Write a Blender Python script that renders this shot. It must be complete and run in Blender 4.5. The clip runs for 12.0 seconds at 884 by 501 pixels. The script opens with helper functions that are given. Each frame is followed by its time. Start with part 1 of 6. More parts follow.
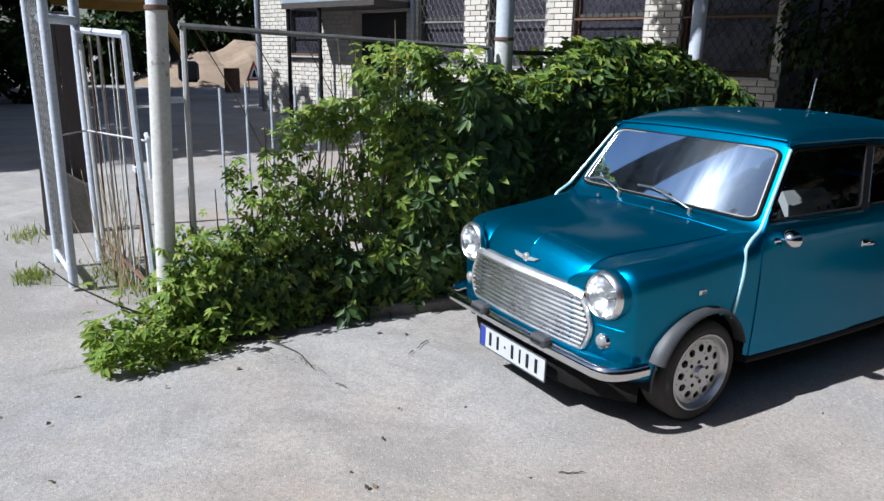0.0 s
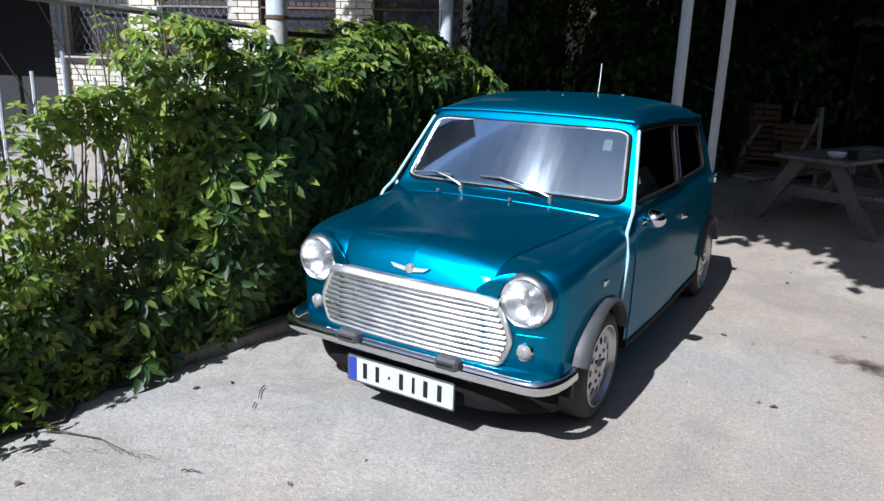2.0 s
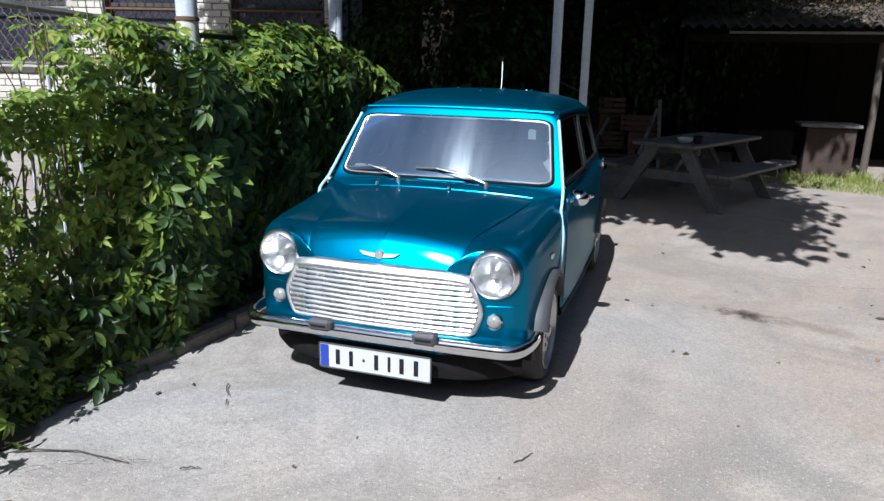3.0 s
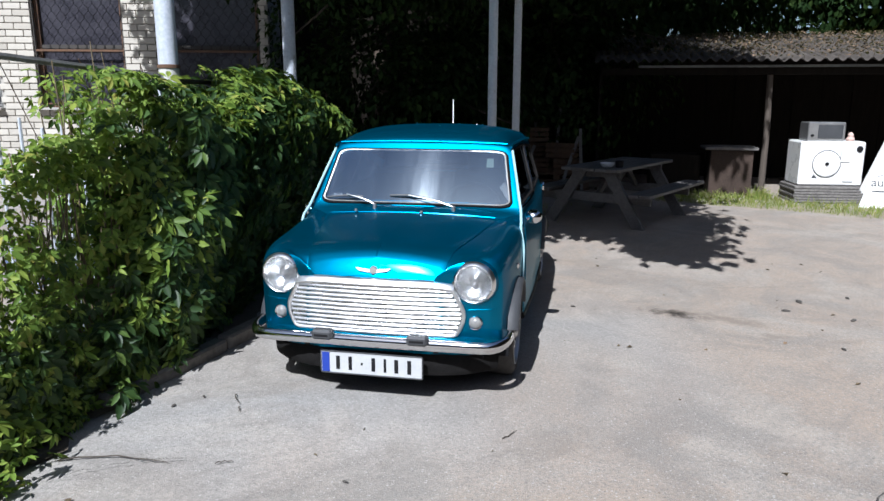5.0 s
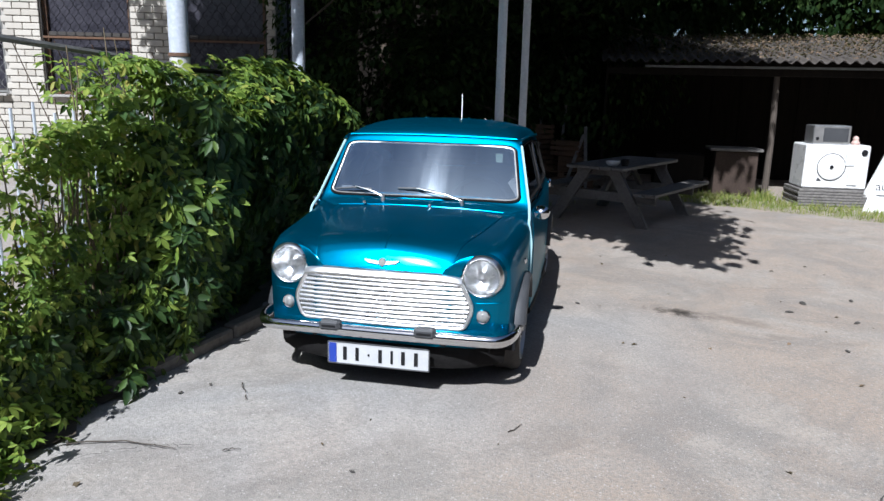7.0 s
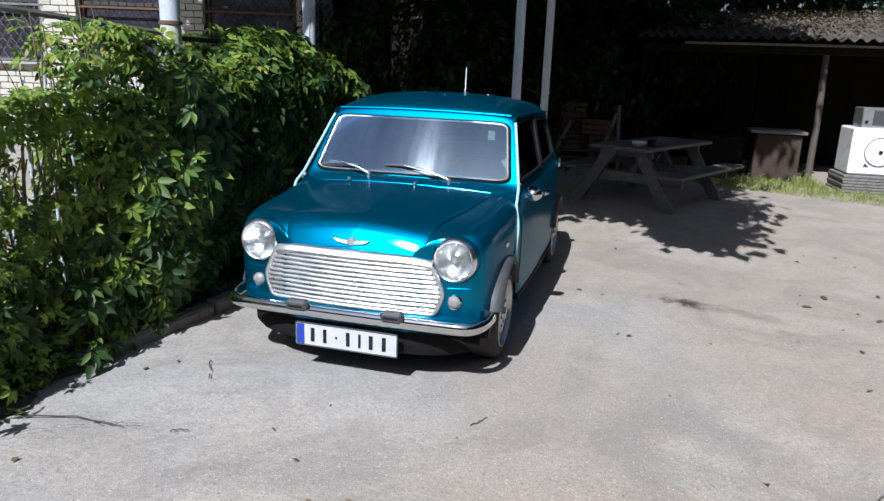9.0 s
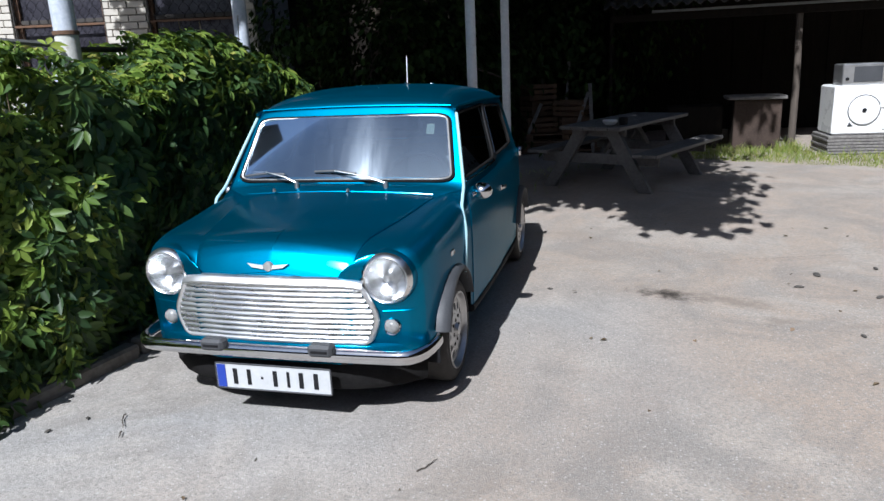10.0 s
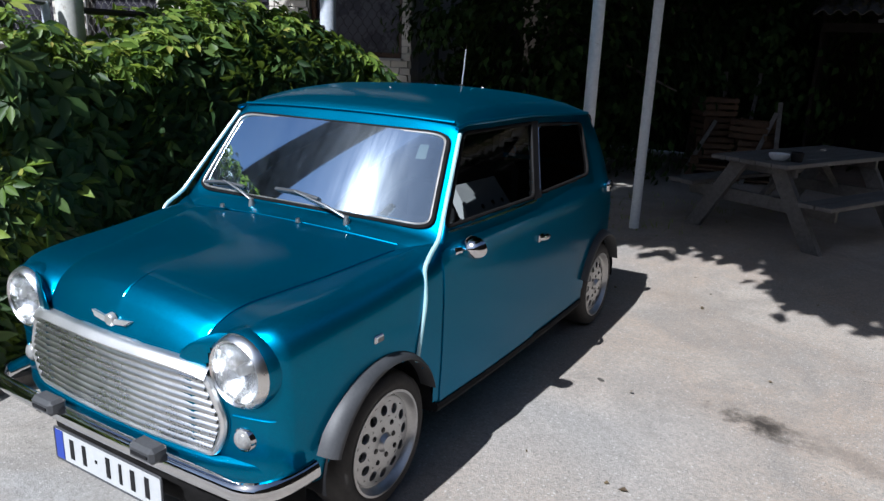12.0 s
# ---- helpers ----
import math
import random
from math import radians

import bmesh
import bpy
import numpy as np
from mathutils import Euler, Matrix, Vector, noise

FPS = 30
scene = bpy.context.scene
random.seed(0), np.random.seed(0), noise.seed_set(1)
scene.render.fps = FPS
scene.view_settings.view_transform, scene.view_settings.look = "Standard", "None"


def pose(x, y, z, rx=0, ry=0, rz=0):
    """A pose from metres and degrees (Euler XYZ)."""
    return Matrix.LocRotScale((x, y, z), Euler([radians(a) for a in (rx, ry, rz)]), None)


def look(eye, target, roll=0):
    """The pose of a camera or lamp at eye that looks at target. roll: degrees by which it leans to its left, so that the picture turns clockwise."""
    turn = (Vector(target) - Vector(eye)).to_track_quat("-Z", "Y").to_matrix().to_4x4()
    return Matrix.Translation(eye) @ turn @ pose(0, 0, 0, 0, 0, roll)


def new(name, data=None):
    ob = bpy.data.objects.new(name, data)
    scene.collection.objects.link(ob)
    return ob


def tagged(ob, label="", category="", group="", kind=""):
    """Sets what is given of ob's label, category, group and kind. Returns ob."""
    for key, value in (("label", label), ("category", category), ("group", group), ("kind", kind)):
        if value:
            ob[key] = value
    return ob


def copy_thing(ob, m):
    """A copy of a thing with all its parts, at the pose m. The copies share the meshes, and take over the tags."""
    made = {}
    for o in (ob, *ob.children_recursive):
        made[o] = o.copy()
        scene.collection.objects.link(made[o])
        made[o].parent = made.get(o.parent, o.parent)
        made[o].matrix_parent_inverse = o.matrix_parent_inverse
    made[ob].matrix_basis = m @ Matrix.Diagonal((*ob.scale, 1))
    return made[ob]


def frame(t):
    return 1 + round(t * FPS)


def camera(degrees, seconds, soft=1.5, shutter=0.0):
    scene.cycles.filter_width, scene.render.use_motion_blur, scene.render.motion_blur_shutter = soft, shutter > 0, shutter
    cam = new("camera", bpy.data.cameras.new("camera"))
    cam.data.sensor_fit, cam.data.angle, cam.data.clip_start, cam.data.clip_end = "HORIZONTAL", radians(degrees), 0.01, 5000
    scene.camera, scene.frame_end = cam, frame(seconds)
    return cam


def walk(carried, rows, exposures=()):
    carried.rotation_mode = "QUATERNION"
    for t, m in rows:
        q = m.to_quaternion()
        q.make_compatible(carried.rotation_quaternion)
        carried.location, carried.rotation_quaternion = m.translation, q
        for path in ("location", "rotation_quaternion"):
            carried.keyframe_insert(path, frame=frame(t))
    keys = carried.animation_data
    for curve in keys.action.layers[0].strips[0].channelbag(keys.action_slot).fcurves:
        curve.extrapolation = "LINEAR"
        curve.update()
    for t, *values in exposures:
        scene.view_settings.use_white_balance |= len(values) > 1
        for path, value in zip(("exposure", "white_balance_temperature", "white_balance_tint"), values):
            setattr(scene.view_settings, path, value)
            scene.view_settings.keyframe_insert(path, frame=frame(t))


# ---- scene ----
cam = camera(63.7, 12.0)
PATH = [
    (0, (2.555, -1.962, 1.584), (0.909, -0.961, 1.051), 1.1),
    (0.5, (2.317, -2.002, 1.56), (0.672, -0.961, 1.099), 2.3),
    (1, (2.03, -2.135, 1.496), (0.652, -0.779, 0.983), 0.9),
    (1.5, (1.743, -2.194, 1.486), (0.65, -0.6, 0.972), 2.3),
    (2, (1.511, -2.224, 1.483), (0.521, -0.566, 0.962), 1.8),
    (2.5, (1.249, -2.444, 1.466), (0.541, -0.661, 0.902), 0.1),
    (3, (1.16, -2.646, 1.459), (0.562, -0.806, 0.952), 1.1),
    (3.5, (1.136, -2.874, 1.506), (0.615, -0.999, 1.044), 2.1),
    (3.7, (1.111, -2.95, 1.505), (0.663, -1.047, 1.086), 1.5),
    (5.5, (0.996, -3.223, 1.496), (0.607, -1.307, 1.072), 0.1),
    (6, (0.98, -3.222, 1.489), (0.584, -1.308, 1.064), 0.5),
    (6.5, (0.976, -3.228, 1.494), (0.57, -1.319, 1.057), 1.0),
    (7, (0.973, -3.228, 1.49), (0.582, -1.315, 1.057), 1.3),
    (8.8, (1.202, -3.049, 1.482), (0.637, -1.187, 1.016), 2.0),
    (9, (1.282, -2.971, 1.481), (0.767, -1.104, 0.982), 2.1),
    (9.5, (1.352, -2.759, 1.481), (0.744, -0.901, 1.058), -1.7),
    (10, (1.41, -2.46, 1.45), (0.912, -0.594, 0.932), -2.7),
    (10.5, (1.579, -2.21, 1.462), (0.889, -0.409, 0.934), -1.0),
    (11, (1.672, -1.851, 1.445), (1.004, -0.045, 0.905), -0.0),
    (11.5, (1.734, -1.506, 1.476), (1.009, 0.283, 0.952), -1.2),
    (12, (1.85, -1.15, 1.479), (0.872, 0.508, 0.935), 2.2),
]
walk(cam, [(t, look(eye, target, roll)) for t, eye, target, roll in PATH], [(0.0, 0.70, 5650, 10), (1.5, 0.76, 5650, 10), (2.5, 0.84, 5650, 10), (3.5, 0.70, 5650, 10), (5.5, 0.66, 5650, 10), (9.0, 0.64, 5650, 10), (11.0, 0.64, 5650, 10), (12.0, 0.68, 5650, 10)])

# ---- world and sun: light comes over the walker's left shoulder, 46 degrees high ----
SUN_WAY = Vector((0.12, 0.95, -1.0)).normalized()
world = bpy.data.worlds.new("sky")
scene.world = world
world.use_nodes = True
wn = world.node_tree.nodes
sky = wn.new("ShaderNodeTexSky")
sky.sky_type = "NISHITA"
sky.sun_disc = False
sky.sun_elevation = radians(46)
sky.sun_rotation = radians(187)
sky.air_density, sky.dust_density, sky.ozone_density = 1.0, 1.5, 1.0
world.node_tree.links.new(sky.outputs[0], wn["Background"].inputs[0])
wn["Background"].inputs[1].default_value = 0.050
sun_data = bpy.data.lights.new("sun", "SUN")
sun_data.energy, sun_data.angle, sun_data.color = 5.0, radians(0.55), (1.0, 0.96, 0.90)
sun = new("sun", sun_data)
sun.rotation_mode = "QUATERNION"
sun.location = (-2, -14, 16)
sun.rotation_quaternion = SUN_WAY.to_track_quat("-Z", "Y")


# ---- mesh building ----
class Geo:
    """Vertices and faces of one mesh."""

    def __init__(self):
        self.v, self.f = [], []

    def add(self, vs, fs, m=None):
        n = len(self.v)
        self.v.extend([tuple(m @ Vector(p)) for p in vs] if m is not None else [tuple(p) for p in vs])
        self.f.extend([tuple(i + n for i in q) for q in fs])
        return self

    def box(self, c, s, m=None, ch=0.004):
        """Box with chamfered edges, centre c and full sizes s."""
        h = [d / 2 for d in s]
        ch = min(ch, min(h) * 0.45)
        vs, ident = [], {}
        corners = [(i, j, k) for i in (-1, 1) for j in (-1, 1) for k in (-1, 1)]
        for cr in corners:
            for a in range(3):
                ident[cr, a] = len(vs)
                vs.append([c[d] + cr[d] * (h[d] - (0 if d == a else ch)) for d in range(3)])
        fs = []
        for a in range(3):
            b, e = (a + 1) % 3, (a + 2) % 3
            for sgn in (-1, 1):
                ring = []
                for p, q in ((-1, -1), (1, -1), (1, 1), (-1, 1)):
                    cr = [0, 0, 0]
                    cr[a], cr[b], cr[e] = sgn, p, q
                    ring.append(ident[tuple(cr), a])
                fs.append(ring if sgn > 0 else ring[::-1])
            for p in (-1, 1):
                for q in (-1, 1):
                    c0, c1 = [0, 0, 0], [0, 0, 0]
                    c0[a], c1[a] = -1, 1
                    c0[b] = c1[b] = p
                    c0[e] = c1[e] = q
                    c0, c1 = tuple(c0), tuple(c1)
                    ring = [ident[c0, b], ident[c1, b], ident[c1, e], ident[c0, e]]
                    fs.append(ring if p * q < 0 else ring[::-1])
        for cr in corners:
            ring = [ident[cr, 0], ident[cr, 1], ident[cr, 2]]
            fs.append(ring if cr[0] * cr[1] * cr[2] > 0 else ring[::-1])
        return self.add(vs, fs, m)

    def tube(self, path, r, seg=8, closed=False, cap=True, flat=None):
        """Round bar along a path; r may be one radius or one for each point; flat squeezes it along its second axis."""
        pts = [Vector(p) for p in path]
        n = len(pts)
        rs = r if isinstance(r, (list, tuple)) else [r] * n
        rings, up = [], None
        for i, p in enumerate(pts):
            a = pts[(i - 1) % n] if (closed or i) else p
            b = pts[(i + 1) % n] if (closed or i < n - 1) else p
            d = (b - a).normalized()
            if up is None:
                up = Vector((0, 0, 1)) if abs(d.z) < 0.9 else Vector((0, 1, 0))
            s = d.cross(up).normalized()
            up = s.cross(d).normalized()
            ring = []
            for k in range(seg):
                t = 2 * math.pi * k / seg
                ring.append(p + rs[i] * (math.cos(t) * s + math.sin(t) * (flat or 1.0) * up))
            rings.append(ring)
        vs = [p for ring in rings for p in ring]
        fs = []
        for i in range(n if closed else n - 1):
            for k in range(seg):
                a, b = i * seg + k, i * seg + (k + 1) % seg
                c, d = ((i + 1) % n) * seg + (k + 1) % seg, ((i + 1) % n) * seg + k
                fs.append((a, b, c, d))
        if cap and not closed:
            fs.append(tuple(range(seg))[::-1])
            fs.append(tuple((n - 1) * seg + k for k in range(seg)))
        return self.add(vs, fs)

    def lathe(self, prof, m=None, seg=32, closed=False):
        """Turn a profile of (radius, height) round z."""
        vs, fs = [], []
        for r, z in prof:
            for k in range(seg):
                t = 2 * math.pi * k / seg
                vs.append((r * math.cos(t), r * math.sin(t), z))
        n = len(prof)
        for i in range(n if closed else n - 1):
            for k in range(seg):
                j = (i + 1) % n
                fs.append((i * seg + k, i * seg + (k + 1) % seg, j * seg + (k + 1) % seg, j * seg + k))
        return self.add(vs, fs, m)

    def slab(self, ring, d, m=None):
        """Flat outline of points, thickened by the vector d."""
        n = len(ring)
        d = Vector(d)
        vs = [Vector(p) for p in ring] + [Vector(p) + d for p in ring]
        fs = [tuple(range(n))[::-1], tuple(range(n, 2 * n))]
        fs += [(i, (i + 1) % n, n + (i + 1) % n, n + i) for i in range(n)]
        return self.add(vs, fs, m)

    def mesh(self, name, sharp=35, recalc=True):
        me = bpy.data.meshes.new(name)
        me.from_pydata(self.v, [], self.f)
        if recalc:
            bm = bmesh.new()
            bm.from_mesh(me)
            bmesh.ops.recalc_face_normals(bm, faces=bm.faces)
            bm.to_mesh(me)
            bm.free()
        me.polygons.foreach_set("use_smooth", [sharp > 0] * len(me.polygons))
        if sharp > 0:
            me.set_sharp_from_angle(angle=radians(sharp))
        me.update()
        return me


def thing(name, label, category, at=(0, 0, 0), group="", kind=""):
    """An Empty at a thing's base, which carries its parts."""
    ob = new(name)
    ob.empty_display_size = 0.1
    ob.matrix_basis = Matrix.Translation(at)
    return tagged(ob, label, category, group, kind)


def part(name, geo, material, parent, label="", sharp=35, kind=""):
    """One mesh under a thing or a part, given in world places."""
    me = geo.mesh(name, sharp) if isinstance(geo, Geo) else geo
    if material is not None:
        me.materials.clear()
        me.materials.append(material)
    ob = new(name, me)
    if parent is not None:
        ob.parent = parent
        ob.matrix_parent_inverse = parent.matrix_basis.inverted()
    return tagged(ob, label, kind=kind)


def solo(name, geo, material, label, category, group="", kind="", sharp=35):
    """A thing that is one mesh."""
    ob = part(name, geo, material, None, sharp=sharp)
    return tagged(ob, label, category, group, kind)


def lerp(a, b, t):
    return a + (b - a) * t


# ---- materials ----
class Nodes:
    def __init__(self, name):
        self.mat = bpy.data.materials.new(name)
        self.mat.use_nodes = True
        self.tree = self.mat.node_tree
        self.bsdf = self.tree.nodes["Principled BSDF"]
        self.out = self.tree.nodes["Material Output"]

    def node(self, kind, **values):
        nd = self.tree.nodes.new(kind)
        for k, v in values.items():
            setattr(nd, k, v)
        return nd

    def link(self, a, b):
        self.tree.links.new(a, b)

    def coords(self, which="Object", scale=None):
        tc = self.node("ShaderNodeTexCoord")
        o = tc.outputs[which]
        if scale is not None:
            mp = self.node("ShaderNodeMapping")
            mp.inputs["Scale"].default_value = scale
            self.link(o, mp.inputs[0])
            o = mp.outputs[0]
        return o

    def noise(self, scale, detail=4, rough=0.6, co=None, dist=0.0):
        nd = self.node("ShaderNodeTexNoise")
        nd.inputs["Scale"].default_value = scale
        nd.inputs["Detail"].default_value = detail
        nd.inputs["Roughness"].default_value = rough
        nd.inputs["Distortion"].default_value = dist
        self.link(co if co is not None else self.coords(), nd.inputs["Vector"])
        return nd.outputs["Fac"]

    def ramp(self, fac, stops):
        nd = self.node("ShaderNodeValToRGB")
        els = nd.color_ramp.elements
        while len(els) < len(stops):
            els.new(0.5)
        for e, (p, c) in zip(els, stops):
            e.position = p
            e.color = (*c, 1) if len(c) == 3 else c
        self.link(fac, nd.inputs[0])
        return nd.outputs[0]

    def grey(self, fac, a, b, va=0.0, vb=1.0):
        nd = self.node("ShaderNodeMapRange")
        for k, v in zip((1, 2, 3, 4), (a, b, va, vb)):
            nd.inputs[k].default_value = v
        self.link(fac, nd.inputs[0])
        return nd.outputs[0]

    def mix(self, fac, a, b, mode="MIX"):
        nd = self.node("ShaderNodeMix", data_type="RGBA", blend_type=mode)
        for sock, v in ((nd.inputs[0], fac), (nd.inputs[6], a), (nd.inputs[7], b)):
            if isinstance(v, (int, float)):
                sock.default_value = v
            elif isinstance(v, tuple):
                sock.default_value = (*v, 1)
            else:
                self.link(v, sock)
        return nd.outputs[2]

    def bump(self, height, strength=0.3, dist=0.01, normal=None):
        nd = self.node("ShaderNodeBump")
        nd.inputs["Strength"].default_value = strength
        nd.inputs["Distance"].default_value = dist
        self.link(height, nd.inputs["Height"])
        if normal is not None:
            self.link(normal, nd.inputs["Normal"])
        self.link(nd.outputs[0], self.bsdf.inputs["Normal"])
        return nd.outputs[0]

    def set(self, **kw):
        names = {"color": "Base Color", "rough": "Roughness", "metal": "Metallic", "spec": "Specular IOR Level", "coat": "Coat Weight",
                 "coat_rough": "Coat Roughness", "trans": "Transmission Weight", "ior": "IOR", "alpha": "Alpha", "sheen": "Sheen Weight"}
        for k, v in kw.items():
            sock = self.bsdf.inputs[names[k]]
            if isinstance(v, (int, float)):
                sock.default_value = v
            elif isinstance(v, tuple):
                sock.default_value = (*v, 1)
            else:
                self.link(v, sock)
        return self


def surface(name, a, b, rough=(0.5, 0.8), scale=8.0, fine=60.0, bump=0.15, metal=0.0, dist=0.004, stretch=None, spec=0.5):
    """Two tones mixed by coarse and fine noise, with relief."""
    n = Nodes(name)
    co = n.coords(scale=stretch)
    big, small = n.noise(scale, 5, 0.6, co), n.noise(fine, 3, 0.6, co)
    both = n.mix(0.4, big, small)
    n.set(color=n.ramp(both, [(0.32, a), (0.68, b)]), rough=n.grey(big, 0.3, 0.7, *rough), metal=metal, spec=spec)
    n.bump(both, bump, dist)
    return n.mat


DARK, BROWN = (0.040, 0.033, 0.027), (0.18, 0.150, 0.125)
STAINS = ((1.70, 1.90, 0.34, 0.17, -20, 0.5, BROWN), (1.67, 1.88, 0.22, 0.10, -20, 1.0, DARK), (2.05, 1.80, 0.32, 0.12, -15, 0.6, BROWN), (2.25, 1.50, 0.12, 0.10, 30, 0.6, BROWN),
          (2.6, 1.45, 0.14, 0.06, 10, 0.35, BROWN), (-1.0, -1.2, 0.30, 0.10, 60, 0.35, BROWN), (1.1, 3.4, 0.5, 0.3, 0, 0.3, BROWN), (0.9, -0.3, 0.35, 0.2, 30, 0.3, BROWN))


def asphalt_material():
    n = Nodes("old_asphalt")
    co = n.coords()
    big, mid = n.noise(0.55, 6, 0.62, co, 0.4), n.noise(3.2, 5, 0.65, co)
    grit, fine = n.noise(55, 3, 0.7, co), n.noise(190, 2, 0.6, co)
    base = n.ramp(big, [(0.34, (0.225, 0.222, 0.222)), (0.46, (0.315, 0.305, 0.295)), (0.56, (0.375, 0.350, 0.325)), (0.66, (0.270, 0.262, 0.255))])
    warm = n.noise(0.23, 4, 0.55, co, 0.6)
    side = n.node("ShaderNodeSeparateXYZ")
    n.link(co, side.inputs[0])
    more = n.node("ShaderNodeMath", operation="ADD")
    n.link(warm, more.inputs[0])
    n.link(n.grey(side.outputs[0], -0.2, 1.9, -0.12, 0.16), more.inputs[1])
    warm = more.outputs[0]
    base = n.mix(n.grey(warm, 0.38, 0.53, 0.0, 0.9), base, (0.345, 0.270, 0.208))
    dusty = n.noise(0.9, 6, 0.68, co, 0.9)
    base = n.mix(n.grey(dusty, 0.50, 0.60, 0.0, 0.6), base, (0.385, 0.345, 0.300))
    stain = n.noise(1.1, 6, 0.7, co, 1.2)
    base = n.mix(n.grey(stain, 0.48, 0.62, 0.0, 0.6), base, (0.19, 0.168, 0.150))
    base = n.mix(n.grey(mid, 0.38, 0.68, 0.0, 0.45), base, (0.24, 0.225, 0.205))
    base = n.mix(n.grey(grit, 0.42, 0.62, 0.0, 0.50), base, (0.18, 0.17, 0.155))
    base = n.mix(n.grey(fine, 0.54, 0.68, 0.0, 0.45), base, (0.48, 0.46, 0.43))
    peb = n.node("ShaderNodeTexVoronoi")
    peb.inputs["Scale"].default_value = 62
    n.link(co, peb.inputs["Vector"])
    tone = n.node("ShaderNodeSeparateColor")
    n.link(peb.outputs["Color"], tone.inputs[0])
    spot = n.node("ShaderNodeMath", operation="MULTIPLY")
    n.link(n.grey(peb.outputs["Distance"], 0.20, 0.36, 1.0, 0.0), spot.inputs[0])
    n.link(n.grey(tone.outputs[0], 0.5, 0.95, 0.0, 0.62), spot.inputs[1])
    base = n.mix(spot.outputs[0], base, (0.50, 0.48, 0.45))
    spot2 = n.node("ShaderNodeMath", operation="MULTIPLY")
    n.link(n.grey(peb.outputs["Distance"], 0.20, 0.40, 1.0, 0.0), spot2.inputs[0])
    n.link(n.grey(tone.outputs[1], 0.6, 0.95, 0.0, 0.6), spot2.inputs[1])
    base = n.mix(spot2.outputs[0], base, (0.13, 0.12, 0.11))
    # oil and tar stains: centre, half sizes, turn, strength, tone
    edge = n.noise(9, 5, 0.7, co)
    for cx, cy, rx, ry, turn, amount, tone in STAINS:
        mp = n.node("ShaderNodeMapping", vector_type="TEXTURE")
        mp.inputs["Location"].default_value = (cx, cy, 0)
        mp.inputs["Rotation"].default_value = (0, 0, radians(turn))
        mp.inputs["Scale"].default_value = (rx, ry, 1)
        n.link(co, mp.inputs[0])
        ln = n.node("ShaderNodeVectorMath", operation="LENGTH")
        n.link(mp.outputs[0], ln.inputs[0])
        ad = n.node("ShaderNodeMath", operation="MULTIPLY_ADD")
        n.link(edge, ad.inputs[0])
        ad.inputs[1].default_value = 2.6
        n.link(ln.outputs["Value"], ad.inputs[2])
        base = n.mix(n.grey(ad.outputs[0], 1.45, 2.25, amount, 0.0), base, tone)
    n.set(color=base, rough=n.grey(mid, 0.3, 0.7, 0.78, 0.95), spec=0.3)
    n.bump(n.mix(0.5, grit, fine), 0.8, 0.007)
    return n.mat


def brick_material(name, a, b, c):
    n = Nodes(name)
    co = n.coords()
    info = n.node("ShaderNodeObjectInfo").outputs["Random"]
    isl = n.node("ShaderNodeNewGeometry").outputs["Random Per Island"]
    pick = n.node("ShaderNodeMath", operation="FRACT")
    add = n.node("ShaderNodeMath", operation="ADD")
    n.link(info, add.inputs[0])
    n.link(isl, add.inputs[1])
    n.link(add.outputs[0], pick.inputs[0])
    stain = n.noise(1.3, 5, 0.6, co)
    fine = n.noise(70, 3, 0.6, co)
    base = n.ramp(pick.outputs[0], [(0.0, a), (0.5, b), (1.0, c)])
    base = n.mix(n.grey(stain, 0.45, 0.75, 0.0, 0.35), base, (0.30, 0.28, 0.25))
    base = n.mix(n.grey(fine, 0.5, 0.75, 0.0, 0.25), base, (0.40, 0.38, 0.34))
    n.set(color=base, rough=0.9, spec=0.25)
    n.bump(fine, 0.3, 0.004)
    return n.mat


def leaf_material(name, stops, trans=0.35, rough=0.48, spec=0.45):
    n = Nodes(name)
    isl = n.node("ShaderNodeNewGeometry").outputs["Random Per Island"]
    col = n.ramp(isl, stops)
    veins = n.noise(28, 3, 0.5)
    col = n.mix(n.grey(veins, 0.4, 0.7, 0.0, 0.25), col, (0.03, 0.06, 0.012))
    n.set(color=col, rough=rough, spec=spec)
    tr = n.node("ShaderNodeBsdfTranslucent")
    bright = n.mix(0.6, col, (0.30, 0.42, 0.04))
    n.link(bright, tr.inputs[0])
    ms = n.node("ShaderNodeMixShader")
    ms.inputs[0].default_value = trans
    n.link(n.bsdf.outputs[0], ms.inputs[1])
    n.link(tr.outputs[0], ms.inputs[2])
    n.link(ms.outputs[0], n.out.inputs[0])
    return n.mat


def paint_material():
    """Teal metallic paint under clear lacquer, with dust."""
    n = Nodes("teal_metallic_paint")
    flakes = n.node("ShaderNodeTexVoronoi")
    flakes.inputs["Scale"].default_value = 900
    n.link(n.coords(), flakes.inputs["Vector"])
    dust = n.noise(5, 5, 0.65)
    col = n.mix(n.grey(flakes.outputs["Color"], 0.0, 1.0, 0.0, 0.6), (0.001, 0.118, 0.216), (0.006, 0.275, 0.485))
    col = n.mix(n.grey(dust, 0.52, 0.8, 0.0, 0.03), col, (0.30, 0.28, 0.25))
    n.set(color=col, rough=n.grey(dust, 0.3, 0.75, 0.35, 0.39), metal=0.92, spec=0.10, coat=0.32, coat_rough=0.14)
    n.bsdf.inputs["Specular Tint"].default_value = (0.02, 0.29, 0.29, 1)
    return n.mat


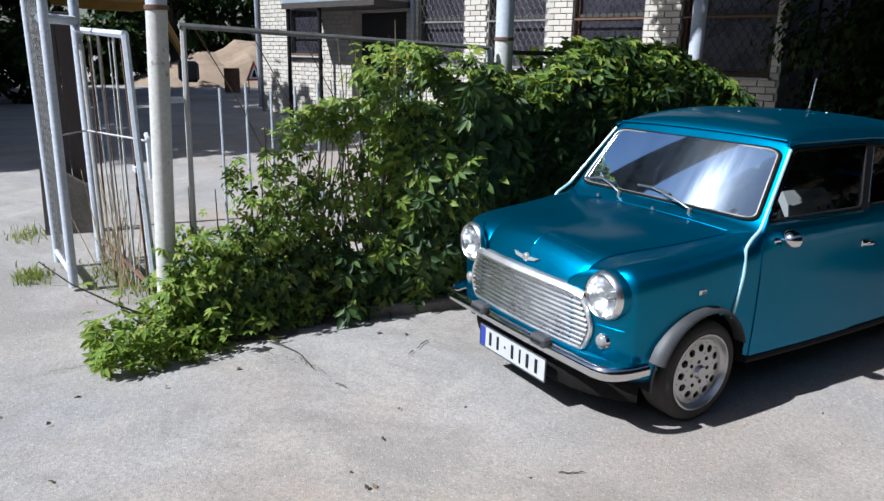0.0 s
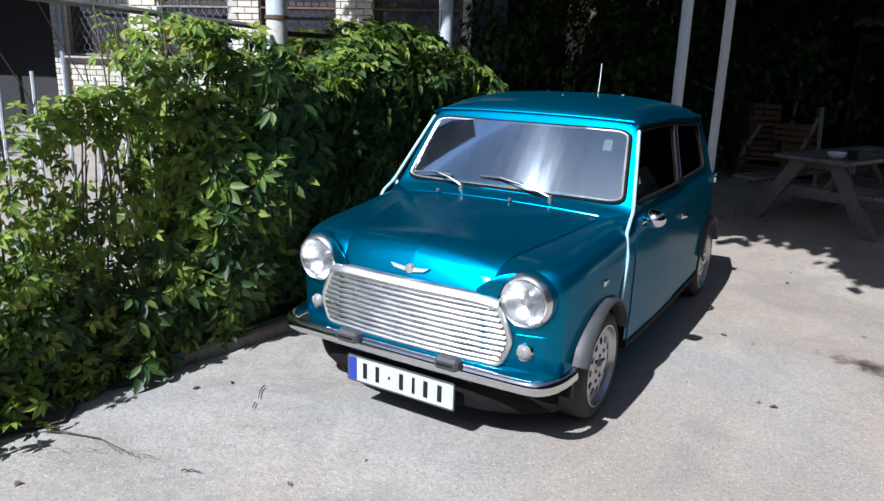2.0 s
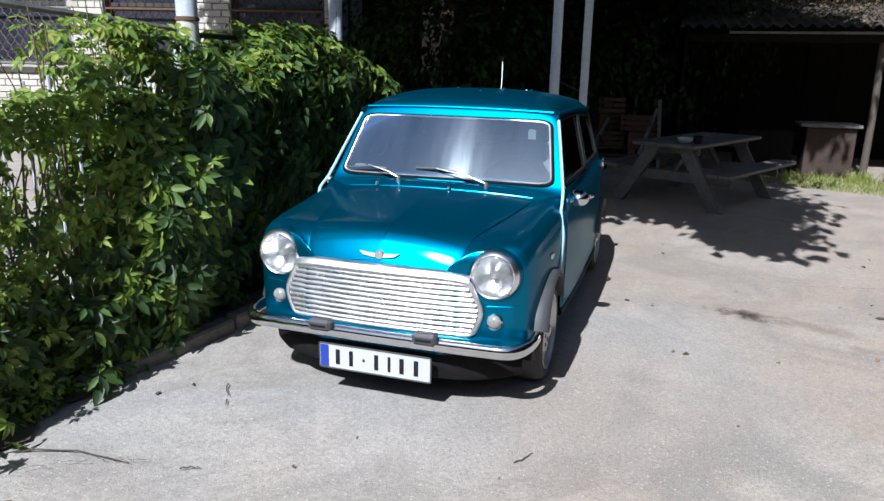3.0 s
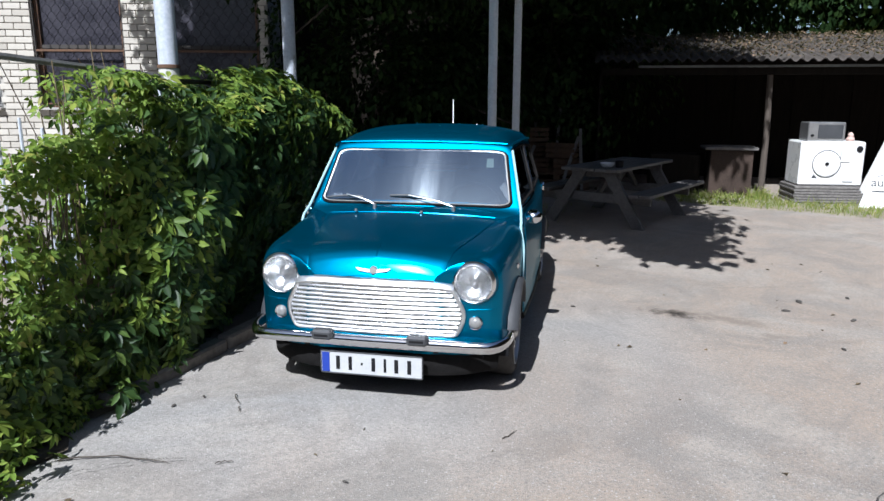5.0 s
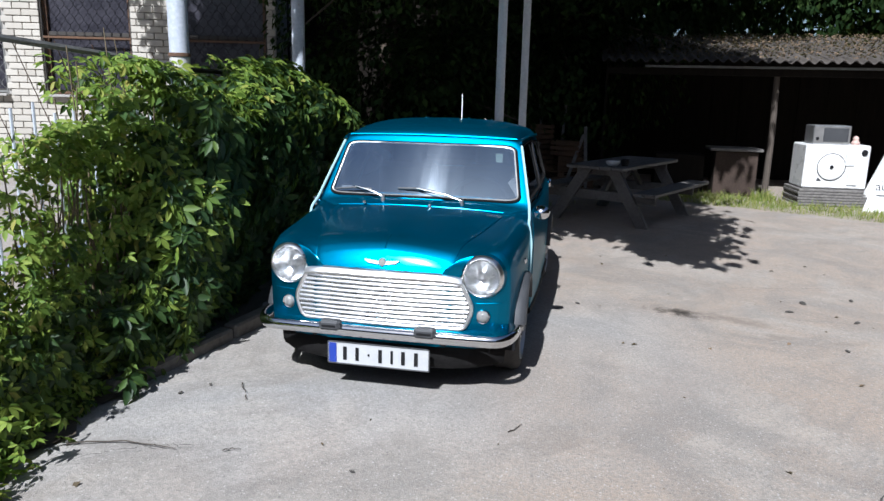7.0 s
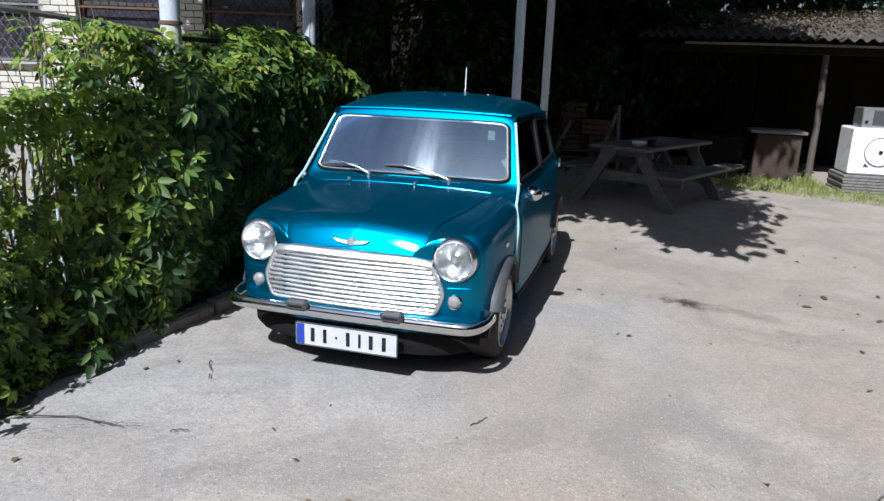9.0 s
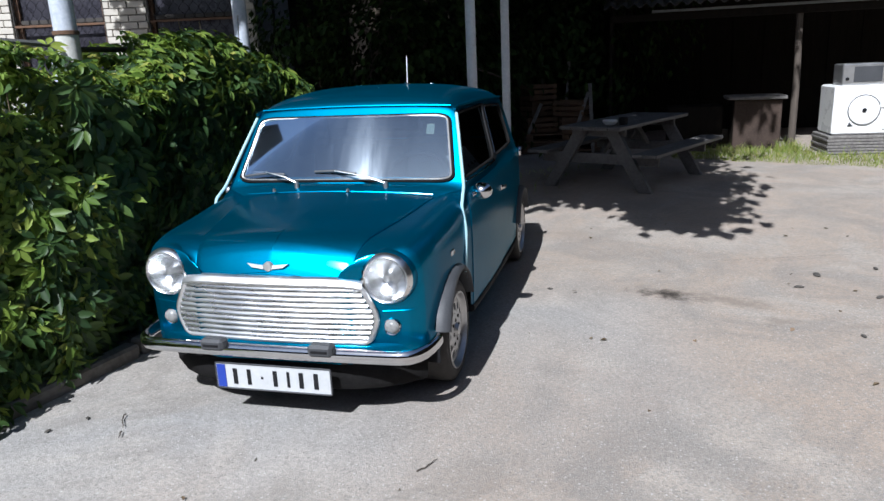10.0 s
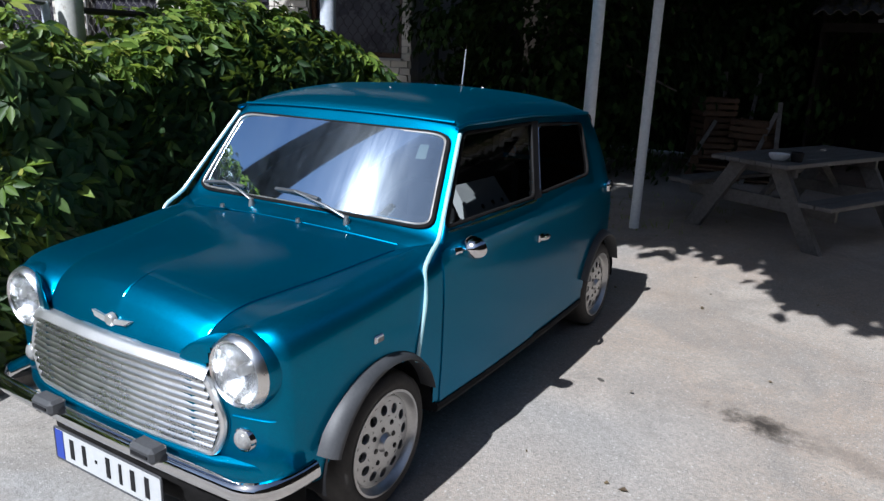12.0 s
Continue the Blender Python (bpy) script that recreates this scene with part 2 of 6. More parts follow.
def glass_material(name, tint, gloss=0.03, base=0.03, hue=(1, 1, 1)):
    """Thin tinted pane: mirrors by angle, lets the rest through; dust streaks run down it."""
    n = Nodes(name)
    n.tree.nodes.remove(n.bsdf)
    fr = n.node("ShaderNodeFresnel")
    fr.inputs[0].default_value = 1.55
    gl = n.node("ShaderNodeBsdfGlossy")
    gl.inputs["Roughness"].default_value = gloss
    gl.inputs["Color"].default_value = (*hue, 1)
    tp = n.node("ShaderNodeBsdfTransparent")
    tp.inputs[0].default_value = (*tint, 1)
    ms = n.node("ShaderNodeMixShader")
    boost = n.grey(fr.outputs[0], 0.0, 1.0, base, 1.0)
    n.link(boost, ms.inputs[0])
    n.link(tp.outputs[0], ms.inputs[1])
    n.link(gl.outputs[0], ms.inputs[2])
    n.link(ms.outputs[0], n.out.inputs[0])
    return n


def dusty_sky_glass():
    # mirror and dust are toned blue: the sky's sheen is put into their colours
    n = glass_material("dusty_sky_toned_windscreen", (0.22, 0.24, 0.26), 0.03, 0.30, (0.62, 0.80, 0.98))
    streak = n.noise(4.5, 5, 0.7, n.coords(scale=(1.0, 0.12, 0.12)))
    dirt = n.noise(34, 3, 0.7)
    df = n.node("ShaderNodeBsdfDiffuse")
    df.inputs[0].default_value = (0.40, 0.52, 0.68, 1)
    film = n.node("ShaderNodeBsdfGlossy")
    film.inputs["Roughness"].default_value = 0.27
    film.inputs["Color"].default_value = (0.80, 0.90, 1.0, 1)
    # wiper smear, bowed across the width
    sep = n.node("ShaderNodeSeparateXYZ")
    n.link(n.coords(), sep.inputs[0])
    lean = n.node("ShaderNodeCombineXYZ")
    n.link(sep.outputs[0], lean.inputs[0])
    both = n.node("ShaderNodeVectorMath", operation="ADD")
    n.link(n.node("ShaderNodeNewGeometry").outputs["Normal"], both.inputs[0])
    n.link(lean.outputs[0], both.inputs[1])
    unit = n.node("ShaderNodeVectorMath", operation="NORMALIZE")
    n.link(both.outputs[0], unit.inputs[0])
    n.link(unit.outputs[0], film.inputs["Normal"])
    m0 = n.node("ShaderNodeMixShader")
    n.link(n.grey(streak, 0.38, 0.66, 0.010, 0.070), m0.inputs[0])
    n.link(n.out.inputs[0].links[0].from_socket, m0.inputs[1])
    n.link(film.outputs[0], m0.inputs[2])
    n.link(m0.outputs[0], n.out.inputs[0])
    ms = n.node("ShaderNodeMixShader")
    f = n.mix(0.35, n.grey(streak, 0.40, 0.75, 0.0, 0.06), n.grey(dirt, 0.5, 0.8, 0.0, 0.06))
    n.link(f, ms.inputs[0])
    old = n.out.inputs[0].links[0].from_socket
    n.link(old, ms.inputs[1])
    n.link(df.outputs[0], ms.inputs[2])
    n.link(ms.outputs[0], n.out.inputs[0])
    return n.mat


ASPHALT = asphalt_material()
PAINT = paint_material()
CHROME = surface("chrome", (0.60, 0.61, 0.62), (0.70, 0.71, 0.72), (0.03, 0.10), 9, 80, 0.01, metal=1.0, dist=0.001)
ALU = surface("cast_wheel_alloy", (0.42, 0.42, 0.42), (0.56, 0.56, 0.56), (0.28, 0.42), 12, 120, 0.05, metal=0.85, dist=0.001)
BRIGHT = surface("polished_grille_metal", (0.76, 0.76, 0.76), (0.86, 0.86, 0.85), (0.25, 0.31), 5, 120, 0.006, metal=1.0, dist=0.001)
RUBBER = surface("black_rubber", (0.008, 0.008, 0.008), (0.018, 0.017, 0.017), (0.6, 0.85), 20, 150, 0.12, dist=0.002, spec=0.03)
TYRE = surface("dusty_tyre_rubber", (0.020, 0.019, 0.018), (0.055, 0.050, 0.045), (0.7, 0.9), 9, 70, 0.2, dist=0.003)
FLARE = surface("faded_grey_plastic", (0.036, 0.038, 0.042), (0.062, 0.064, 0.069), (0.42, 0.6), 9, 120, 0.1, dist=0.001, spec=0.4)
BLACK = surface("black_plastic", (0.010, 0.010, 0.011), (0.022, 0.022, 0.024), (0.45, 0.65), 12, 140, 0.1, dist=0.001, spec=0.06)
# cabin cloth; its near-black also paints unlit space behind the facade
INSIDE = surface("dark_cloth_and_unlit_room", (0.015, 0.015, 0.017), (0.035, 0.035, 0.038), (0.8, 0.95), 10, 160, 0.2, dist=0.002)
def rust_stained(name, a, b, where):
    """Pale paint that rust has broken through in spots."""
    n = Nodes(name)
    spots, fine = n.noise(7, 6, 0.7), n.noise(45, 3, 0.6)
    col = n.ramp(fine, [(0.3, a), (0.7, b)])
    col = n.mix(n.grey(spots, where, where + 0.07, 0.0, 0.8), col, (0.17, 0.085, 0.045))
    n.set(color=col, rough=n.grey(spots, 0.4, 0.6, 0.5, 0.85))
    n.bump(n.mix(0.5, spots, fine), 0.2, 0.003)
    return n.mat


GREYPIPE = rust_stained("chipped_grey_paint", (0.38, 0.42, 0.48), (0.52, 0.55, 0.60), 0.63)
# paler copy of the grey paint: sunlight on the posts is in the colour
LITPIPE = rust_stained("sunlit_chipped_paint", (0.54, 0.57, 0.60), (0.66, 0.68, 0.70), 0.66)
RUSTPIPE = rust_stained("rust_stained_pale_paint", (0.44, 0.44, 0.41), (0.57, 0.56, 0.52), 0.62)
RUST = surface("rusty_iron", (0.065, 0.036, 0.022), (0.16, 0.088, 0.050), (0.75, 0.95), 9, 60, 0.3, dist=0.004)
DARKIRON = surface("dark_painted_iron", (0.025, 0.023, 0.021), (0.060, 0.050, 0.042), (0.55, 0.8), 9, 60, 0.2, dist=0.003)
WOOD = surface("weathered_grey_wood", (0.070, 0.065, 0.061), (0.22, 0.206, 0.194), (0.75, 0.92), 5, 40, 0.4, dist=0.004, stretch=(6, 1, 6))
TABLEWOOD = surface("dark_grey_table_wood", (0.045, 0.042, 0.040), (0.155, 0.146, 0.140), (0.55, 0.75), 5, 40, 0.4, dist=0.004, stretch=(6, 1, 6), spec=0.6)
# darker than the wood itself: the yard's shade is put into this brown
PALLETWOOD = surface("shaded_brown_pallet_wood", (0.055, 0.030, 0.017), (0.130, 0.076, 0.042), (0.75, 0.92), 6, 40, 0.35, dist=0.004)
# post wood dimmed: shade on the shed posts is put into its tone
POSTWOOD = surface("shaded_old_post_wood", (0.050, 0.040, 0.032), (0.105, 0.085, 0.068), (0.8, 0.95), 6, 50, 0.4, dist=0.005, stretch=(4, 4, 0.6))
WHITE = surface("white_enamel", (0.70, 0.70, 0.69), (0.80, 0.80, 0.79), (0.22, 0.4), 5, 60, 0.03, dist=0.002)
BARK = surface("tree_bark", (0.045, 0.034, 0.025), (0.11, 0.085, 0.062), (0.85, 0.97), 8, 40, 0.8, dist=0.02, stretch=(2, 2, 0.5))
STEM = surface("creeper_stem", (0.085, 0.065, 0.035), (0.19, 0.15, 0.09), (0.75, 0.9), 12, 60, 0.3, dist=0.003)
CONCRETE = surface("weathered_concrete", (0.27, 0.26, 0.24), (0.42, 0.40, 0.37), (0.82, 0.95), 3, 60, 0.3, dist=0.004)
BRICK = brick_material("white_silicate_brick", (0.49, 0.455, 0.40), (0.56, 0.525, 0.46), (0.44, 0.405, 0.35))
MORTAR = surface("grey_mortar", (0.32, 0.305, 0.28), (0.41, 0.39, 0.355), (0.9, 0.97), 5, 80, 0.3, dist=0.004)
CREEPER = leaf_material("creeper_leaf", [(0.0, (0.015, 0.038, 0.013)), (0.45, (0.026, 0.056, 0.017)), (0.8, (0.056, 0.106, 0.028)), (1.0, (0.13, 0.195, 0.042))], 0.22, 0.5, 0.32)
YOUNG = leaf_material("young_yellow_leaf", [(0.0, (0.10, 0.175, 0.030)), (0.5, (0.19, 0.285, 0.050)), (0.9, (0.30, 0.38, 0.070)), (1.0, (0.40, 0.36, 0.090))], 0.40, 0.55, 0.25)
# greens close to black: the crowns' deep shade is put into them
TREELEAF = leaf_material("shade_dark_tree_leaf", [(0.0, (0.008, 0.019, 0.006)), (0.6, (0.014, 0.032, 0.009)), (1.0, (0.034, 0.060, 0.015))], 0.05, 0.7, 0.08)
GRASS = leaf_material("grass_blade", [(0.0, (0.13, 0.19, 0.035)), (0.6, (0.23, 0.27, 0.055)), (1.0, (0.36, 0.32, 0.11))], 0.3, 0.6)
GLASS = glass_material("dark_tinted_glass", (0.06, 0.065, 0.07), 0.01).mat
DOORGLASS = glass_material("clear_door_glass", (0.42, 0.45, 0.46), 0.01, 0.0, (0.6, 0.65, 0.7)).mat
SCREEN = dusty_sky_glass()


# ---- the car ----
def curve(*pts):
    """Smooth curve through (y, value) that does not overshoot."""
    xs, vs = [p[0] for p in pts], [p[1] for p in pts]
    d = [(vs[i + 1] - vs[i]) / (xs[i + 1] - xs[i]) for i in range(len(xs) - 1)]
    m = [d[0]] + [0 if a * b <= 0 else 2 * a * b / (a + b) for a, b in zip(d, d[1:])] + [d[-1]]

    def at(x):
        if x <= xs[0]:
            return vs[0]
        if x >= xs[-1]:
            return vs[-1]
        i = max(k for k in range(len(xs) - 1) if xs[k] <= x)
        h = xs[i + 1] - xs[i]
        t = (x - xs[i]) / h
        return (vs[i] * (1 + 2 * t) * (1 - t) ** 2 + m[i] * h * t * (1 - t) ** 2 + vs[i + 1] * t * t * (3 - 2 * t) + m[i + 1] * h * t * t * (t - 1))

    return at


half_width = curve((0.05, 0.350), (0.06, 0.380), (0.07, 0.415), (0.09, 0.515), (0.11, 0.585), (0.16, 0.634), (0.35, 0.660), (0.8, 0.677), (1.4, 0.690), (2.1, 0.686), (2.6, 0.660), (2.9, 0.60), (3.0, 0.54))
sill_height = curve((0.05, 0.285), (0.15, 0.265), (0.35, 0.235), (2.3, 0.215), (2.7, 0.23), (3.0, 0.30))
crown_height = curve((0.05, 0.655), (0.06, 0.680), (0.08, 0.706), (0.11, 0.728), (0.2, 0.754), (0.5, 0.782), (0.85, 0.822), (1.2, 0.848), (2.2, 0.845), (2.7, 0.83), (2.95, 0.76), (3.0, 0.70))
bonnet_edge = curve((0.05, 0.578), (0.06, 0.598), (0.07, 0.617), (0.085, 0.643), (0.105, 0.673), (0.14, 0.708), (0.2, 0.738), (0.35, 0.764), (0.6, 0.789), (0.86, 0.815))
bonnet_height = curve((0.05, 0.634), (0.06, 0.654), (0.07, 0.673), (0.085, 0.699), (0.105, 0.726), (0.14, 0.753), (0.2, 0.773), (0.3, 0.787), (0.45, 0.801), (0.6, 0.813), (0.86, 0.842), (0.90, 0.862))
roof_height = curve((1.14, 1.228), (1.165, 1.246), (1.22, 1.276), (1.36, 1.309), (1.55, 1.324), (1.8, 1.318), (2.1, 1.300), (2.35, 1.270), (2.56, 1.215))
WS0, WS1, RW0, RW1 = 0.90, 1.14, 2.56, 2.84


def gutter_height(y):
    return min(1.212, 1.204 + (y - WS1) * 0.2) - 0.045 * max(0.0, y - 1.8)


def screen_height(y):
    return 0.862 + (y - WS0) * 1.46


def glass_side(y, z):
    """How far out the cabin's side stands."""
    return half_width(y) - 0.03 - 0.30 * (z - crown_height(y))


def keys(y):
    w, c, s = half_width(y), crown_height(y), sill_height(y)
    low = [(0.8 * w, s - 0.03), (w - 0.02, s), (w - 0.004, s + 0.10), (w, lerp(s, c, 0.52)), (w - 0.002, c - 0.14)]
    if y < WS0 - 0.001:
        co = min(0.095, max(0.03, (w - 0.345) * 0.6))
        xe, b = min(0.345 + 0.175 * min(1, max(0, (y - 0.05) / 0.8)), w - co - 0.03), bonnet_height(y)
        k = min(1.0, (y - 0.05) / 0.04 + 0.35)
        e = min(bonnet_edge(y), c - 0.012)
        front = [(w - 0.012, c - 0.065), (w - 0.45 * co, c - 0.020 * k), (w - co, c), (lerp(w - co, xe, 0.55), lerp(c, e, 0.45)), (xe, e),
                 (xe * 0.9, lerp(e, b, 0.24)), (xe * 0.62, lerp(e, b, 0.62)), (xe * 0.3, lerp(e, b, 0.87)), (0.0, b)]
        if y <= 0.82:
            return low + front
    if y <= WS1:
        zt = screen_height(max(y, WS0))
        zg = zt - 0.026
    elif y < RW0:
        zt, zg = roof_height(y), gutter_height(y)
    else:
        t = min(1, (y - RW0) / (RW1 - RW0))
        zt = lerp(roof_height(RW0), 0.88, t) if y <= RW1 else lerp(0.88, 0.70, (y - RW1) / 0.16)
        zg = zt - 0.03 * (1 - 0.5 * t)
    zg = max(zg, c + 0.004)
    side = [(w - 0.010, c - 0.05)] + [(w - 0.03 - 0.30 * (z - c), z) for z in (lerp(c, zg, u) for u in (0, 0.33, 0.66, 1))]
    xg = side[-1][0]
    rnd = 0.55 if WS1 < y < RW0 else 0.4
    back = low + side + [(xg * 0.9, lerp(zg, zt, rnd)), (xg * 0.62, lerp(zg, zt, 0.86)), (xg * 0.3, lerp(zg, zt, 0.97)), (0.0, zt)]
    if y < WS0 - 0.001:
        t = (y - 0.82) / (WS0 - 0.82)
        full = keys(WS0)
        return [(lerp(a[0], b[0], t), lerp(a[1], b[1], t)) for a, b in zip(low + front, full)]
    return back


def smooth_run(pts, sub):
    out = []
    for i in range(len(pts) - 1):
        p0, p1, p2, p3 = pts[max(i - 1, 0)], pts[i], pts[i + 1], pts[min(i + 2, len(pts) - 1)]
        for k in range(sub):
            t = k / sub
            out.append(tuple(0.5 * (2 * b + (c - a) * t + (2 * a - 5 * b + 4 * c - d) * t * t + (3 * b - a - 3 * c + d) * t ** 3)
                             for a, b, c, d in zip(p0, p1, p2, p3)))
    return out + [pts[-1]]


SUB = 6
EDGE = 9 * SUB


def section(y):
    k = keys(y)
    return smooth_run(k[:10], SUB)[:-1] + smooth_run(k[9:], SUB)


def rounded(corners, r, n=6):
    """Outline of a polygon with its corners rounded."""
    out = []
    c = [Vector(p) for p in corners]
    for i, p in enumerate(c):
        a, b = (c[i - 1] - p), (c[(i + 1) % len(c)] - p)
        ra = min(r, a.length * 0.45, b.length * 0.45)
        s, e = p + a.normalized() * ra, p + b.normalized() * ra
        for k in range(n + 1):
            t = k / n
            out.append(s * (1 - t) ** 2 + p * 2 * t * (1 - t) + e * t * t)
    return out


def inside(outline, x, y):
    hit = False
    for i in range(len(outline)):
        x0, y0 = outline[i - 1][:2]
        x1, y1 = outline[i][:2]
        if (y0 > y) != (y1 > y) and x < (x1 - x0) * (y - y0) / (y1 - y0) + x0:
            hit = not hit
    return hit


SCREEN_LINE = rounded([(-0.578, 0.05), (0.578, 0.05), (0.519, 0.905), (-0.519, 0.905)], 0.085)
REAR_LINE = rounded([(-0.47, 0.22), (0.47, 0.22), (0.52, 0.85), (-0.52, 0.85)], 0.07)
DOOR_LINE = rounded([(0.930, 0.882), (1.645, 0.882), (1.775, 1.182), (1.168, 1.182)], 0.03)
QUARTER_LINE = rounded([(1.700, 0.886), (2.37, 0.890), (2.41, 1.140), (1.82, 1.172)], 0.06)
AXLES = (0.548, 2.588)
HUB = 0.236


def build_car():
    car = thing("vintage_car", "small teal metallic vintage saloon car with chrome trim, parked on asphalt", "car", (0, 1.5, 0))
    ys = sorted(set([round(0.05 + 0.0025 * i, 4) for i in range(44)] + [round(0.10 + 0.02 * i, 4) for i in range(146)] + [WS0, WS1, RW0, RW1, 0.82, 3.0]))
    ys = [y for y in ys if y <= 3.0]
    half = [section(y) for y in ys]
    rows = [[(x, y, z) for x, z in s] + [(-x, y, z) for x, z in s[-2::-1]] for y, s in zip(ys, half)]
    n = len(rows[0])

    def hole(p):
        x, y, z = p
        if WS0 <= y <= WS1 and abs(z - screen_height(y)) < 0.045 and inside(SCREEN_LINE, x, (y - WS0) / (WS1 - WS0)):
            return True
        if RW0 <= y <= RW1 and abs(x) < 0.53 and z > 0.9 and inside(REAR_LINE, x, 1 - (y - RW0) / (RW1 - RW0)):
            return True
        if abs(x) > 0.5 and z > 0.87 and (inside(DOOR_LINE, y, z) or inside(QUARTER_LINE, y, z)):
            return True
        if y < 0.2 and (abs(x) - 0.497) ** 2 + (z - 0.620) ** 2 < 0.100 ** 2:
            return True
        if abs(x) > 0.4:
            return any((y - a) ** 2 + (z - HUB) ** 2 < 0.284 ** 2 for a in AXLES) and z < 0.6
        return False

    g = Geo()
    vs = [p for row in rows for p in row]
    fs = []
    for i in range(len(rows) - 1):
        for j in range(n - 1):
            q = (i * n + j, i * n + j + 1, (i + 1) * n + j + 1, (i + 1) * n + j)
            c = [sum(vs[k][d] for k in q) / 4 for d in range(3)]
            if not hole(c):
                fs.append(q)
    fs.append(tuple(range(n)))
    fs.append(tuple((len(rows) - 1) * n + j for j in range(n))[::-1])
    g.add(vs, fs)
    part("body", g, PAINT, car, sharp=45)

    # dark lining inside the cabin
    def inward(p):
        x, y, z = p
        return (x * 0.975, y, z - 0.018 if z > 1.1 else z)
    lined = [q for q in fs[:-2] if all(vs[k][1] > WS0 - 0.03 and vs[k][1] < RW1 + 0.02 for k in q) and not all(WS0 <= vs[k][1] <= WS1 and abs(vs[k][2] - screen_height(vs[k][1])) < 0.045 for k in q)]
    used = sorted({k for q in lined for k in q})
    slot = {k: i for i, k in enumerate(used)}
    part("cabin_lining", Geo().add([inward(vs[k]) for k in used], [tuple(slot[k] for k in q) for q in lined]), INSIDE, car, "dark cloth cabin lining")

    def patch(name, y0, y1, j0, j1, off, material, mirror=False, keep=None):
        """A panel lifted from the body's own surface, with turned-down edges."""
        idx = [i for i, y in enumerate(ys) if y0 - 1e-6 <= y <= y1 + 1e-6]
        cols = list(range(j0, j1 + 1))
        gg = Geo()
        top = []
        for i in idx:
            for j in cols:
                a, b = Vector(rows[max(i - 1, 0)][j]), Vector(rows[min(i + 1, len(rows) - 1)][j])
                c, d = Vector(rows[i][max(j - 1, 0)]), Vector(rows[i][min(j + 1, n - 1)])
                nm = (b - a).cross(d - c).normalized()
                p = Vector(rows[i][j])
                if nm.dot(p - Vector((0, p.y + (0.3 if p.y < 0.3 else 0), 0.45))) < 0:
                    nm = -nm
                top.append((p, nm))
        k = len(cols)
        vs = [p + nm * off for p, nm in top] + [p - nm * 0.004 for p, nm in top]
        fs, base = [], len(top)
        for r in range(len(idx) - 1):
            for c in range(k - 1):
                fs.append((r * k + c, r * k + c + 1, (r + 1) * k + c + 1, (r + 1) * k + c))
        rim = [c for c in range(k)] + [(r + 1) * k - 1 for r in range(1, len(idx))] + [(len(idx) - 1) * k + c for c in range(k - 2, -1, -1)] + [r * k for r in range(len(idx) - 2, 0, -1)]
        for a, b in zip(rim, rim[1:] + rim[:1]):
            fs.append((a, b, base + b, base + a))
        if mirror:
            vs = [Vector((-v.x, v.y, v.z)) for v in vs]
        gg.add(vs, fs)
        me = gg.mesh(name, 50)
        return part(name, me, material, car)

    bonnet = patch("bonnet", 0.055, 0.80, EDGE, n - 1 - EDGE, 0.005, PAINT)
    part("bonnet_crease", Geo().tube([(0.004, y, bonnet_height(y) + 0.003) for y in np.linspace(0.085, 0.24, 8)], [0.002, 0.005, 0.006, 0.006, 0.005, 0.004, 0.003, 0.001], 8), PAINT, bonnet)
    patch("door", 0.86, 1.66, SUB + 2, 5 * SUB + 4, 0.004, PAINT)
    patch("door", 0.86, 1.66, SUB + 2, 5 * SUB + 4, 0.004, PAINT, mirror=True)
    # dark strip drawn for the shade along the lower sill, and the floor pan
    for sx in (1, -1):
        part("sill_shade_strip", Geo().tube([(sx * (half_width(y) - 0.012), y, sill_height(y) + 0.010) for y in np.linspace(0.84, 2.28, 12)], 0.020, 8), BLACK, car, "dark strip drawn for the shade along the sill")
    part("floor_pan", Geo().box((0, 1.5, 0.235), (1.08, 2.7, 0.05)), BLACK, car)

    def on_screen(x, t, off=0.0):
        y = lerp(WS0, WS1, t)
        return (x, y - off * 0.82, screen_height(y) + off * 0.57 - 0.004)

    def on_rear(x, t):
        return (x, lerp(RW1, RW0, t), lerp(0.88, roof_height(RW0), t) + 0.002)

    def pane(name, pts, material, parent=car):
        c = sum((Vector(p) for p in pts), Vector()) / len(pts)
        gg = Geo().add([c] + list(pts), [(0, i + 1, (i + 1) % len(pts) + 1) for i in range(len(pts))])
        ob = part(name, gg, material, parent, sharp=0)
        ob.visible_shadow = False
        return ob

    # the windscreen bows gently outwards
    gw, vs, fs = Geo(), [], []
    lo, hi = min(t for _, t in SCREEN_LINE), max(t for _, t in SCREEN_LINE)
    nr, nc = 30, 36
    for a in range(nr + 1):
        t = lerp(lo + 0.0005, hi - 0.0005, 0.5 - 0.5 * math.cos(math.pi * a / nr))
        reach = max(abs(p[0] + (q[0] - p[0]) * (t - p[1]) / (q[1] - p[1])) for p, q in zip(SCREEN_LINE, SCREEN_LINE[1:] + SCREEN_LINE[:1]) if (p[1] - t) * (q[1] - t) <= 0 and p[1] != q[1])
        for c in range(nc + 1):
            x = reach * (2 * c / nc - 1)
            vs.append(on_screen(x, t, -0.004 + 0.020 * (1 - (x / 0.578) ** 2) + 0.004 * (1 - ((t - 0.475) / 0.43) ** 2)))
    for a in range(nr):
        for c in range(nc):
            q = a * (nc + 1) + c
            fs.append((q, q + 1, q + nc + 2, q + nc + 1))
    ws = part("windscreen", gw.add(vs, fs), SCREEN, car, sharp=60)
    ws.visible_shadow = False
    part("rubber_seal", Geo().tube([on_screen(x * 1.012, t + (t - 0.475) * 0.02, -0.001) for x, t in SCREEN_LINE], 0.011, 8, closed=True), RUBBER, car)
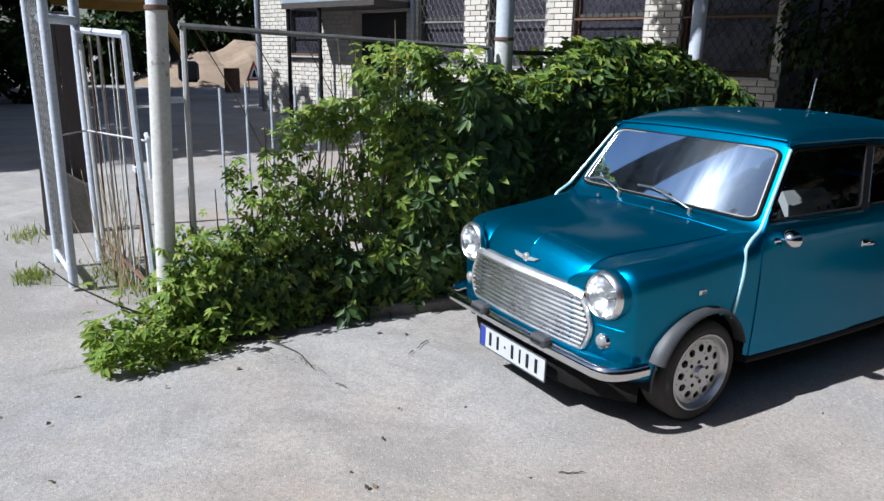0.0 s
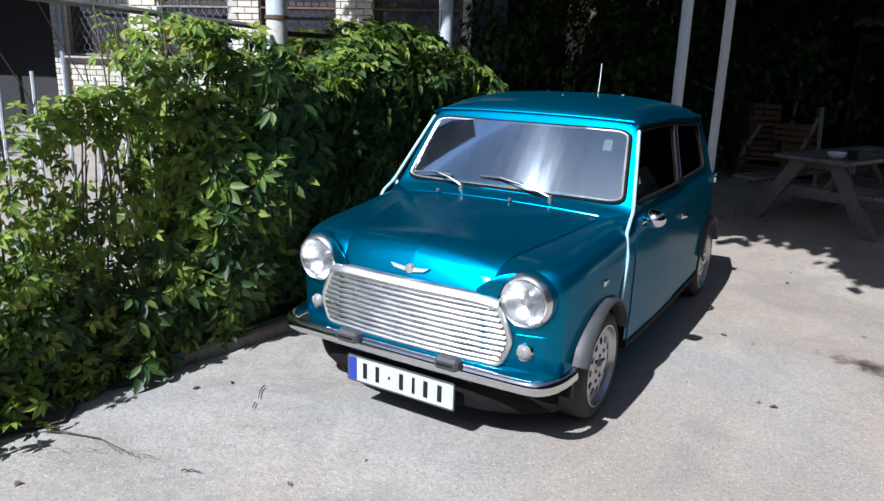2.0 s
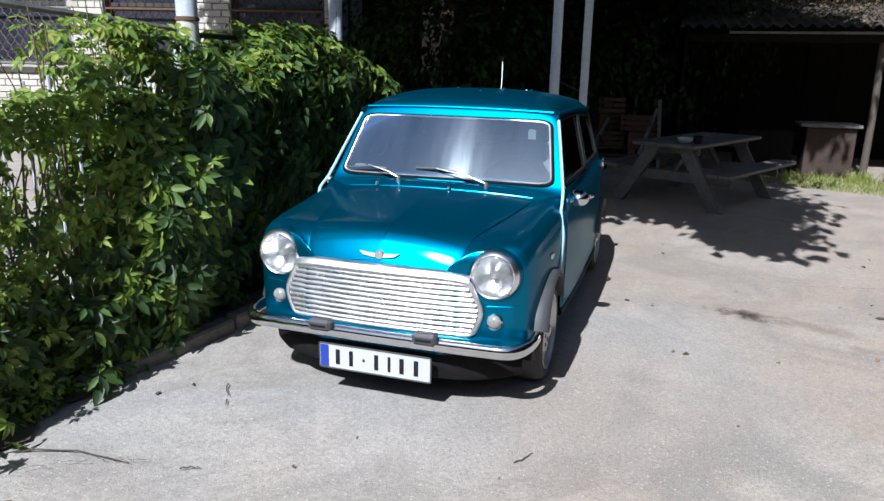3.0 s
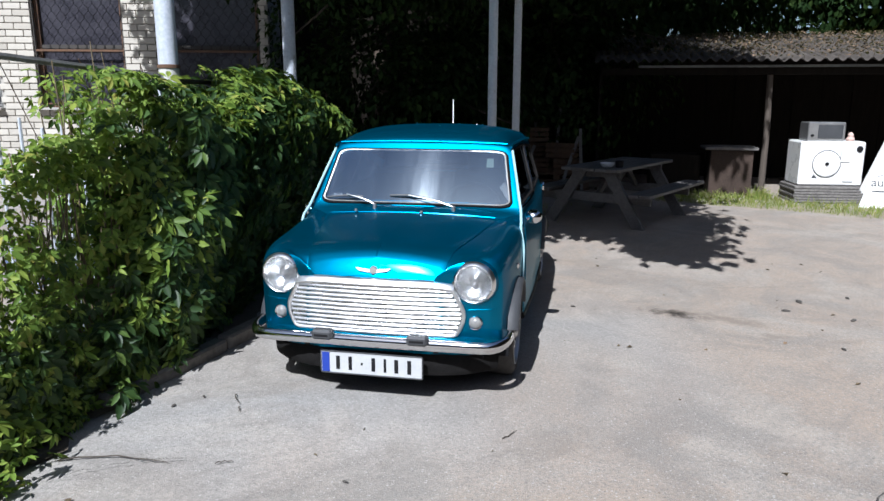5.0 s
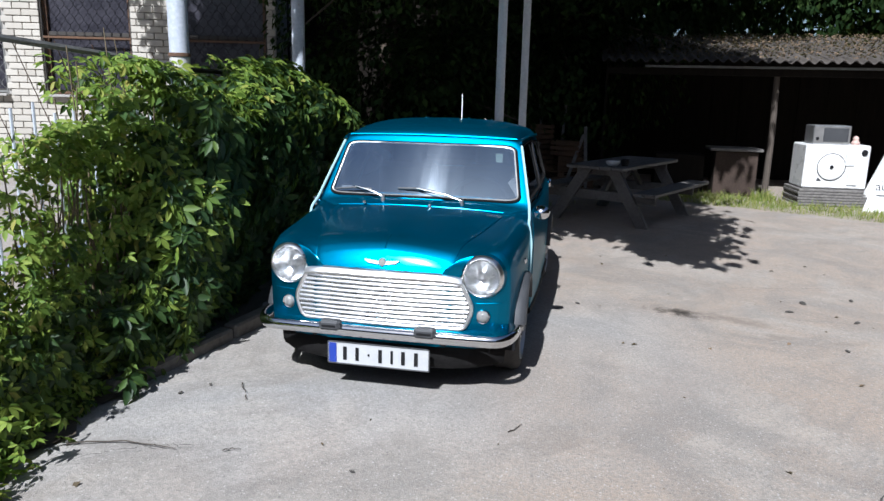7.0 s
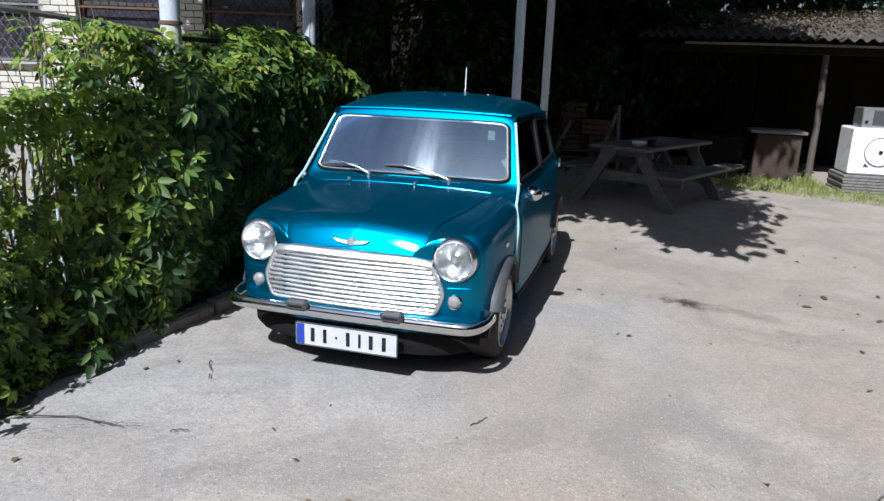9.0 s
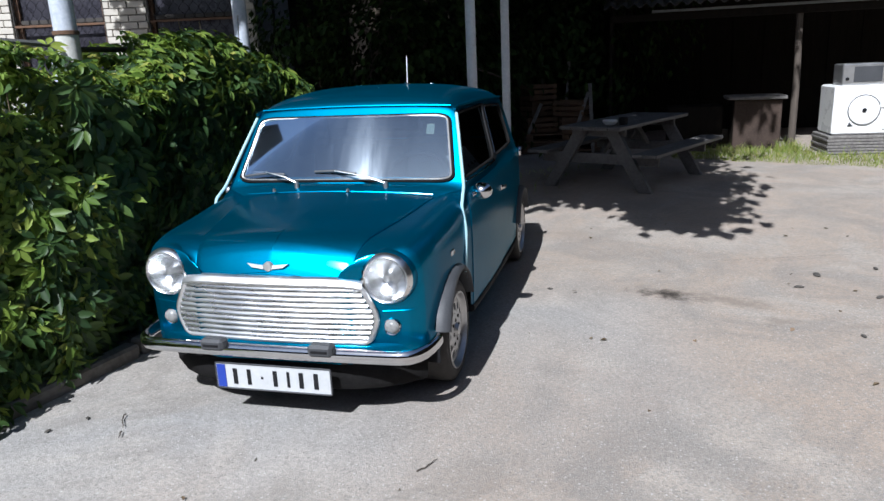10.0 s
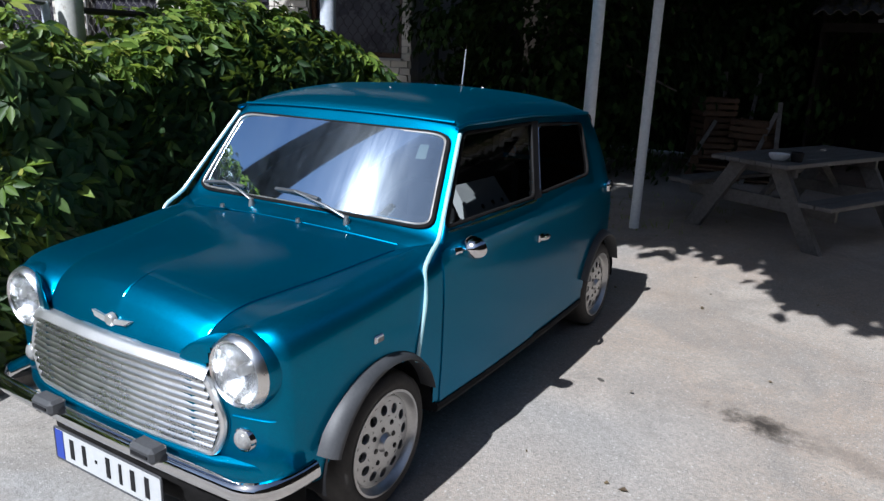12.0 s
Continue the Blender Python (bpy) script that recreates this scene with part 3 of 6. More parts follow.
    part("seal_trim", Geo().tube([on_screen(x * 1.000, t - (t - 0.475) * 0.005, 0.005) for x, t in SCREEN_LINE], 0.0056, 8, closed=True), MOULD, car, "dull bright trim strip in the seal")
    pane("rear_window", [on_rear(x, t) for x, t in REAR_LINE], GLASS)
    part("rubber_seal", Geo().tube([on_rear(x, t) for x, t in REAR_LINE], 0.02, 8, closed=True), RUBBER, car)
    for sx in (1, -1):
        for nm, line, rr in (("door_window", DOOR_LINE, 0.008), ("quarter_window", QUARTER_LINE, 0.008)):
            # other panes are tinted dark: the cabin's shade is put into the glass
            pane(nm, [(sx * (glass_side(y, z) - 0.004), y, z) for y, z in line], DOORGLASS if sx > 0 and nm == "door_window" else GLASS)
            part("window_frame", Geo().tube([(sx * (glass_side(y, z) + 0.000), y, z) for y, z in line], rr, 8, closed=True, flat=1.0), RUBBER, car)
        # pillar in black: shade on its teal paint is put into the colour
        ring = [(1.635, 0.872), (1.712, 0.872), (1.835, 1.188), (1.765, 1.188)]
        part("door_pillar", Geo().slab([(sx * (glass_side(y, z) + 0.001), y, z) for y, z in ring], (sx * 0.006, 0, 0)), BLACK, car, "slim door pillar, its shaded paint drawn as black")
        part("quarter_trim", Geo().tube([(sx * (glass_side(y, z) + 0.005), y, z) for y, z in ((1.712, 0.905), (1.745, 0.985), (1.790, 1.090), (1.822, 1.158))], 0.004, 6), CHROME, car)
        # chrome waist strip under the door window
        part("waist_trim", Geo().tube([(sx * (glass_side(y, 0.866) + 0.004), y, 0.866) for y in np.linspace(0.93, 1.65, 8)], 0.006, 6), CHROME, car)
        # the outer body seam: wing, windscreen pillar and roof gutter
        def sidex(y, z):
            if z > 0.80:
                return glass_side(y, z) + 0.006
            return half_width(y) + lerp(0.003, -0.026, min(1, max(0, (z - 0.67) / 0.13)))
        line = [(lerp(0.705, 0.775, t), lerp(0.47, 0.80, t)) for t in (0, 0.2, 0.4, 0.6, 0.8, 0.93)] + [(0.788, 0.803), (0.812, 0.820)]
        line += [(lerp(0.868, 1.135, t), lerp(0.850, screen_height(1.135) - 0.022, t)) for t in (0, 0.12, 0.25, 0.5, 0.75, 1)]
        seam = [(sx * sidex(y, z), y - 0.004, z) for y, z in line]
        for _ in range(2):
            seam = [seam[0]] + [tuple(lerp(p, q, w) for p, q in zip(a, b)) for a, b in zip(seam, seam[1:]) for w in (0.25, 0.75)] + [seam[-1]]
        part("body_seam", Geo().tube(seam, 0.0078, 8), SEAM, car, "body seam with its sun glint put into a pale colour")
        gut = [(sx * (glass_side(y, gutter_height(y)) + 0.005), y, gutter_height(y) + 0.003) for y in np.linspace(1.12, 2.54, 20)]
        part("roof_gutter", Geo().tube(gut, 0.0085, 6), PAINT, car)
    lip = [(x, 1.146, 1.221 + 0.010 * (1 - (x / 0.53) ** 2)) for x in np.linspace(-0.53, 0.53, 15)]
    part("roof_lip", Geo().tube(lip, 0.0055, 6), PAINT, car)

    # grille: bright outline, wavy slats on a dark backing
    gl = [(-0.375, 0.603), (0.375, 0.603), (0.405, 0.575), (0.452, 0.475), (0.448, 0.43), (0.418, 0.357), (-0.418, 0.357), (-0.448, 0.43), (-0.452, 0.475), (-0.405, 0.575)]
    gline = rounded(gl, 0.03, 4)
    fine = [(lerp(p[0], q[0], k / 8), lerp(p[1], q[1], k / 8)) for p, q in zip(gline, gline[1:] + gline[:1]) for k in range(8 if abs(p[0] - q[0]) > 0.2 else 1)]
    grille = part("grille", Geo().slab([(x, 0.070, z) for x, z in gline], (0, 0.006, 0)), BLACK, car, "bright slatted metal grille")
    part("grille_panel", Geo().slab([(x * 1.035, 0.078, 0.485 + (z - 0.485) * 1.06) for x, z in gline], (0, 0.02, 0)), PAINT, car)
    part("grille_surround", Geo().tube([(x, 0.040 + 0.14 * x * x, z) for x, z in fine], 0.0125, 8, closed=True), RIMTRIM, grille)
    part("moustache_trim", moustache(), RIMTRIM, grille)
    for i in range(10):
        z = 0.377 + 0.0228 * i
        hw = 0.9
        if z < 0.43:
            hw = lerp(0.418, 0.448, (z - 0.357) / 0.073)
        elif z < 0.475:
            hw = 0.45
        else:
            hw = lerp(0.452, 0.405, min(1, (z - 0.475) / 0.10))
        gs = Geo()
        prof = [(-0.0096, 0.0), (-0.0094, -0.0095), (-0.0080, -0.0125), (-0.0055, -0.0128), (0.0010, -0.0092), (0.0076, -0.0049), (0.0094, 0.0)]
        vs, fs = [], []
        xs = np.linspace(-hw + 0.012, hw - 0.012, 25)
        for x in xs:
            for dz, dy in prof:
                vs.append((x, 0.040 + 0.14 * x * x + dy, z + dz + 0.0007 * math.sin(x * 40 + i)))
        k = len(prof)
        for a in range(len(xs) - 1):
            for b in range(k - 1):
                fs.append((a * k + b, a * k + b + 1, (a + 1) * k + b + 1, (a + 1) * k + b))
        part("grille_slat", gs.add(vs, fs), BRIGHT, grille, sharp=60)

    # head lamps, side lamps
    def lathe_front(prof, x, y, z, seg=36):
        return Geo().lathe(prof, Matrix.Translation((x, y, z)) @ Matrix.Rotation(radians(90), 4, "X"), seg)

    for sx in (1, -1):
        x, y, z = sx * 0.497, 0.100, 0.620
        part("lamp_nacelle", lathe_front([(0.104, 0.012), (0.112, 0.0), (0.116, -0.03), (0.116, -0.09), (0.105, -0.20), (0.07, -0.33)], x, y, z), PAINT, car, sharp=60)
        hl = part("headlight", lathe_front([(0.084, 0.014), (0.087, 0.027), (0.093, 0.031), (0.101, 0.024), (0.108, 0.008), (0.109, -0.012)], x, y, z), BRIGHT, car, "round headlight with chrome rim", sharp=60)
        part("reflector", lathe_front([(0.0, -0.030), (0.022, -0.027), (0.045, -0.017), (0.068, 0.002), (0.080, 0.016), (0.086, 0.0265)], x, y, z), REFLECTOR, hl, sharp=60)
        part("bulb", lathe_front([(0.0, 0.012), (0.012, 0.010), (0.016, 0.002), (0.016, -0.028)], x, y, z, 12), ALU, hl)
        part("lens", lathe_front([(0.0, 0.046), (0.03, 0.044), (0.06, 0.038), (0.078, 0.030), (0.087, 0.024)], x, y, z), LENS, hl, sharp=60).visible_shadow = False
        x, y, z = sx * 0.506, 0.096, 0.419
        sl = part("side_lamp", lathe_front([(0.030, 0.012), (0.034, 0.014), (0.039, 0.006), (0.040, -0.05)], x, y, z, 24), CHROME, car, "small round clear side lamp")
        part("lens", lathe_front([(0.0, 0.030), (0.015, 0.028), (0.026, 0.021), (0.031, 0.010)], x, y, z, 24), FROST, sl, sharp=60)
        si = part("side_repeater", Geo().box((sx * 0.665, 0.493, 0.622), (0.016, 0.045, 0.026), ch=0.006), CHROME, car)
        part("lens", Geo().box((sx * 0.674, 0.493, 0.622), (0.008, 0.034, 0.017), ch=0.003), FROST, si)

    # badge: a disc between two plain wings
    badge = part("wing_badge", lathe_front([(0.0, 0.006), (0.016, 0.005), (0.020, 0.0), (0.021, -0.012)], 0.003, 0.050, 0.668, 20), BADGE, car, "chrome winged disc badge")
    for sx in (1, -1):
        part("wing", Geo().slab([(sx * 0.016, 0.052, 0.673), (sx * 0.092, 0.056, 0.680), (sx * 0.070, 0.049, 0.665), (sx * 0.016, 0.047, 0.658)], (0, 0.016, -0.004)), BADGE, badge)

    # pressed crease under each head lamp
    def front_at(x):
        return next(y for y in np.linspace(0.05, 0.4, 351) if half_width(y) >= x)
    for sx in (1, -1):
        part("panel_crease", Geo().tube([(sx * x, front_at(x) - 0.001, 0.487 + 0.010 * (x - 0.47)) for x in np.linspace(0.475, 0.60, 9)], 0.0028, 6), PAINT, car)

    # bumper with its two black overriders, and the plate beneath
    bump = []
    for i in range(41):
        t = -1 + 2 * i / 40
        x = 0.668 * math.sin(t * math.pi / 2 * 0.98)
        e = max(0, (abs(t) - 0.62) / 0.38)
        bump.append((x, -0.012 + 0.19 * e ** 2.2 + 0.02 * (x / 0.66) ** 2, 0.321 + 0.006 * e))
    bumper = part("bumper", Geo().tube(bump, 0.021, 14, flat=1.45), CHROME, car, "chrome blade bumper")
    for x in (-0.24, 0.243):
        ov = part("overrider", Geo().box((x, -0.026, 0.352), (0.105, 0.060, 0.050), ch=0.016), FLARE, bumper, "black rubber overrider")
        part("slot", Geo().box((x, -0.058, 0.352), (0.07, 0.004, 0.010), ch=0.001), BLACK, ov)
    for sx in (1, -1):
        part("bumper_bracket", Geo().box((sx * 0.33, 0.03, 0.30), (0.03, 0.09, 0.03)), BLACK, bumper)
    part("valance", Geo().tube([(x, 0.045 + 0.10 * (x / 0.6) ** 4, 0.318) for x in np.linspace(-0.6, 0.6, 15)], 0.02, 8, flat=1.6), PAINT, car)
    # added strip: joins the shadow under the bumper and reads as shade
    part("shadow_strip", Geo().tube([(x, 0.062 + 0.12 * (x / 0.55) ** 4, 0.205) for x in np.linspace(-0.60, 0.60, 15)], 0.014, 8, flat=5.0), RUBBER, car, "added black strip that blocks sun under the bumper")
    plate = part("number_plate", Geo().box((0, -0.004, 0.199), (0.520, 0.006, 0.112), ch=0.003), PLATE, car, "white number plate with a blue band")
    part("blue_band", Geo().box((-0.236, -0.0085, 0.199), (0.040, 0.003, 0.102), ch=0.001), BLUE, plate)
    part("plate_rim", Geo().tube(rounded_plate(), 0.004, 6, closed=True), FLARE, plate)
    for x, w in ((-0.172, 0.040), (-0.108, 0.036), (-0.048, 0.020), (0.012, 0.038), (0.072, 0.026), (0.130, 0.040), (0.196, 0.040)):
        h = 0.012 if w == 0.020 else 0.070
        part("character_bar", Geo().box((x, -0.0082, 0.199), (w * 0.5, 0.0025, h), ch=0.0008), BLACK, plate)

    # wheels
    def wheel(yw, sx):
        def lx(prof, seg=40):
            return Geo().lathe(prof, Matrix.Translation((0, yw, HUB)) @ Matrix.Rotation(radians(90 * sx), 4, "Y"), seg)
        o = 0.662
        w = part("wheel", lx([(0.172, o - 0.15), (0.205, o - 0.152), (0.228, o - 0.142), (0.2365, o - 0.12), (0.2365, o - 0.03), (0.230, o - 0.004), (0.205, o + 0.010), (0.180, o + 0.006), (0.172, o - 0.004)]), TYRE, car, "alloy wheel on a low black tyre", sharp=50)
        rim = part("rim", lx([(0.178, o + 0.004), (0.180, o + 0.009), (0.172, o + 0.010), (0.166, o - 0.002), (0.158, o - 0.018), (0.150, o - 0.021)]), ALU, w, sharp=50)
        part("brake_drum", lx([(0.0, o - 0.06), (0.155, o - 0.06), (0.165, o - 0.12)], 24), BLACK, rim)
        gsp = Geo()
        face, r0, r1, rc, rh = o - 0.012, 0.086, 0.139, 0.113, 0.0175
        for k in range(12):
            a0 = 2 * math.pi * k / 12
            vs, fs, seg = [], [], 20
            for j in range(seg):
                b0 = 2 * math.pi * j / seg
                hx, hy = rc + rh * math.cos(b0), rh * math.sin(b0)
                lim = max(abs(math.cos(b0)) / (0.5 * (r1 - r0)), abs(math.sin(b0)) / (rc * math.sin(math.pi / 12)))
                ox, oy = rc + math.cos(b0) / lim, math.sin(b0) / lim
                rr = min(r1, max(r0, ox if abs(math.cos(b0)) / (0.5 * (r1 - r0)) >= abs(math.sin(b0)) / (rc * math.sin(math.pi / 12)) else ox))
                ang = max(-math.pi / 12, min(math.pi / 12, oy / (rc * math.sin(math.pi / 12)) * math.pi / 12))
                for dx, (r, t) in ((0.0, (rr, ang)), (0.001, (math.hypot(hx, hy) + 0.0, math.atan2(hy, hx))), (-0.016, (math.hypot(hx, hy), math.atan2(hy, hx)))):
                    vs.append((sx * (face + dx + 0.008 * (r1 - r) / (r1 - r0)), yw + r * math.cos(a0 + t), HUB + r * math.sin(a0 + t)))
            for j in range(seg):
                p, q = 3 * j, 3 * ((j + 1) % seg)
                fs += [(p, q, q + 1, p + 1), (p + 1, q + 1, q + 2, p + 2)]
            gsp.add(vs, fs)
        part("wheel_face", gsp, ALU, rim, sharp=30)
        part("face_ring", lx([(0.138, face), (0.150, face - 0.002), (0.157, face - 0.010)]), ALU, rim)
        hubd = part("hub", lx([(0.0, o + 0.012), (0.024, o + 0.011), (0.028, o + 0.004), (0.034, o - 0.004), (0.07, o - 0.003), (0.087, o - 0.004), (0.089, o - 0.03)], 28), ALU, rim, sharp=40)
        for k in range(8):
            a = 2 * math.pi * (k + 0.25) / 8
            r = 0.050 if k % 2 == 0 else 0.068
            mm = Matrix.Translation((sx * (o - 0.006), yw + r * math.cos(a), HUB + r * math.sin(a))) @ Matrix.Rotation(radians(90 * sx), 4, "Y")
            part("wheel_bolt", Geo().lathe([(0.0, 0.006), (0.008, 0.006), (0.011, 0.0)], mm, 10), BLACK if k % 2 else DARKIRON, hubd)
        # wheel well and flared arch
        arc = [radians(a) for a in range(-4, 189, 8)]
        wv = [(sx * x, yw + r * math.cos(a), HUB + r * math.sin(a)) for r, x in ((0.02, 0.34), (0.285, 0.34), (0.292, o - 0.005)) for a in arc]
        k = len(arc)
        part("wheel_well", Geo().add(wv, [(b * k + i, b * k + i + 1, (b + 1) * k + i + 1, (b + 1) * k + i) for b in range(2) for i in range(k - 1)]), BLACK, car)
        vs, fs = [], []
        prof = [(0.334, 0.650), (0.331, 0.672), (0.322, 0.692), (0.308, 0.705), (0.294, 0.709), (0.287, 0.704), (0.285, 0.62)]
        steps = 26
        for i in range(steps + 1):
            deg = lerp(20, 160, i / steps)
            a, k = radians(deg), lerp(1.0, 0.62, min(1, max(0, (deg - 30) / 75))) - 0.35 * max(0, (deg - 105) / 55)
            for r, x in prof:
                r, x = 0.285 + (r - 0.285) * k, 0.650 + (x - 0.650) * (0.6 + 0.4 * k)
                vs.append((sx * x, yw - 0.01 - r * math.cos(a) * 1.0, HUB + r * math.sin(a)))
        k = len(prof)
        for i in range(steps):
            for b in range(k - 1):
                fs.append((i * k + b, i * k + b + 1, (i + 1) * k + b + 1, (i + 1) * k + b))
        part("arch_flare", Geo().add(vs, fs), FLARE, car, "faded grey plastic arch flare", sharp=60)

    for yw in AXLES:
        for sx in (1, -1):
            wheel(yw, sx)

    # wipers
    for (px, py, pz), (tx, tt), (b0, b1) in (((-0.232, 0.862, 0.852), (-0.415, 0.115), ((-0.545, 0.085), (-0.318, 0.105))), ((0.250, 0.862, 0.850), (-0.03, 0.125), ((-0.150, 0.14), (0.078, 0.11)))):
        tip = Vector(on_screen(tx, tt, 0.046))
        wp = part("wiper", Geo().lathe([(0.0, 0.028), (0.009, 0.026), (0.012, 0.008), (0.013, -0.02)], Matrix.Translation((px, py, pz)), 12), WIPERARM, car, "chrome wiper arm and blade")
        part("arm", Geo().tube([(px, py, pz + 0.02), Vector((px, py, pz + 0.02)).lerp(tip, 0.35) + Vector((0, -0.01, 0.012)), tip], [0.0075, 0.006, 0.004], 8, flat=0.7), WIPERARM, wp)
        part("blade", Geo().tube([on_screen(*b0, 0.022), on_screen(lerp(b0[0], b1[0], 0.5), lerp(b0[1], b1[1], 0.5) + 0.01, 0.034), on_screen(*b1, 0.024)], 0.0075, 6), FLARE, wp)
    for x in (-0.33, 0.07):
        part("washer_jet", Geo().lathe([(0.0, 0.016), (0.008, 0.014), (0.011, 0.0)], Matrix.Translation((x, 0.80, 0.838)), 10), BRIGHT, car)
    part("scuttle_strip", Geo().tube([(x, 0.812 + 0.02 * (x / 0.5) ** 2, 0.836 - 0.018 * (x / 0.5) ** 2) for x in np.linspace(-0.5, 0.5, 13)], 0.0036, 6), PAINT, car)

    # mirrors, handles, filler cap, aerial
    for sx in (1, -1):
        mr = part("door_mirror", Geo().lathe([(0.0, 0.045), (0.022, 0.040), (0.040, 0.026), (0.050, 0.006), (0.052, -0.012), (0.047, -0.014), (0.0, -0.013)],
                  Matrix.Translation((sx * 0.708, 1.0, 0.805)) @ Matrix.Rotation(radians(90), 4, "X") @ Matrix.Diagonal((1.0, 0.82, 0.9, 1)), 24), CHROME, car, "chrome door mirror", sharp=60)
        part("mirror_stalk", Geo().tube([(sx * 0.662, 0.945, 0.795), (sx * 0.672, 0.962, 0.798), (sx * 0.695, 0.985, 0.803)], [0.016, 0.011, 0.010], 8), CHROME, mr)
        dh = part("door_handle", Geo().tube([(sx * 0.690, 1.63, 0.706), (sx * 0.708, 1.65, 0.708), (sx * 0.710, 1.70, 0.706), (sx * 0.695, 1.735, 0.702)], [0.008, 0.010, 0.010, 0.007], 8, flat=1.3), CHROME, car, "chrome door handle")
        part("handle_base", Geo().box((sx * 0.694, 1.645, 0.707), (0.014, 0.045, 0.034), ch=0.006), CHROME, dh)
    part("fuel_cap", Geo().lathe([(0.0, 0.03), (0.030, 0.028), (0.036, 0.016), (0.030, 0.0)], Matrix.Translation((0.640, 2.66, 0.79)) @ Matrix.Rotation(radians(90), 4, "Y"), 20), CHROME, car, "chrome fuel filler cap")
    aer = part("aerial", Geo().lathe([(0.0, 0.016), (0.010, 0.012), (0.018, 0.0)], Matrix.Translation((0.012, 2.10, 1.297)), 12), BLACK, car, "short roof aerial")
    part("aerial_rod", Geo().tube([(0.012, 2.10, 1.292), (0.008, 2.125, 1.39), (0.004, 2.145, 1.485)], [0.0045, 0.0040, 0.0035], 6), BRIGHT, aer)

    # cabin: dash, steering wheel, seats, mirror, papers on the glass
    part("dashboard", Geo().box((0, 1.02, 0.80), (1.16, 0.26, 0.10), ch=0.03), INSIDE, car)
    part("cabin_floor", Geo().box((0, 1.7, 0.30), (1.15, 1.7, 0.05)), INSIDE, car)
    whl = [(0.29 + 0.185 * math.cos(a), 1.24 + 0.10 * math.sin(a), 0.80 + 0.155 * math.sin(a)) for a in np.linspace(0, 2 * math.pi, 28, endpoint=False)]
    st = part("steering_wheel", Geo().tube(whl, 0.013, 8, closed=True), BLACK, car)
    for a in (0.3, 2.84, 4.71):
        part("wheel_spoke", Geo().tube([(0.29, 1.235, 0.79), (0.29 + 0.18 * math.cos(a), 1.24 + 0.10 * math.sin(a), 0.80 + 0.15 * math.sin(a))], 0.012, 6), BLACK, st)
    for sx in (1, -1):
        seat = part("front_seat", Geo().box((sx * 0.30, 1.50, 0.47), (0.44, 0.46, 0.14), ch=0.05), INSIDE, car)
        part("backrest", Geo().box((sx * 0.30, 1.74, 0.74), (0.42, 0.13, 0.52), ch=0.055), INSIDE, seat)
        part("headrest", Geo().box((sx * 0.30, 1.77, 1.07), (0.24, 0.09, 0.14), ch=0.04), INSIDE, seat)
    part("rear_seat", Geo().box((0, 2.42, 0.66), (1.1, 0.16, 0.5), ch=0.05), INSIDE, car)
    card = part("card_box", Geo().slab([(0.600, 1.19, 0.838), (0.592, 1.56, 0.848), (0.500, 1.55, 0.968), (0.508, 1.20, 0.975)], (-0.03, 0, -0.025)), PAPER, car, "white card box leaning inside the door window")
    for cy, cz, r in ((1.32, 0.30, 0.010), (1.41, 0.32, 0.010), (1.49, 0.30, 0.009)):
        spot = Vector((0.597, cy, 0.842)).lerp(Vector((0.506, cy, 0.972)), cz) + Vector((0.004, 0, 0.003))
        part("dark_spot", Geo().lathe([(0.0, 0.002), (r, 0.002), (r, 0.0)], Matrix.Translation(spot) @ Matrix.Rotation(radians(55), 4, "Y"), 12), BLACK, card)
    part("inner_mirror", Geo().box((0.0, 1.12, 1.145), (0.20, 0.02, 0.055), ch=0.01), BLACK, car)
    part("tax_sticker", Geo().slab([on_screen(x, t, -0.006) for x, t in ((-0.52, 0.13), (-0.46, 0.13), (-0.46, 0.185), (-0.52, 0.185))], (0, 0.0012, 0)), PAPER, car, "pale sticker on the windscreen")
    part("paper_slip", Geo().slab([on_screen(x, t, -0.006) for x, t in ((0.415, 0.66), (0.458, 0.66), (0.452, 0.80), (0.412, 0.80))], (0, 0.0012, 0)), PAPERGREEN, car, "pale green slip on the windscreen")
    return car


def moustache():
    """Bright strip on the bonnet's leading edge, its face tilted up."""
    prof = [(0.040, 0.594), (0.020, 0.597), (0.014, 0.602), (0.013, 0.607), (0.024, 0.624), (0.032, 0.630), (0.052, 0.632)]
    xs = [0.405 * math.sin(t) for t in np.linspace(-math.pi / 2, math.pi / 2, 31)]
    vs = [(x, y + 0.14 * x * x + 0.010 * (abs(x) / 0.405) ** 10, z - 0.020 * (abs(x) / 0.405) ** 8) for x in xs for y, z in prof]
    k = len(prof)
    return Geo().add(vs, [(a * k + b, a * k + b + 1, (a + 1) * k + b + 1, (a + 1) * k + b) for a in range(len(xs) - 1) for b in range(k - 1)])


def rounded_plate():
    return [(x, -0.006, z) for x, z in rounded([(-0.262, 0.1425), (0.262, 0.1425), (0.262, 0.2555), (-0.262, 0.2555)], 0.008, 3)]


def lamp_lens():
    n = glass_material("fluted_lamp_glass", (0.88, 0.9, 0.92), 0.03)
    wv = n.node("ShaderNodeTexWave")
    wv.inputs["Scale"].default_value = 26
    wv.inputs["Distortion"].default_value = 1.5
    n.link(n.coords(), wv.inputs["Vector"])
    bp = n.node("ShaderNodeBump")
    bp.inputs["Strength"].default_value = 0.6
    bp.inputs["Distance"].default_value = 0.004
    n.link(wv.outputs["Fac"], bp.inputs["Height"])
    for nd in n.tree.nodes:
        if nd.bl_idname in ("ShaderNodeBsdfGlossy", "ShaderNodeFresnel"):
            n.link(bp.outputs[0], nd.inputs["Normal"])
    return n.mat


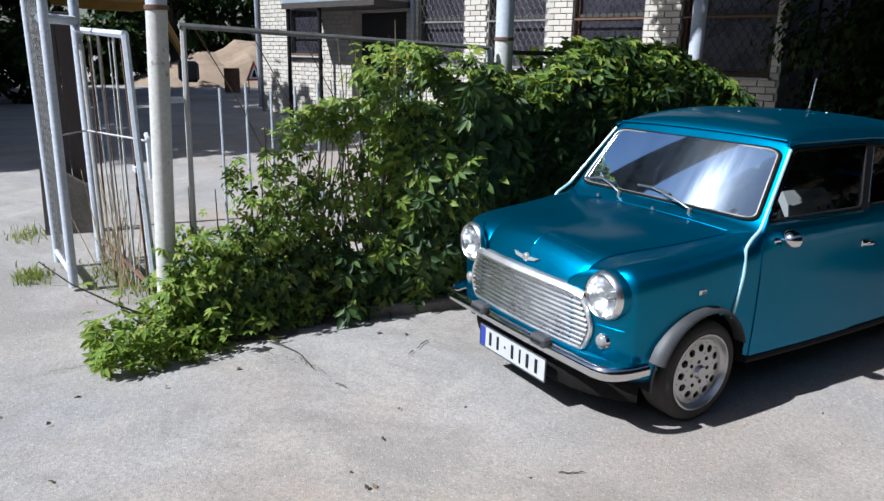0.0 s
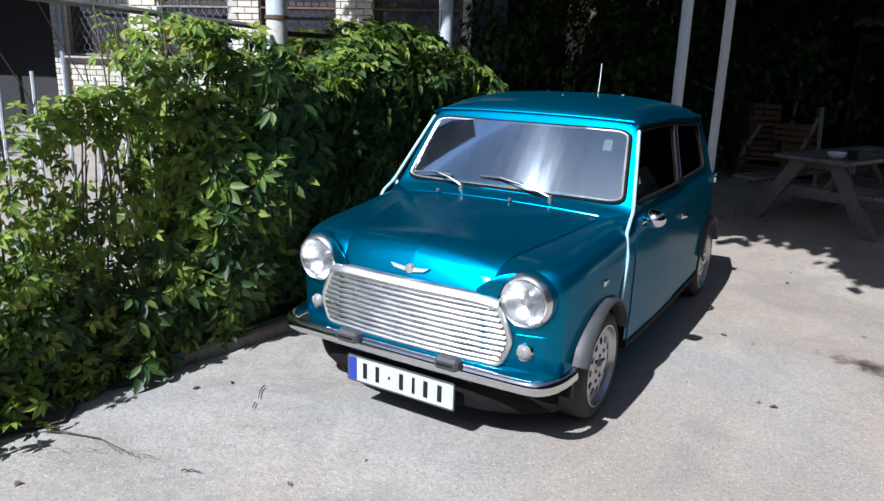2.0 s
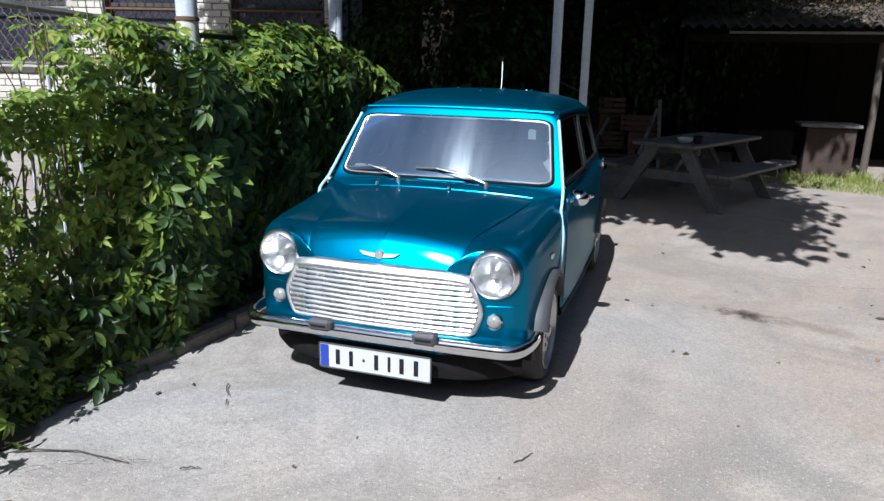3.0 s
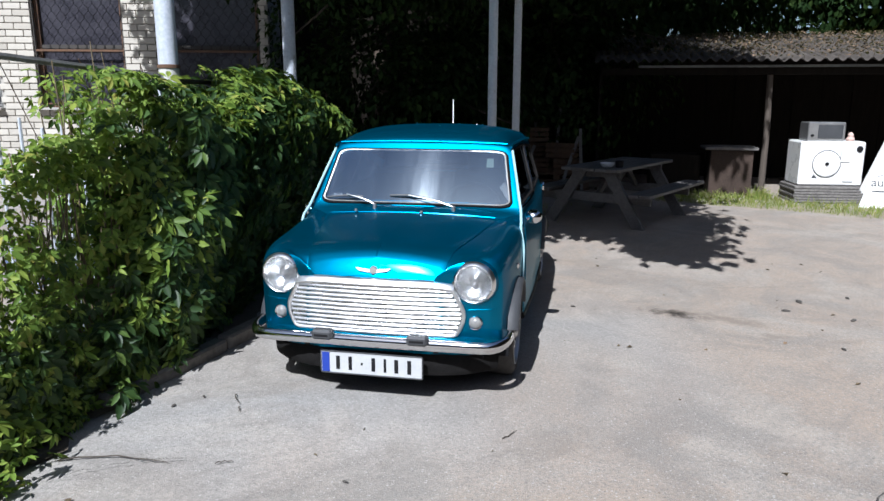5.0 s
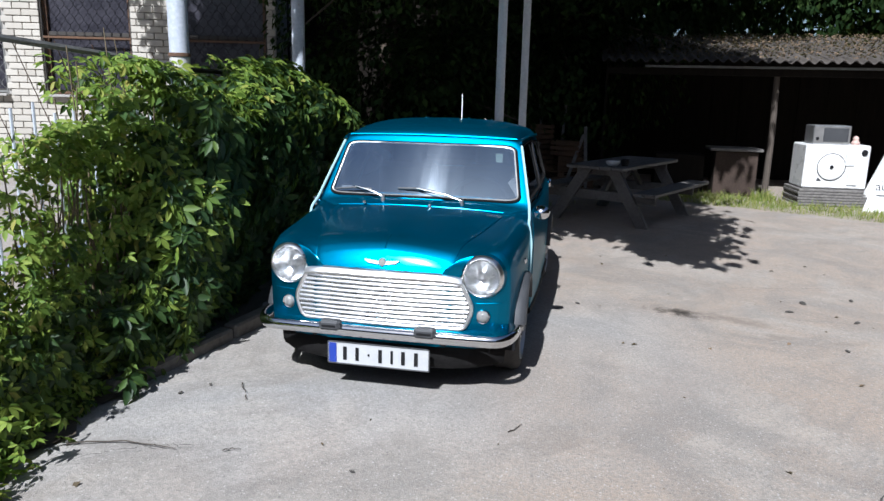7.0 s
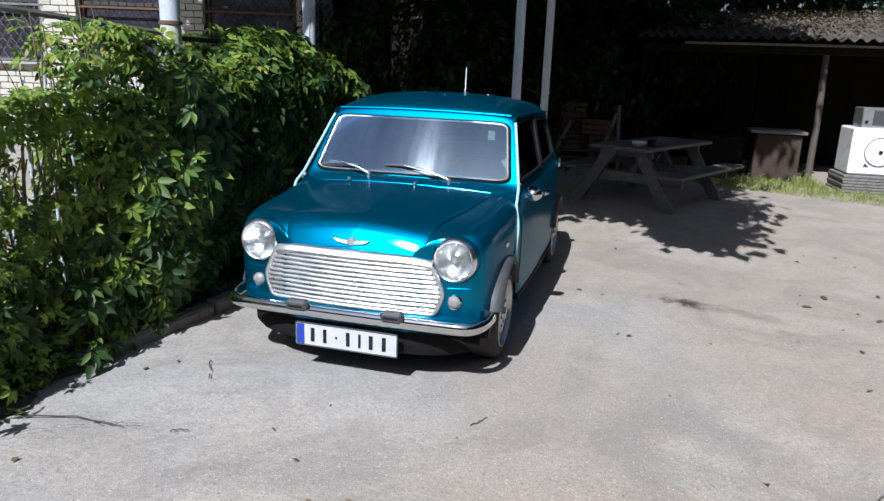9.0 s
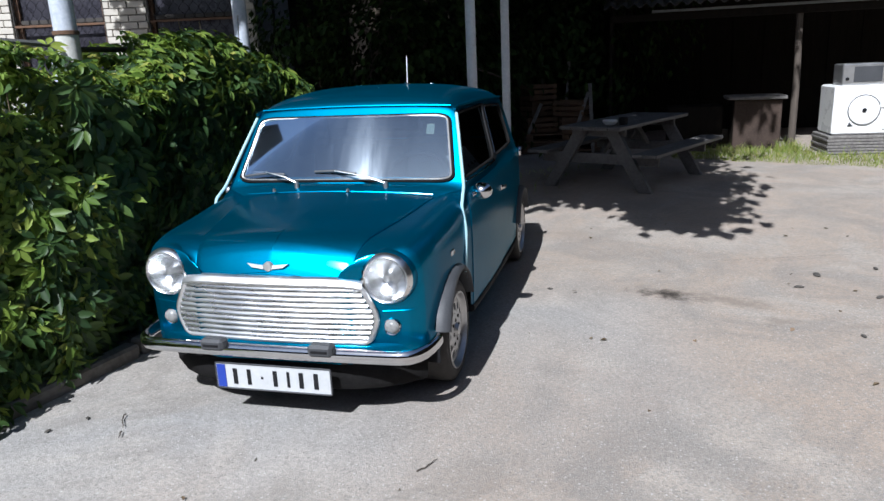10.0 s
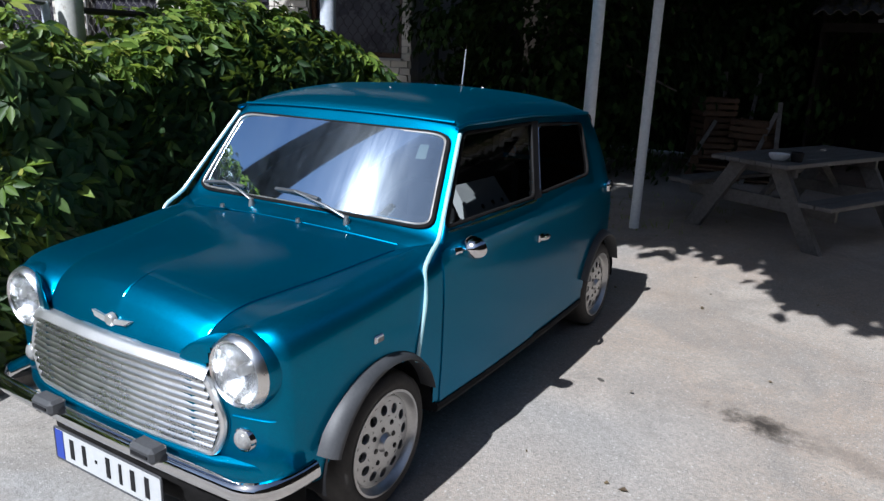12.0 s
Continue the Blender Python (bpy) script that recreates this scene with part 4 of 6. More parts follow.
LENS = lamp_lens()
WIPERARM = surface("satin_wiper_metal", (0.40, 0.40, 0.40), (0.52, 0.52, 0.51), (0.30, 0.42), 12, 120, 0.01, metal=0.9, dist=0.001)
RIMTRIM = surface("satin_bright_trim", (0.82, 0.82, 0.82), (0.90, 0.90, 0.90), (0.36, 0.44), 6, 120, 0.005, metal=1.0, dist=0.001)
MOULD = surface("bright_trim_metal", (0.48, 0.455, 0.43), (0.58, 0.55, 0.52), (0.38, 0.48), 14, 120, 0.02, metal=1.0, dist=0.001)
REFLECTOR = surface("fluted_reflector", (0.74, 0.75, 0.76), (0.88, 0.89, 0.90), (0.20, 0.30), 11, 24, 0.5, metal=1.0, dist=0.02)
BADGE = surface("bright_badge_metal", (0.55, 0.55, 0.54), (0.66, 0.66, 0.65), (0.3, 0.4), 20, 120, 0.03, metal=0.75, dist=0.001)
FROST = surface("frosted_clear_plastic", (0.14, 0.14, 0.14), (0.30, 0.30, 0.29), (0.15, 0.25), 60, 200, 0.3, dist=0.002)
PLATE = surface("white_plate_film", (0.40, 0.41, 0.42), (0.48, 0.49, 0.50), (0.3, 0.45), 8, 90, 0.03, dist=0.001)
BLUE = surface("blue_plate_film", (0.012, 0.035, 0.26), (0.02, 0.05, 0.32), (0.35, 0.5), 8, 90, 0.03, dist=0.001)
# pale seam tone paints in the sun glint along the body seam
SEAM = surface("glint_toned_seam", (0.30, 0.50, 0.54), (0.40, 0.58, 0.61), (0.25, 0.4), 8, 80, 0.05, dist=0.001)
PAPER = surface("pale_paper", (0.55, 0.56, 0.56), (0.66, 0.67, 0.67), (0.6, 0.8), 30, 120, 0.05, dist=0.001)
PAPERGREEN = surface("pale_green_paper", (0.36, 0.50, 0.42), (0.45, 0.58, 0.50), (0.6, 0.8), 30, 120, 0.05, dist=0.001)
build_car()


# ---- ground ----
RISE = 0.03


def rise(x, y):
    """The yard climbs a little towards the shed."""
    a, b = min(1, max(0, (y - 3.3) / 1.8)), min(1, max(0, (x + 1.2) / 1.0))
    return RISE * a * a * (3 - 2 * a) * b * b * (3 - 2 * b)


def build_ground():
    g = Geo()
    xs = [-400, -120, -50] + list(np.linspace(-26, 14, 61)) + [40, 120, 400]
    yy = [-400, -120, -40] + list(np.linspace(-10, 16, 41)) + [45, 120, 400]
    vs, fs = [], []
    for y in yy:
        for x in xs:
            near = 1.0 if -26 <= x <= 14 and -10 <= y <= 16 else 0.0
            h = 0.012 * noise.noise((x * 0.5, y * 0.5, 3.0)) * near
            if abs(x) < 1.0 and -0.2 < y < 3.2:
                h = 0.0
            vs.append((x, y, h - 0.004 + rise(x, y)))
    w = len(xs)
    for j in range(len(yy) - 1):
        for i in range(w - 1):
            fs.append((j * w + i, j * w + i + 1, (j + 1) * w + i + 1, (j + 1) * w + i))
    g.add(vs, fs)
    solo("ground", g, ASPHALT, "worn pale grey asphalt yard with stains and cracks", "ground", kind="structure", sharp=0)


build_ground()


# ---- leaves ----
def palmate(rng, size, fingers=5):
    """One compound leaf: leaflets fanned from a stalk, each folded along its rib. Lies in xy, points along +y."""
    vs, fs = [], []
    spread = 95 if fingers > 3 else 45
    for k in range(fingers):
        a = radians(lerp(-spread, spread, k / (fingers - 1)) + rng.uniform(-6, 6)) if fingers > 1 else 0.0
        ln = size * (1.0 - 0.32 * abs(k - (fingers - 1) / 2) / max(1, (fingers - 1) / 2)) * rng.uniform(0.9, 1.1)
        wd = ln * rng.uniform(0.175, 0.22)
        drop = rng.uniform(0.10, 0.42) * ln
        n = len(vs)
        for t, s, up in ((0.10, 0, 0), (0.42, -0.9, 0.3), (0.68, -0.85, 0.3), (1.0, 0, 0), (0.68, 0.85, 0.3), (0.42, 0.9, 0.3)):
            u, v = s * wd, t * ln
            z = up * wd - drop * t * t
            vs.append((u * math.cos(a) + v * math.sin(a), -u * math.sin(a) + v * math.cos(a), z))
        fs += [(n, n + 3, n + 2, n + 1), (n, n + 5, n + 4, n + 3)]
    return vs, fs


def simple_leaf(rng, size):
    w = size * rng.uniform(0.28, 0.4)
    d = size * rng.uniform(0.0, 0.25)
    return [(0, 0, 0), (-w, 0.5 * size, 0.3 * w), (0, size, -d), (w, 0.5 * size, 0.3 * w)], [(0, 2, 1), (0, 3, 2)]


def scatter_leaves(spots, kind, rng, variants=24, loose=0.45):
    """spots: (place, outward direction, size). Returns a mesh geometry of turned copies of a few leaf shapes."""
    shapes = [kind(rng, 1.0) for _ in range(variants)]
    shapes = [(np.array(v), f) for v, f in shapes]
    allv, allf, n = [], [], 0
    for place, out, size in spots:
        v, f = shapes[rng.randrange(variants)]
        z = Vector(out).normalized()
        z = (z + Vector((rng.gauss(0, 0.35), rng.gauss(0, 0.35), rng.gauss(0, 0.30)))).normalized()
        down = Vector((rng.gauss(0, loose), rng.gauss(0, loose), -1.0))
        y = (down - z * down.dot(z)).normalized()
        x = y.cross(z)
        m = np.array((x, y, z))
        allv.append(v * size @ m + np.array(place))
        allf.extend([tuple(i + n for i in q) for q in f])
        n += len(v)
    me = bpy.data.meshes.new("leaves")
    vv = np.concatenate(allv)
    me.from_pydata(vv.tolist(), [], allf)
    me.polygons.foreach_set("use_smooth", [True] * len(me.polygons))
    me.update()
    return me


GATE_POST, POLE_A, POLE_B = Vector((-1.46, -1.31, 0)), Vector((-1.665, 1.08, 0)), Vector((-1.70, 3.10, 0))


def fence_at(s):
    """The place s metres along the fence from the gate post."""
    a = (POLE_A - GATE_POST).length
    if s <= a:
        return GATE_POST.lerp(POLE_A, s / a), (POLE_A - GATE_POST).normalized()
    d = (POLE_B - POLE_A).normalized()
    return POLE_A + d * (s - a), d


hedge_top = curve((-0.5, 0.18), (-0.1, 0.30), (0.05, 0.58), (0.15, 0.74), (0.32, 0.92), (0.60, 1.10), (0.80, 1.27), (1.08, 1.36), (1.32, 1.68), (1.6, 1.62), (1.9, 1.62), (2.15, 1.46), (2.45, 1.44), (2.75, 1.62), (3.3, 1.72), (3.9, 1.70), (4.25, 1.52), (4.6, 1.25), (5.2, 0.95), (6.0, 0.8))
hedge_front = curve((0.0, 1.0), (0.35, 1.0), (0.9, 0.82), (1.4, 0.62), (1.75, 0.25))
hedge_bank = curve((0.0, 0.29), (0.35, 0.37), (0.9, 0.50), (1.3, 0.50), (1.55, 0.36), (1.8, 0.12))


def hedge_face(s, z):
    """How far the foliage stands out from the fence."""
    t = min(1, max(0, (s - 1.2) / 0.6))
    return lerp(lerp(0.22, 0.42, min(1, max(0, s / 1.9))) * hedge_front(z), hedge_bank(z), t)


def build_hedge():
    rng = random.Random(5)
    hedge = thing("creeper_hedge", "dense green creeper overgrowing a wire fence", "hedge", (-1.6, 1.5, 0))
    green, young = [], []
    tries = 0
    while len(green) < 12200 and tries < 90000:
        tries += 1
        s = rng.uniform(-0.06, 5.6) if rng.random() < 0.76 else rng.uniform(1.4, 2.7)
        h = hedge_top(s)
        z = rng.uniform(0.02, h)
        p, d = fence_at(s)
        nrm = Vector((d.y, -d.x, 0))
        bulge = 0.14 * noise.noise((s * 1.4, z * 1.6, 0.3)) + 0.07 * noise.noise((s * 4, z * 4, 5.0))
        f = hedge_face(s, z) + bulge * (1.0 if s > 1.0 else 0.6)
        if s < 1.35:
            hole = noise.noise((s * 2.6, z * 3.6, 9.0))
            if 0.40 < z < (1.10 if s > 0.55 else 2.0) and rng.random() < lerp(0.70, 0.50, max(0, s - 0.3)) + 0.26 * (hole > 0.05):
                continue
            if z <= 0.40 and hole > 0.2 and rng.random() < 0.4:
                continue
        elif s < 1.9 and 0.75 < z < 1.1 and noise.noise((s * 3, z * 3, 2.0)) > 0.05 and rng.random() < 0.75:
            continue
        crest = 0.9 < s < 2.3 and z > h - 0.48
        if crest and noise.noise((s * 5.5, z * 4.5, 7.0)) < 0.12 and rng.random() < 0.86:
            continue
        u = rng.random()
        back = -0.25 if s > 1.2 else -0.18
        off = f - abs(rng.gauss(0, 0.11)) if u < 0.62 else rng.uniform(back, f)
        rim = (h - z) < 0.18
        q = p + nrm * off + Vector((0, 0, z))
        far = min(1, max(0, (s - 1.7) / 0.6))
        near = 1 - far
        out = Vector((0, -0.40, 0.35)) * near + nrm * (0.95 - 0.25 * near if not rim else 0.4 + 0.3 * far) + Vector((rng.gauss(0, 0.2), rng.gauss(0, lerp(0.35, 0.24, far)) + 0.06 * far, lerp(-0.45, lerp(0.40, 0.05, far), z / h) if not rim else 0.8))
        size = rng.uniform(0.080, 0.160) if s > 1.35 and not crest else rng.uniform(0.045, 0.110) if z < 0.5 or s > 0.8 else rng.uniform(0.045, 0.090)
        # pale leaves crowd the tops: young growth, plus sunlit tops drawn in colour
        if s < 1.8 and rng.random() < ((0.88 if s < 1.4 else 0.5) if z > 0.45 * h else 0.42) or (rim and rng.random() < lerp(0.75, 0.5, far)):
            young.append((q, out, size * 0.85))
        elif rng.random() < lerp(0.16, 0.05, far) and off > f - 0.08 and z > 0.45 * h:
            young.append((q, out, size))
        else:
            green.append((q, out, size))
    # weeds in front of the gate post
    for _ in range(360):
        s = rng.gauss(-0.12, 0.22)
        p, d = fence_at(max(-0.42, min(0.7, s)))
        q = p + Vector((d.y, -d.x, 0)) * rng.uniform(-0.08, 0.40) + Vector((0, 0, abs(rng.gauss(0.08, 0.10))))
        young.append((q, (rng.gauss(0, 0.4), rng.gauss(0, 0.4), 1), rng.uniform(0.045, 0.09)))
    # low growth along the foot of the fence
    for _ in range(900):
        s = rng.uniform(-0.04, 0.85)
        p, d = fence_at(s)
        z = 0.72 * rng.random() ** 1.5 * lerp(0.75, 1.0, s)
        q = p + Vector((d.y, -d.x, 0)) * rng.uniform(-0.10, 0.22 + 0.10 * s) + Vector((0, 0, z + 0.02))
        (young if rng.random() < 0.6 else green).append((q, (rng.gauss(0.3, 0.5), rng.gauss(-0.2, 0.5), 0.8), rng.uniform(0.035, 0.075)))
    # low runners hanging over the kerb
    for _ in range(300):
        s = rng.uniform(0.9, 2.3)
        p, d = fence_at(s)
        z = rng.uniform(0.03, 0.42)
        reach = 0.03 + 0.08 * max(0.0, 0.5 + noise.noise((s * 3.2, 0.7, 4.0)))
        q = p + Vector((d.y, -d.x, 0)) * (hedge_face(s, z) + rng.uniform(-0.05, reach) * (1 - 0.6 * z)) + Vector((0, 0, z))
        (young if rng.random() < 0.2 else green).append((q, Vector((d.y * 0.7 + rng.gauss(0, 0.3), -d.x * 0.7 + rng.gauss(0, 0.3), 0.6)), rng.uniform(0.06, 0.12)))
    # a few big hanging leaves
    for s, z, n in ((1.95, 1.05, 26), (1.75, 1.25, 18), (2.1, 1.2, 16)):
        for _ in range(n):
            p, d = fence_at(s + rng.gauss(0, 0.10))
            q = p + Vector((d.y, -d.x, 0)) * rng.uniform(0.40, 0.52) + Vector((0, 0, z + rng.gauss(0, 0.09)))
            green.append((q, Vector((d.y, -d.x - 0.3, 0.35)), rng.uniform(0.12, 0.16)))
    part("creeper_foliage", scatter_leaves(green, palmate, rng), CREEPER, hedge, kind="stuff")
    part("young_foliage", scatter_leaves(young, palmate, rng, 24, 0.9), YOUNG, hedge, "yellow-green young leaves", kind="stuff")
    st = Geo()
    for _ in range(120):
        s = rng.uniform(-0.1, 5.4)
        p, d = fence_at(s)
        nrm = Vector((d.y, -d.x, 0))
        h = hedge_top(s) * rng.uniform(0.6, 1.08)
        o0, o1 = rng.uniform(-0.05, 0.75) * hedge_face(s, 0), rng.uniform(-0.1, 0.6) * hedge_face(s, 1.0)
        lean = rng.gauss(0, 0.22)
        path = [p + nrm * lerp(o0, o1, t) + d * (lean * t + 0.03 * math.sin(7 * t + s)) + Vector((0, 0, h * t)) for t in (0, 0.25, 0.5, 0.75, 1)]
        st.tube(path, [0.008, 0.007, 0.006, 0.004, 0.003], 5)
    part("stem_tangle", st, STEM, hedge, kind="stuff")


build_hedge()


# ---- fence, posts and gate ----
def post(name, at, z1, r, label, material=GREYPIPE, band=None, lean=(0, 0)):
    ob = thing(name, label, "post", at)
    x, y = at[0], at[1]
    if band:
        part("lower_pipe", Geo().tube([(x, y, -0.02), (x + lean[0] * band / z1, y + lean[1] * band / z1, band)], r * 1.02, 20), RUSTPIPE, ob, "pale paint with rust stains")
        part("upper_pipe", Geo().tube([(x + lean[0] * band / z1, y + lean[1] * band / z1, band), (x + lean[0], y + lean[1], z1)], r, 20), material, ob)
        bx, by = x + lean[0] * band / z1, y + lean[1] * band / z1
        part("clamp_ring", Geo().lathe([(r * 1.01, -0.012), (r * 1.14, -0.010), (r * 1.14, 0.010), (r * 1.01, 0.012)], Matrix.Translation((bx, by, band)), 20), RUST, ob)
    else:
        part("pipe", Geo().tube([(x, y, -0.02), (x + lean[0], y + lean[1], z1)], r, 20), material, ob)
    return ob


post("gate_post", (-1.465, -1.325, 0), 3.4, 0.052, "grey painted steel gate post with rust", band=1.78, lean=(0.09, 0.137))
post("canopy_post", (-1.665, 1.08, 0), 4.2, 0.062, "thick grey pipe post rising out of the hedge", band=1.69)
post("canopy_post", (-1.70, 3.10, 0), 4.2, 0.058, "grey pipe post standing in the hedge")
post("canopy_post", (0.06, 3.92, 0), 4.6, 0.044, "slim grey pipe post behind the car", LITPIPE)
post("canopy_post", (0.19, 4.98, 0), 4.6, 0.042, "slim grey pipe post behind the car", LITPIPE)


def build_fence():
    fn = thing("garden_fence", "grey angle-iron fence panel with wires and thin pickets, overgrown", "fence", (-1.9, -0.1, 0))

    def at(s, z, off=0.0):
        p, d = fence_at(s)
        return p + Vector((d.y, -d.x, 0)) * off + Vector((0, 0, z))

    part("stile", Geo().tube([at(0.16, 0.05, 0.0), at(0.19, 1.70)], 0.016, 6), WHITEPIPE, fn)
    part("stile", Geo().tube([at(2.27, 0.05), at(2.27, 1.63)], 0.020, 6), GREYPIPE, fn)
    part("top_rail", Geo().tube([at(0.17, 1.70), at(1.15, 1.665), at(2.29, 1.625)], 0.017, 6), WEATHERED, fn)
    part("bottom_rail", Geo().tube([at(0.17, 0.12), at(2.29, 0.12)], 0.018, 6), GREYPIPE, fn)
    part("weld_plate", Geo().box(at(0.10, 1.32), (0.03, 0.13, 0.03)), GREYPIPE, fn)
    for i in range(13):
        s = 0.36 + 0.148 * i
        top = 1.38 + 0.03 * math.sin(i * 2.1)
        part("picket", Geo().tube([at(s, 0.12), at(s + 0.004, top)], 0.0075, 6), GREYPIPE, fn)
    for i in range(7):
        s = 0.25 + 0.30 * i
        part("wire", Geo().tube([at(s, 1.69), at(s + 0.22, 1.30), at(s + 0.40, 0.92)], 0.0028, 4), RUST, fn)
    rail = thing("fence_rail", "thin grey rail running on through the hedge", "fence", (-1.68, 2.0, 0))
    part("rail", Geo().tube([at(2.46, 1.60), at(4.40, 1.60)], 0.018, 6), DARKIRON, rail)


def build_gate():
    gate = thing("mesh_gate_leaf", "grey tubular gate leaf with wire mesh, standing open", "gate", (-2.62, -1.73, 0))
    a, b = Vector((-2.62, -1.715, 0)), Vector((-3.25, -1.765, 0))
    up = Vector((0, 0, 1))
    part("near_stile", Geo().tube([a + up * 0.02, a + up * 1.95 + Vector((0, 0.02, 0))], 0.030, 12), GREYPIPE, gate)
    part("far_stile", Geo().tube([b + up * 0.04, b + up * 1.95], 0.028, 12), GREYPIPE, gate)
    for z in (0.12, 1.90):
        part("gate_rail", Geo().tube([a + up * z, b + up * z], 0.024, 10), GREYPIPE, gate)
    mesh = Geo()
    for i in range(15):
        for sgn in (1, -1):
            pts = [a.lerp(b, min(0.97, max(0.03, 0.06 + 0.063 * i + sgn * (0.031 if (k + i) % 2 else -0.031)))) + up * (0.14 + 0.055 * k) + Vector((0, 0.006 * sgn, 0)) for k in range(33)]
            mesh.tube(pts, 0.0016, 4)
    part("wire_mesh", mesh, WEATHERED, gate, kind="stuff")
    wk = thing("picket_gate", "bent grey wicket gate with thin bars and a padlock", "gate", (-2.6, -1.38, 0))
    c, e = Vector((-3.30, -1.47, 0)), Vector((-1.72, -1.335, 0))
    part("hinge_post", Geo().tube([c, c + up * 2.6 + Vector((0.02, 0.0, 0))], 0.034, 12), GREYPIPE, wk)
    part("inner_stile", Geo().tube([c.lerp(e, 0.10) + up * 0.16, c.lerp(e, 0.08) + up * 1.60], 0.017, 8), WHITEPIPE, wk)
    part("latch_stile", Geo().tube([e + up * 0.20, e + up * 1.08 + Vector((0, -0.025, 0)), e + up * 1.65 + Vector((0, -0.035, 0))], 0.021, 6), GREYPIPE, wk)
    part("top_bar", Geo().tube([c + up * 1.70, e + up * 1.65 + Vector((0, -0.035, 0))], 0.022, 6), GREYPIPE, wk)
    part("top_stay", Geo().tube([c + up * 1.76, a + up * 1.75], 0.032, 8), GREYPIPE, wk)
    part("low_bar", Geo().tube([c.lerp(e, 0.1) + up * 0.20, e + up * 0.20], 0.014, 6), RUST, wk)
    rng = random.Random(3)
    for i in range(7):
        t = 0.22 + 0.10 * i
        b0, b1 = c.lerp(e, t + rng.gauss(0, 0.05)), c.lerp(e, t + rng.gauss(0, 0.03))
        part("thin_bar", Geo().tube([b0 + up * 0.12, b0.lerp(b1, 0.5) + up * 0.9 + Vector((rng.gauss(0, 0.02), 0, 0)), b1 + up * 1.66], rng.choice((0.0042, 0.0052, 0.0075)), 5), WHITEPIPE if i % 3 else RUST, wk)
    part("latch_box", Geo().box(c.lerp(e, 0.88) + up * 0.90, (0.09, 0.03, 0.035)), GREYPIPE, wk)
    part("padlock", Geo().box(e + up * 0.80 + Vector((-0.04, -0.03, 0)), (0.05, 0.03, 0.06), ch=0.01), BLACK, wk)
    cable = [a + up * 1.03, c.lerp(e, 0.3) + up * 1.04 + Vector((0, -0.08, 0)), e + up * 1.09, Vector((-1.49, -1.35, 1.11))]
    solo("tie_wire", Geo().tube(cable, 0.006, 6), WHITEPIPE, "pale tie wire strung between the gate and its post", "wire")
    hg = Vector((-1.52, -1.335, 0.14))
    solo("hinge_bracket", Geo().tube([hg + up * 1.0 + Vector((-0.03, 0, 0)), hg + up * 0.98, hg + up * 0.76], 0.013, 6), GREYPIPE, "grey steel hinge bracket on the gate post", "bracket")


WEATHERED = surface("weathered_grey_paint", (0.10, 0.10, 0.095), (0.22, 0.22, 0.21), (0.6, 0.8), 9, 60, 0.2, dist=0.003)
WHITEPIPE = surface("chalky_white_paint", (0.36, 0.36, 0.35), (0.52, 0.52, 0.50), (0.6, 0.8), 7, 60, 0.15, dist=0.002)
build_fence()
build_gate()

# ---- kerb along the hedge ----
DIRTKERB = surface("soil_stained_concrete", (0.080, 0.070, 0.057), (0.20, 0.182, 0.158), (0.88, 0.97), 4, 40, 0.5, dist=0.008)


def build_kerb():
    rng = random.Random(11)
    kerb = thing("kerb", "low weathered concrete kerb beside the hedge", "kerb", (-1.1, 0.4, 0), kind="structure")
    for i in range(3):
        y = 0.10 + 0.92 * i
        m = Matrix.Translation((-1.20 + 0.15 * i, y, 0.018 if i else 0.008)) @ Matrix.Rotation(radians(-9 + rng.gauss(0, 0.6)), 4, "Z")
        part("kerb_stone", Geo().box((0, 0, 0), (0.10, 0.915, 0.12), m, 0.014), DIRTKERB, kerb)


build_kerb()

# ---- the brick building ----
WALL_AT, WALL_ALONG = Vector((-6.1, 7.1, 0)), Vector((0.96, 0.28, 0)).normalized()
WALL_IN = Vector((-WALL_ALONG.y, WALL_ALONG.x, 0))
WALL_M = Matrix(((WALL_ALONG.x, WALL_IN.x, 0, WALL_AT.x), (WALL_ALONG.y, WALL_IN.y, 0, WALL_AT.y), (0, 0, 1, 0), (0, 0, 0, 1)))
WIN = [(-9.80, -8.45, 1.47, 2.60), (-5.22, -3.93, 1.33, 3.25), (-3.34, -1.99, 1.33, 3.25), (-1.42, -0.06, 1.33, 3.25), (0.57, 2.02, 1.33, 3.25)]
DOOR = (-7.35, -5.55, 0.0, 2.45)
WALL_L, WALL_R, WALL_TOP = -11.1, 2.16, 6.4


